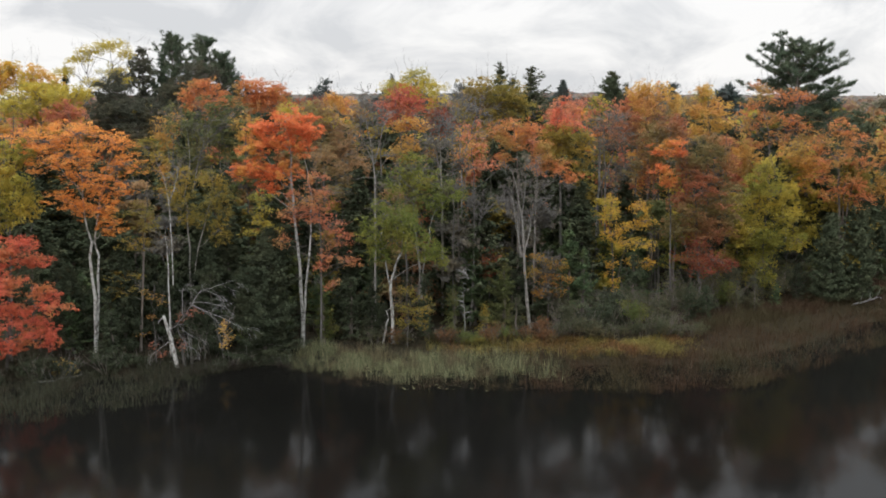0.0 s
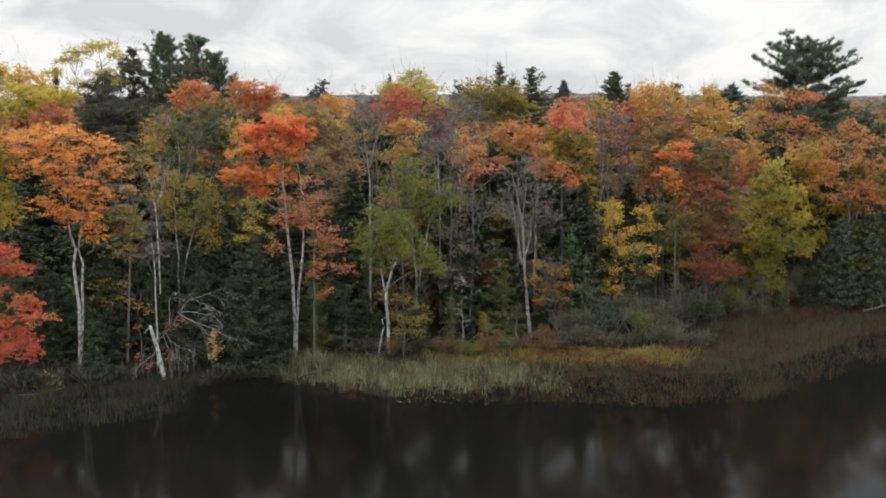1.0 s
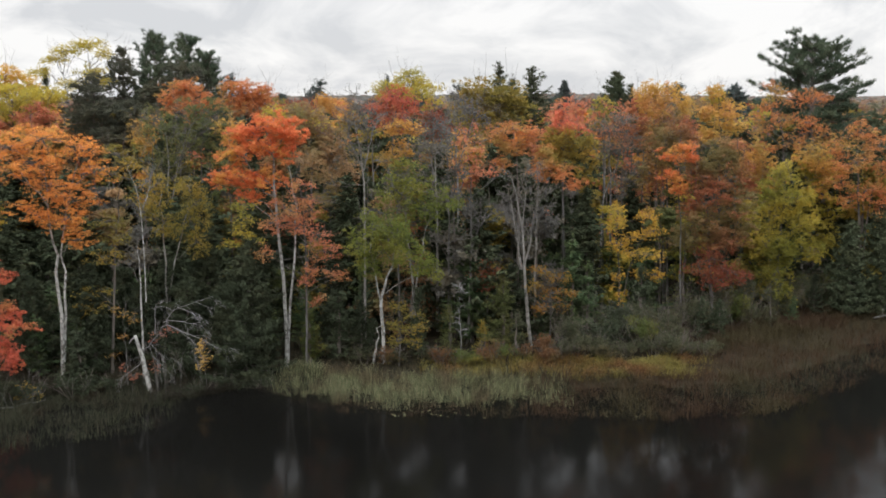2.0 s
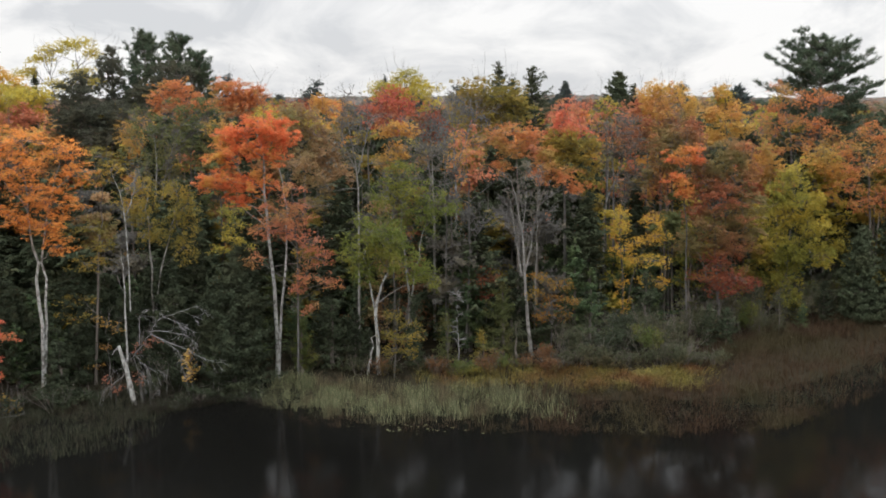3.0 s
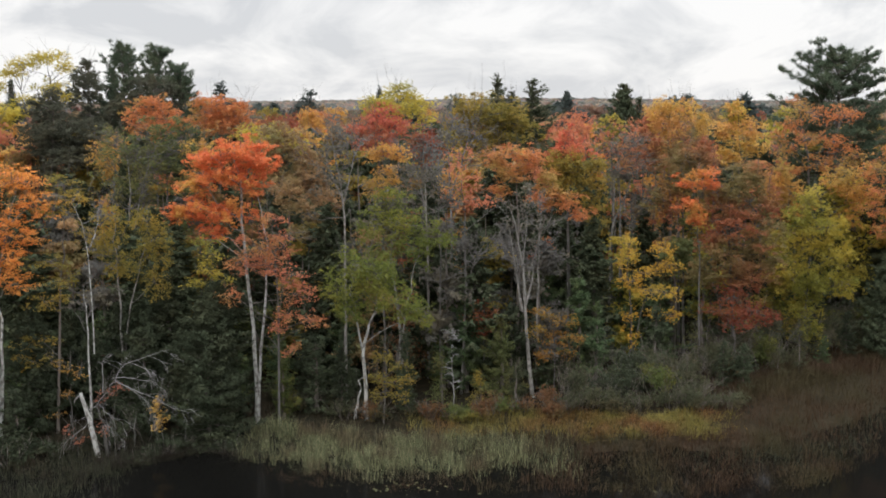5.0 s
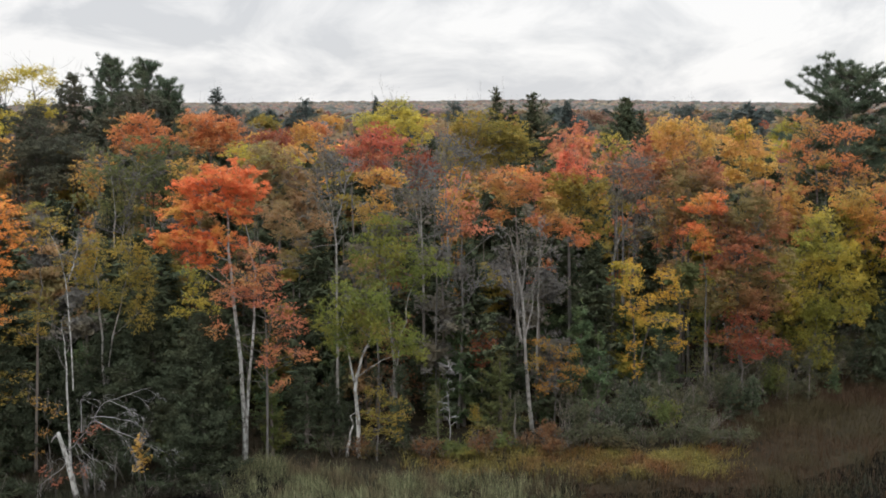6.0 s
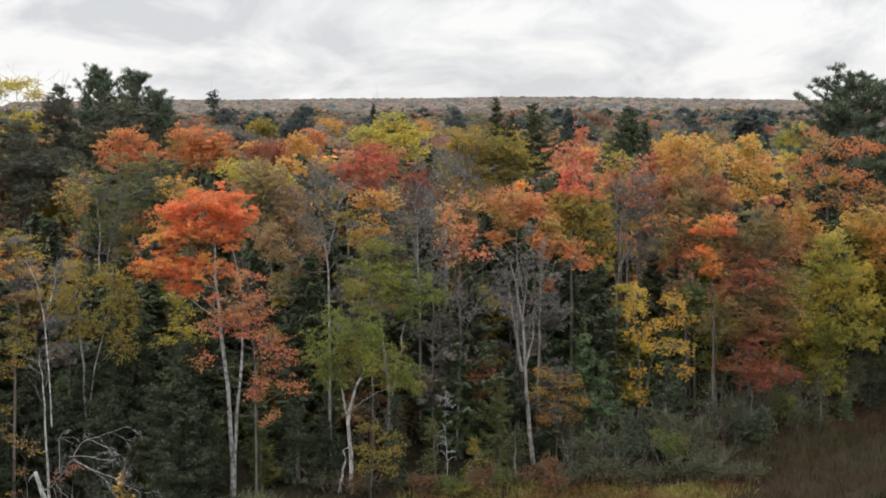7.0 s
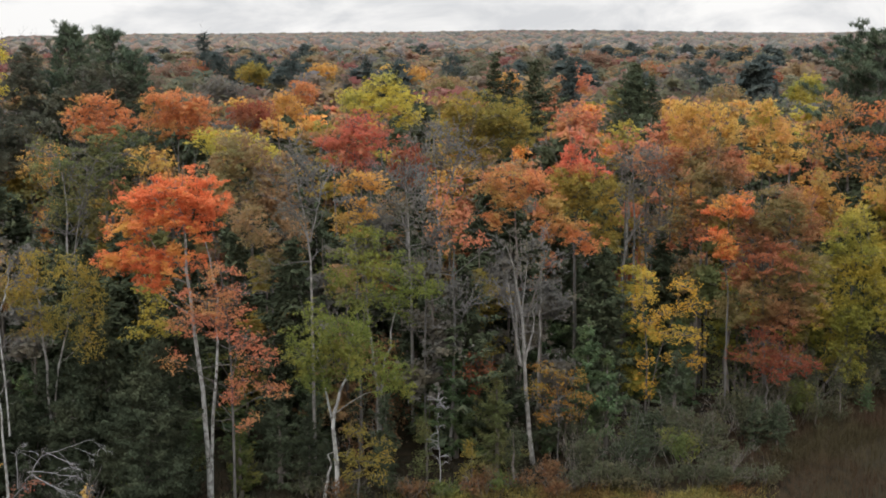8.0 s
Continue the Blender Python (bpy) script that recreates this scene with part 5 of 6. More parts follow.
broadleaf('forest_tree', 'dull orange crown behind a spruce', 34.18, 218.9,
          [[(0, 0), (-0.15, 11.91), (-0.26, 15.11)]],
          [(-0.25, 14.74, 2.2, 1.16), (-2, 13.81, 2.01, 1.16), (1.56, 13.98, 2.01, 1.16), (-0.89, 12.68, 2.93, 1.36), (0.91, 12.3, 2.93, 1.36)], 'rust', r=0.14, dens=0.8, size=0.33, pad=0.9, flat=0.65, bark='dark', group='third row trees')
broadleaf('forest_tree', 'grey-brown thinning crown in the canopy', 29.92, 172.1,
          [[(0, 0), (-0.13, 12.87), (-0.22, 15.23)]],
          [(-0.21, 14.98, 1.78, 0.79), (-1.63, 14.35, 1.63, 0.79), (1.25, 14.46, 1.63, 0.79), (-0.73, 13.58, 2.37, 0.92), (0.72, 13.32, 2.37, 0.92)], 'grey', r=0.14, dens=0.8, size=0.25, pad=0.9, flat=0.65, bark='dark', group='third row trees')
broadleaf('forest_tree', 'wine-red crown near a big pine', 44.08, 181.6,
          [[(0, 0), (-0.19, 12.7), (-0.32, 15.21)]],
          [(-0.31, 14.94, 2.21, 0.84), (-2.05, 14.27, 2.02, 0.84), (1.5, 14.39, 2.02, 0.84), (-0.94, 13.45, 2.94, 0.98), (0.85, 13.17, 2.94, 0.98)], 'wine', r=0.14, dens=0.8, size=0.27, pad=0.9, flat=0.65, bark='dark', group='third row trees')
broadleaf('forest_tree', 'rusty crown beyond the big pine', 186.69, 594.6,
          [[(0, 0), (-0.81, 5.94), (-1.38, 14.36)]],
          [(-1.33, 13.54, 7.47, 2.61), (-7.14, 11.49, 6.84, 2.61), (4.74, 11.85, 6.84, 2.61), (-3.4, 8.98, 9.96, 3.05), (2.61, 8.12, 9.96, 3.05)], 'far_rust', r=0.14, dens=0.8, size=0.33, pad=0.9, flat=0.65, bark='dark', group='third row trees')
broadleaf('forest_tree', 'yellow-green crown near a big pine', 41.58, 149.3,
          [[(0, 0), (-0.17, 13.19), (-0.31, 15.36)]],
          [(-0.29, 15.09, 1.6, 0.84), (-1.54, 14.42, 1.46, 0.84), (1.02, 14.55, 1.46, 0.84), (-0.71, 13.6, 2.13, 0.98), (0.59, 13.33, 2.13, 0.98)], 'lime', r=0.14, dens=0.8, size=0.21, pad=0.9, flat=0.65, bark='dark', group='third row trees')
broadleaf('forest_tree', 'russet crown in the third row', 26.46, 127.7,
          [[(0, 0), (-0.11, 13.68), (-0.2, 15.5)]],
          [(-0.18, 15.28, 1.61, 0.7), (-1.46, 14.71, 1.48, 0.7), (1.14, 14.82, 1.48, 0.7), (-0.65, 14.03, 2.15, 0.82), (0.67, 13.8, 2.15, 0.82)], 'russet', r=0.14, dens=0.8, size=0.18, pad=0.9, flat=0.65, bark='dark', group='third row trees')
broadleaf('forest_tree', 'brown crown between dark spruces', -16.46, 181.6,
          [[(0, 0), (0.07, 12.76), (0.13, 15.4)]],
          [(0.12, 15.09, 2.31, 0.95), (-1.81, 14.33, 2.12, 0.95), (2.02, 14.47, 2.12, 0.95), (-0.68, 13.4, 3.08, 1.1), (1.23, 13.08, 3.08, 1.1)], 'far_brown', r=0.14, dens=0.8, size=0.27, pad=0.9, flat=0.65, bark='dark', group='third row trees')
broadleaf('forest_tree', 'broad russet crown in the third row', -2.7, 163.7,
          [[(0, 0), (0.01, 12.88), (0.02, 15.32)]],
          [(0.02, 15.02, 2.15, 0.93), (-1.75, 14.26, 1.97, 0.93), (1.79, 14.4, 1.97, 0.93), (-0.69, 13.34, 2.86, 1.09), (1.08, 13.03, 2.86, 1.09)], 'russet', r=0.14, dens=0.8, size=0.24, pad=0.9, flat=0.65, bark='dark', group='third row trees')
broadleaf('forest_tree', 'dull olive crown deep in the canopy', 1.69, 222.8,
          [[(0, 0), (-0.01, 12.14), (-0.02, 15.31)]],
          [(-0.01, 14.96, 2.9, 1.05), (-2.39, 14.12, 2.66, 1.05), (2.37, 14.27, 2.66, 1.05), (-0.96, 13.09, 3.87, 1.23), (1.42, 12.74, 3.87, 1.23)], 'far_olive', r=0.14, dens=0.8, size=0.33, pad=0.9, flat=0.65, bark='dark', group='third row trees')
broadleaf('forest_tree', 'salmon-orange rounded crown in the third row', 14.96, 172.1,
          [[(0, 0), (-0.06, 12.32), (-0.12, 15.08)]],
          [(-0.11, 14.69, 1.98, 1.19), (-1.71, 13.74, 1.81, 1.19), (1.52, 13.92, 1.81, 1.19), (-0.72, 12.58, 2.64, 1.38), (0.91, 12.18, 2.64, 1.38)], 'salmon', r=0.14, dens=0.8, size=0.25, pad=0.9, flat=0.65, bark='dark', group='third row trees')
broadleaf('forest_tree', 'brown crown behind red maples', -45.06, 163.7,
          [[(0, 0), (0.2, 12.84), (0.36, 15.31)]],
          [(0.34, 15, 2.15, 0.93), (-1.53, 14.24, 1.97, 0.93), (2.11, 14.38, 1.97, 0.93), (-0.5, 13.31, 2.86, 1.09), (1.3, 12.99, 2.86, 1.09)], 'far_brown', r=0.14, dens=0.8, size=0.24, pad=0.9, flat=0.65, bark='dark', group='third row trees')
broadleaf('forest_tree', 'dull green crown in the third row', 17.31, 133.7,
          [[(0, 0), (-0.07, 13.73), (-0.12, 15.5)]],
          [(-0.12, 15.31, 1.11, 0.59), (-1.01, 14.84, 1.02, 0.59), (0.8, 14.93, 1.02, 0.59), (-0.45, 14.26, 1.48, 0.69), (0.46, 14.06, 1.48, 0.69)], 'dullgreen', r=0.14, dens=0.8, size=0.19, pad=0.9, flat=0.65, bark='dark', group='third row trees')

# yellow poplars rising on the left
broadleaf('poplar_tree', 'tall airy yellow-green poplar with thin foliage', -34.02, 92,
          [[(0, 0), (0.63, 10.87), (1.14, 16.05), (1.83, 19.62)], [(0, 0), (0.1, 10.87), (-0.2, 15.54), (-0.81, 19.12)]],
          [(1.65, 21.14, 1.76, 0.47), (3.17, 20.23, 0.93, 0.41), (0.04, 20.39, 1.34, 0.41), (2.06, 18.86, 1.55, 0.47), (-1.29, 19.88, 1.34, 0.41), (-2.4, 18.87, 1.14, 0.41), (2.55, 18.09, 1.24, 0.41), (0.16, 17.59, 1.34, 0.47), (-0.93, 16.82, 1.14, 0.47), (-3.55, 17.08, 1.24, 0.62)], 'yellow', r=0.14, dens=0.68, pad=0.34, flat=0.9, bark='grey', twigs=2)
broadleaf('poplar_tree', 'yellow-green poplar crown in the mixed canopy', -37.31, 86,
          [[(0, 0), (0.34, 10.32), (0.98, 17.13)]],
          [(0.24, 17.13, 2.42, 0.97), (2.67, 16.4, 2.13, 1.07), (-1.32, 15.93, 2.13, 0.97), (4.17, 16.64, 1.45, 0.97), (1.13, 15.44, 2.42, 0.77)], 'yellow', r=0.13, dens=0.85)
broadleaf('maple_tree', 'amber maple crown on the skyline', -44.02, 95,
          [[(0, 0), (0.47, 10.49), (1.47, 17.97)]],
          [(0.98, 18.76, 1.6, 0.85), (3.12, 18.23, 1.92, 0.85), (5.25, 17.43, 1.39, 0.75), (-0.21, 17.18, 1.92, 1.07), (-1.22, 18.51, 1.6, 1.07), (2.24, 17.18, 2.13, 0.85), (0.66, 17.97, 1.6, 0.75)], 'gold', r=0.13, dens=1)
broadleaf('maple_tree', 'salmon maple top rising over orange', -34.21, 84,
          [[(0, 0), (0.46, 10.42), (0.81, 15.18)]],
          [(0.74, 15.65, 1.42, 0.57), (1.28, 14.94, 1.42, 0.57), (-0.65, 14.95, 1.42, 0.57)], 'salmon', r=0.1, dens=0.8)
conifer('spruce_tree', 'far spruce on the skyline', -45.92, 115, 19.47, 1.03, kind='spruce', leaf='spruce', size=0.28, foot=11.68)

# undergrowth that can be told apart
broadleaf('maple_tree', 'dark red young maple in the shade', 2.14, 72,
          [[(0, 0), (-0, 3.54), (-0.01, 5.49)]],
          [(-0.01, 5.33, 0.86, 0.43), (-0.48, 4.68, 0.74, 0.37), (0.63, 4.85, 0.49, 0.37), (-0.16, 3.86, 0.74, 0.25)], 'wine', r=0.05, dens=0.55, pad=0.4)
broadleaf('maple_tree', 'orange-brown young maple beside a snag', 6.42, 71.6,
          [[(0, 0), (-0.02, 2.55), (-0.05, 4.82)]],
          [(-0.68, 5.3, 0.92, 0.25), (0.58, 4.66, 1.04, 0.28), (-1.14, 4.17, 0.8, 0.28), (0.12, 3.69, 1.23, 0.31), (1.37, 3.86, 0.55, 0.31), (0.92, 2.72, 0.8, 0.31), (-0.65, 2.71, 0.92, 0.28)], 'olive_amber', r=0.05, dens=0.45, pad=0.4, flat=0.6, size=0.09)
broadleaf('maple_tree', 'olive-yellow shrub-like maple at the reeds', -3.53, 66.6,
          [[(0, 0), (0.17, 2.32), (0.25, 3.82)]],
          [(0.05, 3.97, 0.73, 0.28), (0.91, 3.38, 0.67, 0.25), (-0.41, 2.92, 0.67, 0.28), (0.52, 2.47, 0.84, 0.28), (1.52, 2.78, 0.39, 0.25), (-0.13, 1.86, 0.84, 0.28), (1.04, 1.72, 0.61, 0.25)], 'olive', r=0.05, dens=0.5, pad=0.36, flat=0.5, size=0.09)
conifer('fir_tree', 'fresh green young fir under maples', 7.97, 72.4, 7.07, 1.49, kind='spruce', leaf='fir', size=0.2, foot=2.01)
conifer('fir_tree', 'green fir by yellow leaves', 9.01, 72.2, 5.45, 1.11, kind='spruce', leaf='fir', size=0.15, foot=1.86)
conifer('fir_tree', 'dark fir under a yellow maple', 13.02, 75, 4.8, 1.49, kind='spruce', leaf='spruce', size=0.15, foot=1.05)
conifer('fir_tree', 'small fir near the birch', -7.62, 68.5, 4.16, 1.45, kind='spruce', leaf='spruce', size=0.15, foot=0.4)
conifer('fir_tree', 'dark small fir behind the birch', -2.42, 69.5, 4.43, 1.36, kind='spruce', leaf='spruce', size=0.15, foot=0.4)
conifer('fir_tree', 'dark fir in the understory', -6.33, 71, 4.18, 1.21, kind='spruce', leaf='spruce', size=0.15, foot=0.4)
conifer('fir_tree', 'yellowish fir behind grey trunks', 3.21, 70.2, 5.18, 1.73, kind='spruce', leaf='dullgreen', size=0.15, foot=0.4)
conifer('fir_tree', 'olive fir sapling by the maple trunks', -9.49, 68, 3.73, 1.15, kind='spruce', leaf='sapling', size=0.15, foot=0.4)
conifer('hemlock_tree', 'dark hemlock in the deep shade of birches', -18.94, 68.5, 6.41, 2.32, kind='cedar', leaf='cedar', size=0.15, foot=0.4)
conifer('hemlock_tree', 'dark hemlock beside an olive birch', -16.47, 69.5, 7.75, 2.36, kind='cedar', leaf='cedar', size=0.17, foot=0.4)
conifer('hemlock_tree', 'dark hemlock under the orange maple', -26.09, 64.5, 5.71, 2.21, kind='cedar', leaf='cedar', size=0.17, foot=0.4)
conifer('hemlock_tree', 'dark hemlock by a red maple', -22.4, 64.5, 6.83, 2.06, kind='cedar', leaf='cedar', size=0.17, foot=0.4)
broadleaf('sapling_tree', 'yellow sapling behind a dead birch', -14.95, 62.9,
          [[(0, 0), (-0.08, 1.4), (-0.12, 2.4)]],
          [(-0.1, 3.1, 0.32, 0.32), (-0.2, 2.6, 0.4, 0.32), (0.04, 2.2, 0.36, 0.28), (-0.2, 1.75, 0.3, 0.22)], 'honey', r=0.03, dens=0.55, pad=0.3, size=0.09)
broadleaf('sapling_tree', 'sparse orange sapling beside a birch trunk', -19.75, 62.6,
          [[(0, 0), (0.02, 2.3), (-0.11, 4.3)]],
          [(-0.55, 4.95, 0.5, 0.16), (0.1, 4.6, 0.5, 0.16), (0.6, 4.25, 0.42, 0.14), (-0.1, 3.3, 0.4, 0.1), (-0.75, 2.1, 0.3, 0.1)], 'olive_amber', r=0.03, dens=0.4, pad=0.35, size=0.09, flat=0.3)
broadleaf('shrub', 'low pinkish shrub at the foot of a dead birch', -19.13, 61.6,
          [[(0, 0), (-0.03, 0.92)]],
          [(-0.3, 1.75, 0.34, 0.2), (0.15, 1.2, 0.4, 0.2), (1.5, 1.7, 0.34, 0.3)], 'wine_rose', r=0.02, dens=0.35, pad=0.3, size=0.1, category='shrub', group='shore shrubs')
broadleaf('shrub', 'pinkish leaves of a shrub tangled in bleached branches', -17.05, 61.3,
          [[(0, 0), (0.07, 2.68), (0.18, 3.65)]],
          [(-0.1, 4.05, 0.42, 0.15), (0.6, 4.35, 0.42, 0.14), (-0.4, 3.7, 0.28, 0.14)], 'wine_rose', r=0.02, dens=0.32, pad=0.28, size=0.1, category='shrub', group='shore shrubs')
broadleaf('shrub', 'golden shrub on the bank by a red maple', -24.42, 60,
          [[(0, 0), (0.03, 0.39)]],
          [(-0.21, 0.76, 0.62, 0.41), (0.39, 0.4, 0.48, 0.34), (-0.6, 0.21, 0.48, 0.31)], 'gold', r=0.02, dens=0.35, pad=0.3, size=0.1, category='shrub', group='shore shrubs')
bare_tree('bare_tree', 'small bleached snag with drooping twigs', 0.38, 67.6, [[(0, 0), (0.07, 2.07), (-0.1, 4.06)], [(-0.57, 4.96), (0.02, 4.94), (0.31, 4.45)]], bark='dead', twig='dead', r=0.04, reach=0.55, start=0.4, per=2, depth=2, spread=0.4, up=-0.25)
conifer('hemlock_tree', 'dark hemlock behind a leaning birch', -21.89, 68.5, 5.69, 2.32, kind='cedar', leaf='cedar', size=0.17, foot=0.4)
conifer('hemlock_tree', 'dark hemlock in a gap by the water', -19.84, 66.5, 4.98, 2.04, kind='cedar', leaf='cedar', size=0.17, foot=0.4)
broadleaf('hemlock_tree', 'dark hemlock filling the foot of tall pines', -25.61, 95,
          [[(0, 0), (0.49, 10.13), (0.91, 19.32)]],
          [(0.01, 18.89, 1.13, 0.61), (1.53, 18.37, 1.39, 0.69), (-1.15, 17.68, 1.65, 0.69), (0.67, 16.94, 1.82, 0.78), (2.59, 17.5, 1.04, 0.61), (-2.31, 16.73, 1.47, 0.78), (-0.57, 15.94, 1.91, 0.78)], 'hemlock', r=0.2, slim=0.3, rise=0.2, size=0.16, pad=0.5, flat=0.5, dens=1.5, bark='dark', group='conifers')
broadleaf('maple_tree', 'lacy orange maple above dark conifers', 31.58, 84,
          [[(0, 0), (-0.37, 7.55), (-0.75, 11.58), (-0.81, 14.46)], [(0, 0), (0.21, 7.55), (0.9, 11.14)]],
          [(-0.88, 14.15, 1.45, 0.63), (-2.14, 13.1, 1.27, 0.59), (0.58, 13, 1.45, 0.72), (-1.19, 11.58, 1.9, 0.68), (1.11, 11.32, 1.27, 0.72), (-2.17, 10.16, 1.09, 0.5), (-0.13, 9.8, 1.72, 0.63), (-1.47, 8.45, 1.27, 0.54), (1.18, 8.37, 1.27, 0.68)], 'tangerine', r=0.12, dens=0.62, pad=0.5, flat=0.4, bark='dark')
conifer('hemlock_tree', 'dark hemlock under a lacy orange maple', 29.85, 81.5, 7.27, 2.02, kind='cedar', leaf='spruce', size=0.2, foot=0.4)
conifer('hemlock_tree', 'dark hemlock at the far end of the meadow', 32.77, 83, 8.14, 2.33, kind='cedar', leaf='spruce', size=0.2, foot=0.4)
broadleaf('maple_tree', 'amber maple leaning over the meadow bank', 36.75, 85,
          [[(0, 0), (-0.29, 6.08), (-0.85, 11.76)]],
          [(-1.14, 12.7, 1.92, 1.24), (0.33, 11.29, 1.92, 1.44), (-1.44, 9.88, 1.72, 1.15), (0.04, 8.46, 1.92, 1.44)], 'amber', r=0.12, dens=0.65, pad=0.5, bark='dark')


# ---- the forest behind ----
def crown_proto(seed, h, w, first, size, dens, core=False):
    """Trunk and crown meshes of a forest tree that stands among others."""
    rng = np.random.default_rng(seed)
    lobes = []
    for _ in range(8):
        k = rng.uniform(0.05, 1.0)
        rad = w * (1 - 0.75 * k ** 2) * rng.uniform(0.35, 0.6)
        a = rng.uniform(0, 6.28)
        off = w * (1 - 0.7 * k) * rng.uniform(0.2, 0.75)
        lobes.append((math.cos(a) * off, math.sin(a) * off, first + (h - first) * k * 0.92, rad, rad, rad * rng.uniform(0.5, 0.8)))
    v, q, pads = foliage(rng, lobes, dens, size, 0.75, 0.5)
    if core:
        v, q = join([(v, q), cores(rng, lobes, 0.6, 1.5)])
    line = wiggle(rng, (0, 0, -0.3), (0.1, 0, h * 0.93), 8, 0.06)
    wood = [tube(line, 0.15 * (1 - 0.85 * np.linspace(0, 1, 8)), 6)] + limbs_to(rng, line, 0.035, pads, 26)
    return mesh_of("trunk", *join(wood), True), mesh_of("crown", v, q)


def conifer_proto(seed, h, w, kind, size):
    rng = np.random.default_rng(seed)
    needles, boughs = conifer_mesh(rng, h, w, h * 0.12, kind, size)
    line = wiggle(rng, (0, 0, -0.3), (0, 0, h), 6, 0.03)
    return mesh_of("trunk", *join([tube(line, 0.15 * (1 - 0.9 * np.linspace(0, 1, 6)), 6), boughs])), mesh_of("crown", *needles)


def put_proto(pair, name, label, x, y, s, turn, leaf, bark, group):
    tree = thing(name, x, y, label, "tree", group)
    tree.rotation_euler = (0, 0, turn)
    tree.scale = (s[0], s[0], s[1])
    for nm, me, mat in (("trunk", pair[0], BARK[bark]), ("crown", pair[1], LEAF[leaf])):
        ob = new(nm, me)
        if not me.materials:
            me.materials.append(mat)
        ob.material_slots[0].link = "OBJECT"
        ob.material_slots[0].material = mat
        ob.parent = tree


MIX = (("russet", "brown-leaved maple in the forest"), ("rust", "rust-coloured maple in the forest"), ("amber", "amber maple in the forest"),
       ("olive", "olive-leaved maple in the forest"), ("grey", "thinning grey-brown maple in the forest"), ("salmon", "pinkish red maple in the forest"),
       ("lime", "yellow-green poplar in the forest"), ("orange", "bright orange maple in the forest"), ("dullgreen", "dull green maple in the forest"))
WEIGHT = np.array([0.22, 0.15, 0.13, 0.13, 0.12, 0.08, 0.07, 0.05, 0.05])


def grow_forest():
    """The trees behind the front rows."""
    rng = np.random.default_rng(7)
    mid = [crown_proto(20 + i, 14.5, 3.3, 2.2, 0.23, 0.9, True) for i in range(5)]
    dark = [conifer_proto(40 + i, 12.0, 2.8, "spruce", 0.33) for i in range(3)]
    deep = [crown_proto(50 + i, 14.5, 3.5, 3.0, 0.36, 0.62, True) for i in range(4)]
    deepdark = [conifer_proto(45 + i, 12.0, 3.6, "cedar", 0.44) for i in range(2)]
    for gy in np.arange(73, 124, 3.8):
        half = 0.47 * (gy + 6) + 4
        for gx in np.arange(-half, half, 3.8):
            x, y = gx + 2 + rng.uniform(-1.7, 1.7), gy + rng.uniform(-1.6, 1.6)
            if y < shore(x) + 11 or y < np.interp(x, (6, 12, 20, 26), (72, 78, 80, 85)):
                continue
            limit = 12.8 if y < 80 else (15.0 if y < 92 else 16.6)
            if 7 < x < 24 and y < 87:
                limit = 11.5
            top = limit * rng.uniform(0.84, 1.0)
            if rng.uniform() < ((0.62 if x < -12 else 0.42) if y < 84 else (0.22 if y < 98 else 0.08)):
                s = top * 0.92 / 12.0
                put_proto(dark[int(rng.integers(3))] if y < 88 else deepdark[int(rng.integers(2))], "spruce_tree", "dark forest spruce between maples", x, y, (s * 1.15, s), rng.uniform(0, 6.28), "spruce", "dark", "forest conifers")
            else:
                w = WEIGHT.copy()
                if y < 86:
                    w = w * [0.5, 0.35, 0.25, 2.4, 1.2, 0.3, 1.0, 0, 3.2]
                elif y > 92:
                    w = w * [0.7, 1.3, 2.0, 1.2, 0.7, 1.4, 1.5, 1.2, 0.6]
                leaf, label = MIX[rng.choice(len(MIX), p=w / w.sum())]
                s = top / 14.5
                put_proto(mid[int(rng.integers(5))] if y < (88 if x < 18 else 98) else deep[int(rng.integers(4))], "forest_tree", label, x, y, (s * rng.uniform(1.0, 1.3), s), rng.uniform(0, 6.28), leaf, "dark", "forest trees")


def loose_crown(rng, h, w, first, size, dens):
    lobes = []
    for _ in range(4):
        k = rng.uniform(0.15, 1.0)
        rad = w * (1 - 0.6 * k ** 2) * rng.uniform(0.45, 0.65)
        a, off = rng.uniform(0, 6.28), w * (1 - 0.75 * k) * rng.uniform(0.2, 0.7)
        lobes.append((math.cos(a) * off, math.sin(a) * off, first + (h - first) * k * 0.9, rad, rad, rad * 0.75))
    v, q, _ = foliage(rng, lobes, dens, size, 1.0, 0.7)
    return join([(v, q), cores(rng, lobes, 1.1, 0.8)])


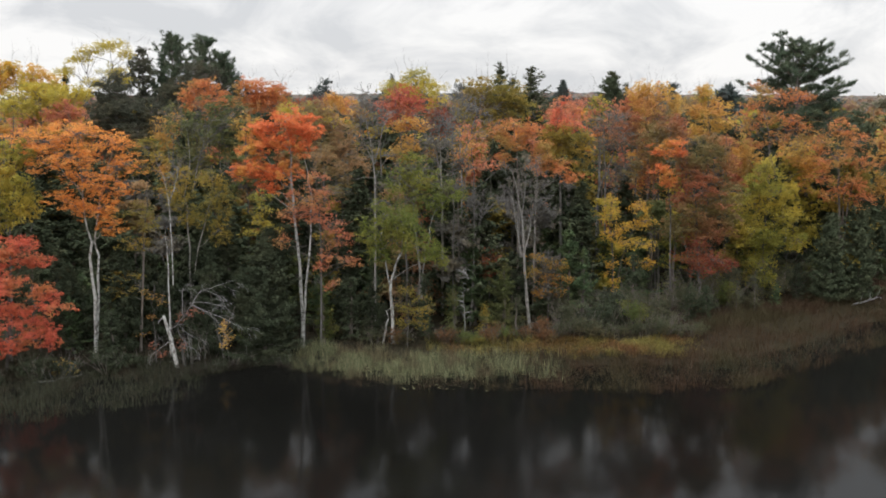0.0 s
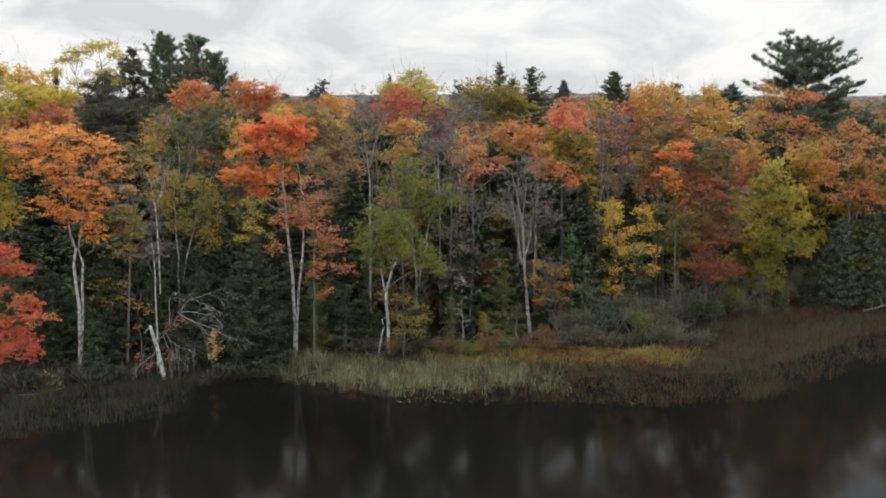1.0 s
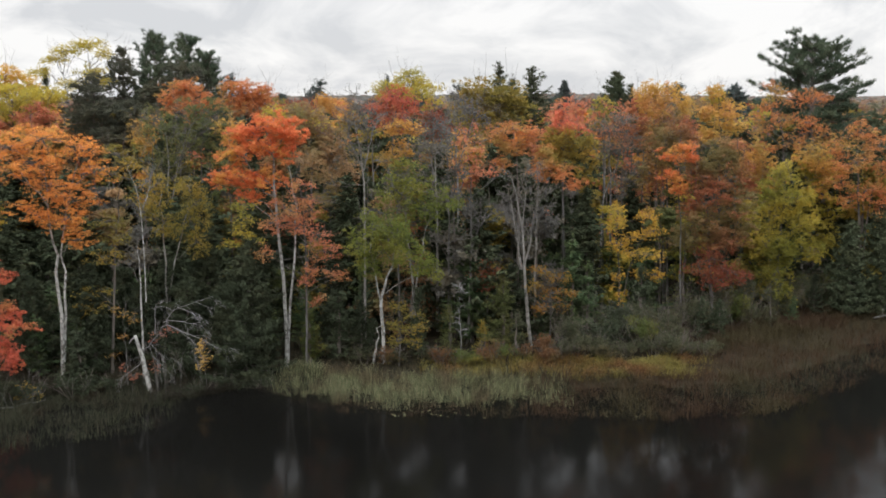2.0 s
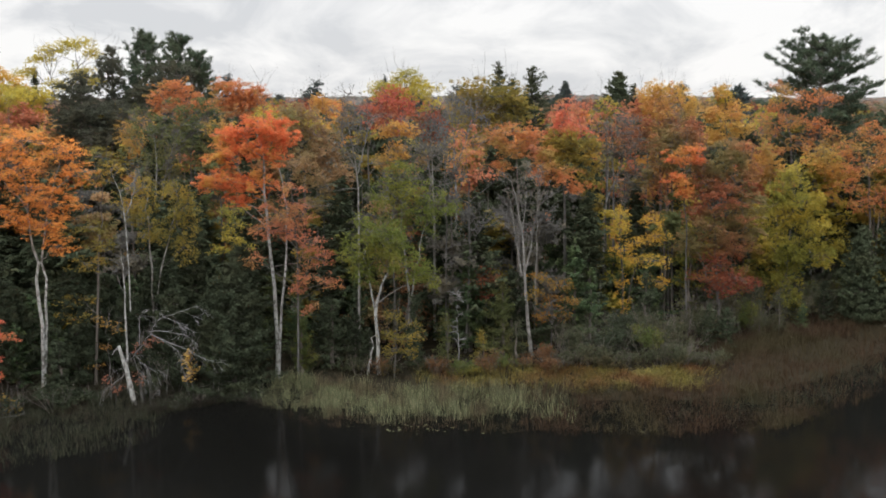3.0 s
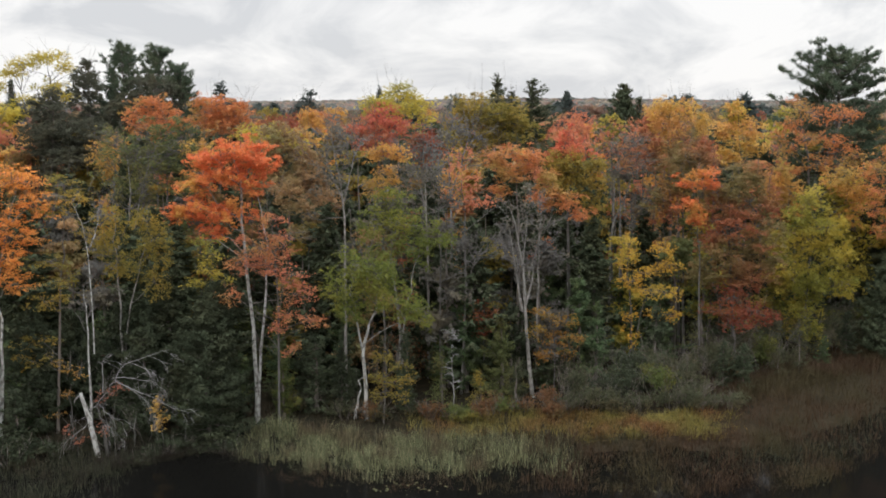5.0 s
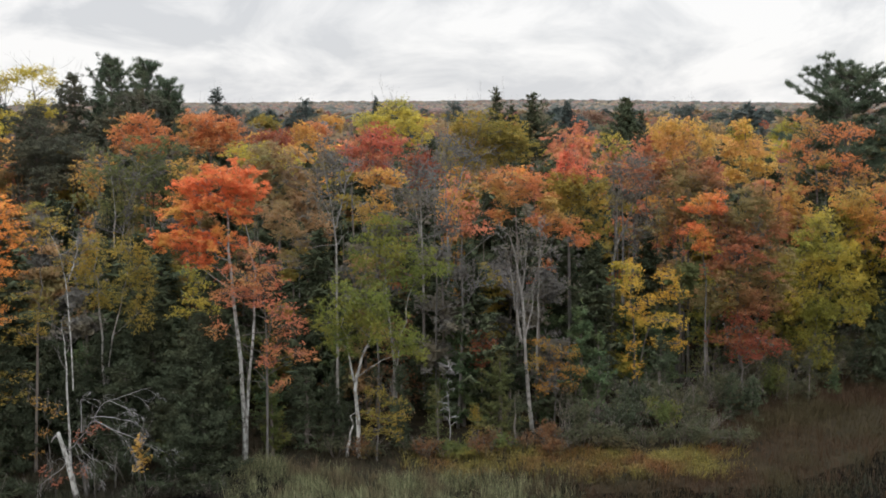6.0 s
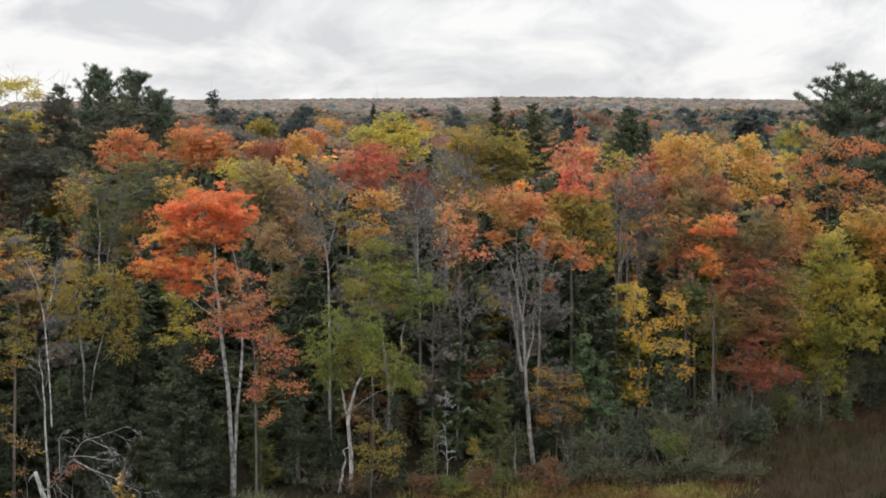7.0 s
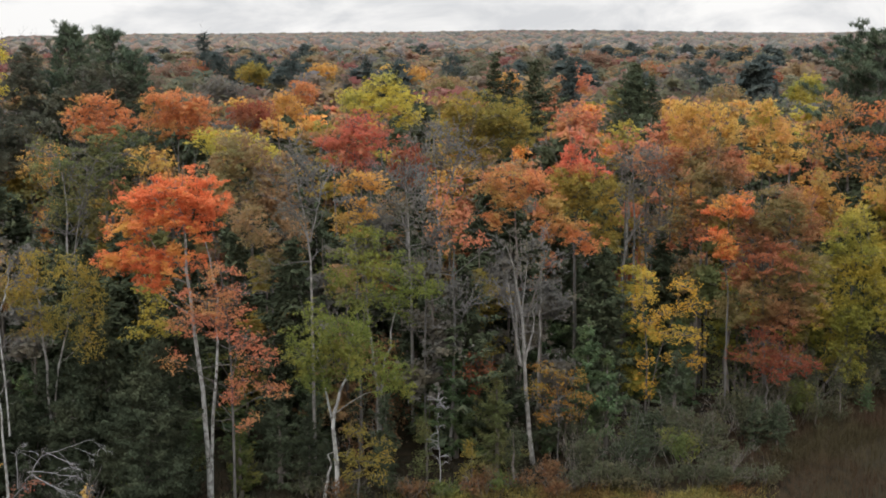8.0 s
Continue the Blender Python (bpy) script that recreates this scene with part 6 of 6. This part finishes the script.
def far_canopy():
    """Tree crowns from 126 m to 720 m, too many to count: one body of foliage with a colour for each crown."""
    rng = np.random.default_rng(9)
    near = [loose_crown(rng, 14.5, 4.0, 7.0, 0.42, 0.17) for _ in range(5)]
    away = [loose_crown(rng, 14.5, 5.0, 8.0, 0.75, 0.12) for _ in range(5)]
    dark = [conifer_mesh(rng, h, 3.0, 7.0, "cedar", 1.0)[0] for h in (13.0, 14.0, 15.0)]
    # leaf colours that already carry the haze of distance
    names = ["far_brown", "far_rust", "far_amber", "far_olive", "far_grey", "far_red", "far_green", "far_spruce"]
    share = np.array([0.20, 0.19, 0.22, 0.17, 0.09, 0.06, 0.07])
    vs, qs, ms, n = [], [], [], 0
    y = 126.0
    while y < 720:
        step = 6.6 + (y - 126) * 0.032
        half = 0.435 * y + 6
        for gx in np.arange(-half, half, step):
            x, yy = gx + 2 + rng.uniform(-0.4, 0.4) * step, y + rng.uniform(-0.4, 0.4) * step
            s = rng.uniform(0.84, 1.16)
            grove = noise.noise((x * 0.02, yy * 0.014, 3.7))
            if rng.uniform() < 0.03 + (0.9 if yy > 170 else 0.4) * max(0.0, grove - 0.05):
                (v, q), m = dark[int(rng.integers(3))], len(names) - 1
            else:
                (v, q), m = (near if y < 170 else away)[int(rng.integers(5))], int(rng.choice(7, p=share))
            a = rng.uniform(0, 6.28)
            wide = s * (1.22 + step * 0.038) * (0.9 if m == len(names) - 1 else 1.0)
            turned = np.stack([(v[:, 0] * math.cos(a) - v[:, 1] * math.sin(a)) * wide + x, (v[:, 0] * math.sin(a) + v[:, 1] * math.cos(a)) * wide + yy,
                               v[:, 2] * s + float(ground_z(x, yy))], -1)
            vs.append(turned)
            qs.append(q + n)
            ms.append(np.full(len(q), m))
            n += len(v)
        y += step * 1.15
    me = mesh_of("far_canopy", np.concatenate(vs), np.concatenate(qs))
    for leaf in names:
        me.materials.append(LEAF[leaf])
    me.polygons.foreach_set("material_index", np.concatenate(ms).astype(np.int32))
    tagged(new("far_canopy", me), "mixed autumn canopy of maples and spruces", "forest", kind="stuff")


def far_woods():
    """Crowns from 700 m out to the ridge: a bumpy low dome each."""
    rng = np.random.default_rng(11)
    pts, y = [], 700.0
    while y < 4300:
        step = 14.5 + (y - 700) * 0.0045
        half = 0.44 * y + 20
        n = int(2 * half / step)
        gx = np.linspace(-half, half, n) + rng.uniform(-0.45, 0.45, n) * step
        pts.append(np.column_stack([gx, y + rng.uniform(-0.5, 0.5, n) * step, np.full(n, step)]))
        y += step * 1.9
    p = np.concatenate(pts)
    z = ground_z(p[:, 0], p[:, 1])
    ring = 6
    n = len(p)
    w = p[:, 2] * rng.uniform(0.42, 0.66, n)
    top = rng.uniform(10.5, 15.5, n) + 2.5 * (rng.uniform(0, 1, n) < 0.12)
    ang = np.arange(ring) * 2 * np.pi / ring
    rows = []
    for frac, hk in ((1.0, 0.35), (0.8, 0.78)):
        rr = w[:, None] * frac * rng.uniform(0.6, 1.25, (n, ring))
        a = ang[None] + rng.uniform(-0.3, 0.3, (n, ring))
        zz = z[:, None] + top[:, None] * hk * rng.uniform(0.8, 1.12, (n, ring))
        rows.append(np.stack([p[:, :1] + rr * np.cos(a), p[:, 1:2] + rr * np.sin(a), zz], -1))
    tip = np.stack([p[:, 0] + rng.normal(size=n) * 0.3 * w, p[:, 1], z + top], -1)[:, None]
    v = np.concatenate([rows[0], rows[1], tip], 1)
    i = np.arange(n)[:, None] * (2 * ring + 1)
    f = []
    for k in range(ring):
        j = (k + 1) % ring
        f += [np.concatenate([i + k, i + j, i + ring + j], 1), np.concatenate([i + k, i + ring + j, i + ring + k], 1),
              np.concatenate([i + ring + k, i + ring + j, i + 2 * ring], 1)]
    ob = new("far_woods", mesh_of("far_woods", v.reshape(-1, 3), np.concatenate(f), True))
    ob.data.materials.append(CANOPY)
    tagged(ob, "mixed autumn woods rolling to the horizon ridge", "forest", kind="stuff")


grow_forest()
far_canopy()
far_woods()


# ---- the shore ----
def blades(rng, x, y, h, w, lean, curl):
    """Grass blades: narrow ribbons of two pieces that bend over."""
    n = len(x)
    z = np.maximum(ground_z(x, y), -0.3)
    a = rng.uniform(0, 6.28, n)
    side = np.stack([np.cos(a), np.sin(a), np.zeros(n)], -1) * w[:, None] * 0.5
    b = rng.uniform(0, 6.28, n)
    d = np.stack([np.cos(b), np.sin(b), np.zeros(n)], -1) * (lean * h * (rng.uniform(0.1, 1.0, n) + 1.4 * (rng.uniform(0, 1, n) > 0.88)))[:, None]
    foot = np.stack([x, y, z], -1)
    mid = foot + d * 0.4 + np.stack([0 * h, 0 * h, h * 0.6], -1)
    tip = foot + d * (1 + curl) + np.stack([0 * h, 0 * h, h * (1 - 0.25 * curl * rng.uniform(0, 1, n))], -1)
    v = np.stack([foot - side, foot + side, mid + side * 0.8, mid - side * 0.8, tip + side * 0.15, tip - side * 0.15], 1)
    i = np.arange(n)[:, None] * 6
    q = np.concatenate([np.concatenate([i, i + 1, i + 2, i + 3], 1), np.concatenate([i + 3, i + 2, i + 4, i + 5], 1)])
    return v.reshape(-1, 3), q


def tuft_noise(x, y, s, seed):
    return np.array([noise.noise((a * s + seed, b * s, seed)) for a, b in zip(x, y)])


def bed(name, label, category, material, n, x0, x1, near, deep, h0, h1, w, lean, curl, seed, thin=0.0, fade0=1.6, fade1=1.6, ragged=2.2):
    """A bed of grass along the shore between two distances from the waterline."""
    rng = np.random.default_rng(seed)
    x = rng.uniform(x0, x1, n)
    d = rng.uniform(near, deep, n)
    t = 0.6 * tuft_noise(x, d * 1.3, 0.4, seed) + 0.6 * tuft_noise(x, d * 1.2, 1.3, seed + 5)
    wave = tuft_noise(x, 0 * x, 0.45, seed + 9) + 0.5 * tuft_noise(x, 0 * x, 1.7, seed + 2)
    edge = np.minimum(np.minimum((x - x0) / fade0, (x1 - x) / fade1), 1.0)
    keep = (t + rng.uniform(-0.35, 0.35, n) > thin - 0.45) & (rng.uniform(0, 1, n) < np.clip(edge, 0.02, 1)) & (d - near > ragged * rng.uniform(0, 1, n) * (0.75 - 1.3 * t) + 1.1 * wave)
    x, d, t = x[keep], d[keep], t[keep]
    y = shore(x) + d
    h = (h0 + (h1 - h0) * rng.uniform(0, 1, len(x)) ** 1.6) * np.clip(0.8 + 0.9 * t, 0.35, 1.5)
    v, q = blades(rng, x, y, h, np.full(len(x), w) * rng.uniform(0.7, 1.3, len(x)), lean, curl)
    ob = new(name, mesh_of(name, v, q))
    ob.data.materials.append(material)
    tagged(ob, label, category, kind="stuff")
    return ob


def shrub(name, label, x, y, w, h, leaf, dens=0.55, seed_twigs=12, group="shore shrubs"):
    """A many-stemmed shrub."""
    SEED[0] += 1
    rng = np.random.default_rng(SEED[0])
    ob = thing(name, x, y, label, "shrub", group)
    lobes = []
    for _ in range(5):
        a, k = rng.uniform(0, 6.28), rng.uniform(0.2, 0.6)
        lobes.append((math.cos(a) * w * k, math.sin(a) * w * k, h * rng.uniform(0.4, 0.8), w * 0.5, w * 0.5, h * 0.28))
    v, q, pads = foliage(rng, lobes, dens, 0.105, 0.36, 0.8)
    got = []
    for _ in range(seed_twigs):
        a = rng.uniform(0, 6.28)
        spread_twigs(rng, (math.cos(a) * 0.2 * w, math.sin(a) * 0.2 * w, -0.1), (math.cos(a) * 0.5, math.sin(a) * 0.5, 1.0), h * rng.uniform(0.6, 1.0), 0.02, 1, 0.35, 0.15, got)
    a, b, ra, rb = (np.array(o) for o in zip(*got))
    part("twigwork", mesh_of("twigwork", *sticks(a, b, np.maximum(ra, 0.008), np.maximum(rb, 0.005))), BARK["dark"], ob, kind="stuff")
    part("foliage", mesh_of("foliage", v, q), LEAF[leaf], ob)
    return ob


def dead_birch():
    """The broken white birch that leans at the water, with its bleached fallen top."""
    rng = np.random.default_rng(5)
    x, y = -17.95, 61.5
    ob = thing("dead_birch", x, y, "broken dead birch with bleached spreading branches at the waterline", "tree")
    line = stem_line(rng, [(0, 0, -0.2), (-0.25, 0, 1.1), (-0.43, 0, 2.1), (-0.67, 0, 3.0), (-0.84, 0, 3.6)], 11, 0.03)
    stock = part("trunk", mesh_of("trunk", *tube(line, np.linspace(0.155, 0.09, 11), 9), True), BARK["birch"], ob)
    stub = np.array([(-0.8, 0, 3.45), (-0.98, 0, 3.4), (-1.13, 0.03, 3.25), (-1.24, 0.05, 3.05)])
    part("broken_stub", mesh_of("broken_stub", *tube(stub, [0.07, 0.06, 0.05, 0.02], 6), True), BARK["dead"], stock)
    line2 = stem_line(rng, [(0.35, 0.3, -0.2), (0.25, 0.3, 0.7), (0.2, 0.2, 1.4)], 6, 0.021)
    part("trunk", mesh_of("trunk", *tube(line2, np.linspace(0.1, 0.08, 6), 7), True), BARK["grey"], ob)
    got = []
    # the fallen top: one rising limb that breaks into drooping arcs, with low side limbs
    for knots, r, twigs in ((((-0.55, 0, 2.7), (-0.26, -0.2, 2.75), (0.23, -0.3, 3.1), (0.56, -0.4, 3.7), (1.3, -0.5, 4.4)), 0.036, 0.35),
                            (((0.48, -0.4, 3.7), (0.5, -0.4, 4.75), (0.52, -0.4, 5.4), (0.75, -0.4, 5.45), (0.95, -0.4, 5.2)), 0.024, 0.45),
                            (((1.2, -0.5, 4.4), (1.55, -0.5, 5.3), (2.45, -0.6, 5.5), (3.1, -0.6, 5.8), (4.1, -0.6, 6.05)), 0.02, 0.7),
                            (((1.9, -0.5, 5.4), (2.5, -0.7, 5.25), (2.95, -0.7, 5.0), (3.35, -0.7, 4.7)), 0.015, 0.5),
                            (((1.0, -0.5, 4.5), (1.8, -0.8, 4.7), (2.77, -0.8, 4.5), (3.43, -0.8, 4.35)), 0.018, 0.6),
                            (((1.2, -0.5, 4.4), (2.1, -0.9, 4.1), (2.9, -0.9, 3.8), (3.7, -0.9, 3.5), (4.55, -0.9, 2.85)), 0.022, 0.8),
                            (((1.2, -0.5, 4.4), (1.95, -0.6, 4.0), (2.7, -0.6, 3.5), (3.0, -0.6, 2.9)), 0.016, 0.7),
                            (((0.23, -0.3, 3.1), (0.55, -0.4, 2.7), (1.0, -0.5, 2.4), (1.5, -0.5, 2.1)), 0.018, 0.6),
                            (((0.1, -0.3, 2.95), (0.35, -0.4, 2.3), (0.7, -0.4, 1.9), (1.1, -0.4, 1.5)), 0.016, 0.6),
                            (((-0.45, 0, 2.15), (-0.75, -0.2, 1.65), (-1.4, -0.3, 1.3), (-1.75, -0.3, 0.9)), 0.022, 0.5)):
        line = stem_line(rng, list(knots), 11, 0.07)
        part("limb", mesh_of("limb", *tube(line, np.linspace(r * 1.1, 0.007, 11), 6), True), BARK["dead"], stock, "bleached bare limb")
        for k in range(3, 11, 2):
            ahead = unit(line[min(k + 1, 10)] - line[k - 1])
            spread_twigs(rng, line[k], ahead + rng.normal(size=3) * 0.45, twigs, 0.009, 2, 0.45, -0.3, got)
    a, b, ra, rb = (np.array(o) for o in zip(*got))
    part("twigwork", mesh_of("twigwork", *sticks(a, b, np.maximum(ra, 0.0062), np.maximum(rb, 0.004))), BARK["dead"], ob, "bleached fine twigs", "stuff")
    return ob


def dead_sapling(x, y, h, r, lean):
    """A short dead grey sapling that leans over the bank."""
    SEED[0] += 1
    rng = np.random.default_rng(SEED[0])
    ob = thing("dead_sapling", x, y, "short leaning grey dead sapling on the bank", "dead tree", "dead saplings")
    line = stem_line(rng, [(0, 0, -0.2), (lean * 0.4, 0, h * 0.5), (lean, 0, h)], 7, 0.03)
    part("trunk", mesh_of("trunk", *tube(line, np.linspace(r, r * 0.5, 7), 7), True), BARK["grey"], ob)
    got = []
    for k in range(3, 7):
        spread_twigs(rng, line[k], rng.normal(size=3) + [0, 0, 0.3], 0.5, 0.012, 1, 0.4, 0.0, got)
    a, b, ra, rb = (np.array(o) for o in zip(*got))
    part("twigwork", mesh_of("twigwork", *sticks(a, b, ra, rb)), BARK["grey"], ob, kind="stuff")


def fallen_log(label, x, y, length, r, turn, rise, bark="dead"):
    SEED[0] += 1
    rng = np.random.default_rng(SEED[0])
    ob = thing("fallen_log", x, y, label, "log", "fallen logs")
    ob.rotation_euler = (0, 0, radians(turn))
    line = wiggle(rng, (-length / 2, 0, r * 0.3), (length / 2, 0, r * 0.3 + rise), 8, 0.04)
    part("stem", mesh_of("stem", *tube(line, np.linspace(r, r * 0.5, 8), 8), True), BARK[bark], ob)
    got = []
    for k in range(2, 8):
        spread_twigs(rng, line[k], rng.normal(size=3) + [0.6, 0, 0.8], 0.7, 0.02, 1, 0.4, 0.1, got)
    a, b, ra, rb = (np.array(o) for o in zip(*got))
    part("twigwork", mesh_of("twigwork", *sticks(a, b, ra, rb)), BARK[bark], ob, kind="stuff")


def lily_pads():
    rng = np.random.default_rng(31)
    v = [(0, 0, 0)]
    for i in range(11):
        a = 0.25 + i * (6.283 - 0.5) / 10
        v.append((math.cos(a), math.sin(a), 0.03 * math.sin(3 * a)))
    v += [(p[0] * 0.98, p[1] * 0.98, p[2] - 0.03) for p in v]
    me = bpy.data.meshes.new("lily_pad")
    me.from_pydata(v, [], [(0, i, i + 1) for i in range(1, 11)] + [(12, i + 13, i + 12) for i in range(1, 11)] + [(i, i + 12, i + 13, i + 1) for i in range(1, 11)])
    me.materials.append(PAD)
    for i in range(44):
        x = rng.normal(-1.8, 1.6) if i < 34 else rng.uniform(2, 19)
        y = float(shore(x)) - abs(rng.normal(1.9, 0.55)) - 0.2
        ob = new("lily_pad", me)
        s = rng.uniform(0.03, 0.085)
        ob.matrix_world = Matrix.LocRotScale((x, y, 0.012), Euler((0, 0, rng.uniform(0, 6.28))), (s, s, s))
        tagged(ob, "small yellowing lily leaf floating off the reeds", "water lily", "lily pads")


bed("reed_bed", "green-and-straw cattail reeds standing in the shallows", "reeds", REED_GREEN, 50000, -11.4, 7.5, -1.6, 4.6, 0.3, 1.3, 0.017, 0.25, 0.5, 3, 0.24, 1.6, 7.5, 4.2)
bed("reed_fringe", "low dark brown sedge fringe in front of the reeds", "sedge", SEDGE_BROWN, 13000, -10.0, 14.0, -3.2, 0.6, 0.12, 0.5, 0.018, 0.7, 0.9, 14, 0.12, 3.0, 4.0, 1.8)
bed("reed_bed", "thin dark grey-green reeds in the shallow cove", "reeds", REED_GREY, 16500, -29.5, -14.6, -7.4, 2.4, 0.4, 1.15, 0.02, 0.25, 0.6, 4, 0.12, 1.0, 3.0, 4.0)
bed("sedge_meadow", "brown sedge and leatherleaf standing in the shallows", "sedge", SEDGE_BROWN, 17000, -1.0, 22.0, -3.2, 5.2, 0.35, 1.05, 0.024, 0.4, 0.8, 6, -0.05, 8.0, 5.0, 2.8)
bed("sedge_meadow", "brown sedge and leatherleaf along the water", "sedge", SEDGE_BROWN, 22500, 13.0, 44.0, -3.2, 10.5, 0.35, 1.15, 0.024, 0.4, 0.8, 16, -0.05, 5.0, 2.0, 2.8)
bed("sedge_meadow", "reddish brown sedge behind the water meadow", "sedge", SEDGE_BROWN, 12500, 15.5, 42.0, 8.0, 14.6, 0.6, 1.3, 0.026, 0.45, 0.8, 12, -0.1, 2.0, 2.0)
bed("sedge_mat", "golden-green sedge mat behind the reeds", "sedge", SEDGE_GOLD, 17000, -2.5, 17.0, 4.6, 8.4, 0.3, 0.65, 0.036, 0.8, 1.0, 8, 0.0, 4.0, 4.0)
bed("reed_bed", "sparse grey-green reeds at the meadow edge", "reeds", REED_GREY, 3500, 11.0, 30.0, -1.6, 3.2, 0.5, 1.2, 0.02, 0.35, 0.8, 18, 0.15, 3.0, 4.0, 2.0)
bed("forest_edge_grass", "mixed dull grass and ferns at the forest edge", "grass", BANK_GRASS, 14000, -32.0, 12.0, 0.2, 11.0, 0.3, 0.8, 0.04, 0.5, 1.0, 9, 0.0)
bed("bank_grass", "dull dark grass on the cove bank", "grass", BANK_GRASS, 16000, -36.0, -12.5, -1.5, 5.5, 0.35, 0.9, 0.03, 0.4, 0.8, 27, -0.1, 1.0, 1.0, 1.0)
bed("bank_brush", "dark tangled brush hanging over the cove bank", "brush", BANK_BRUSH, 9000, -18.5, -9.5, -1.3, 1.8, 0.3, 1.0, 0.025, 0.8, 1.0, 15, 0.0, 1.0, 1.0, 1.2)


def plant_shrubs():
    rng = np.random.default_rng(17)
    for gx in np.arange(7.0, 40.0, 1.9):
        for row in range(2):
            x = gx + rng.uniform(-0.7, 0.7)
            y = float(shore(x)) + (10.3 if x < 16.5 else 13.6) + row * 2.4 + rng.uniform(-0.6, 0.6)
            h = rng.uniform(1.6, 3.0) if row == 0 else rng.uniform(2.2, 3.8)
            shrub("alder_shrub", "grey-green alder shrub at the forest edge", x, y, rng.uniform(1.3, 1.9), h, ("alder", "sapling", "cedar")[int(rng.choice(3, p=[0.62, 0.2, 0.18]))], 0.5, 12)
    for gx in np.arange(6.0, 17.0, 1.3):
        x = gx + rng.uniform(-0.5, 0.5)
        shrub("alder_shrub", "low grey-green alder shrub at the forest edge", x, float(shore(x)) + 8.9 + rng.uniform(-0.5, 0.5), rng.uniform(0.9, 1.4), rng.uniform(0.9, 1.6), "alder" if rng.uniform() < 0.8 else "fern")
    for gx in np.arange(-12.0, 8.0, 1.2):
        x = gx + rng.uniform(-0.6, 0.6)
        y = float(shore(x)) + 7.6 + rng.uniform(-0.4, 0.8)
        leaf, label = ((("sapling"), "dull green shrub behind the reeds"), ("alder", "grey alder shrub behind the reeds"), ("fern", "rusty bracken clump behind the reeds"))[int(rng.choice(3, p=[0.25, 0.2, 0.55]))]
        shrub("shrub", label, x, y, rng.uniform(0.8, 1.2), rng.uniform(0.7, 1.3), leaf)
    for gx in np.arange(-15.8, -10.6, 0.9):
        x = gx + rng.uniform(-0.3, 0.3)
        shrub("shrub", "dark evergreen shrub overhanging the water", x, float(shore(x)) + rng.uniform(-0.3, 0.6), rng.uniform(0.7, 1.0), rng.uniform(0.6, 1.1), "cedar")
    for gx in np.arange(-32.0, -12.0, 2.0):
        x = gx + rng.uniform(-0.6, 0.6)
        y = float(shore(x)) + 3.0 + rng.uniform(-0.4, 1.2)
        leaf, label = ((("sapling"), "dull green shrub on the bank"), ("cedar", "dark evergreen shrub on the bank"))[int(rng.choice(2, p=[0.4, 0.6]))]
        shrub("shrub", label, x, y, rng.uniform(0.8, 1.3), rng.uniform(0.9, 1.9), leaf)


def understory():
    """Young firs and hemlocks in the shade behind the first trunks."""
    rng = np.random.default_rng(23)
    protos = [conifer_proto(120 + i, 6.0, 1.9, "spruce", 0.19) for i in range(4)]
    leafy = [crown_proto(130 + i, 6.0, 1.8, 0.6, 0.13, 0.6) for i in range(4)]
    for gx in np.arange(-34.0, 44.0, 2.1):
        for row in range(3):
            x = gx + rng.uniform(-0.7, 0.7)
            y = float(shore(x)) + (8.6, 12.0, 19.6)[row] + rng.uniform(-0.7, 0.7)
            if (row == 0 and x > 6) or (row == 2 and x < 5):
                continue
            s = rng.uniform(0.55, 1.05) * (0.62, 1.1, 1.3)[row] * (0.5 if x > 6 and row == 1 else 1.0)
            if rng.uniform() < (0.55, 0.55, 0.85)[row]:
                leaf = ("spruce", "fir", "cedar")[int(rng.choice(3, p=[0.25, 0.55, 0.2]))]
                put_proto(protos[int(rng.integers(4))], "fir_tree", "young shade-grown fir in the understory", x, y, (s * rng.uniform(0.9, 1.2), s), rng.uniform(0, 6.28), leaf, "dark", "understory firs")
            else:
                leaf = ("sapling", "dullgreen", "olive", "alder", "fern")[int(rng.choice(5, p=[0.3, 0.2, 0.15, 0.2, 0.15]))]
                put_proto(leafy[int(rng.integers(4))], "sapling_tree", "young leafy sapling in the understory", x, y, (s * rng.uniform(0.9, 1.3), s), rng.uniform(0, 6.28), leaf, "dark", "understory saplings")


understory()
plant_shrubs()
dead_birch()
for spot in ((-17.4, 62.9, 2.0, 0.08, -0.3), (-16.7, 63.2, 1.7, 0.06, 0.15), (-15.4, 63.6, 2.2, 0.08, -0.5), (-14.2, 63.9, 1.6, 0.06, 0.2)):
    dead_sapling(*spot)
fallen_log("weathered grey log lying on the bank", -24.6, 58.2, 3.0, 0.07, 20, 0.4, "grey")
fallen_log("pale fallen stem at the meadow edge", 32.5, 81.0, 2.6, 0.09, -60, 1.2)
lily_pads()
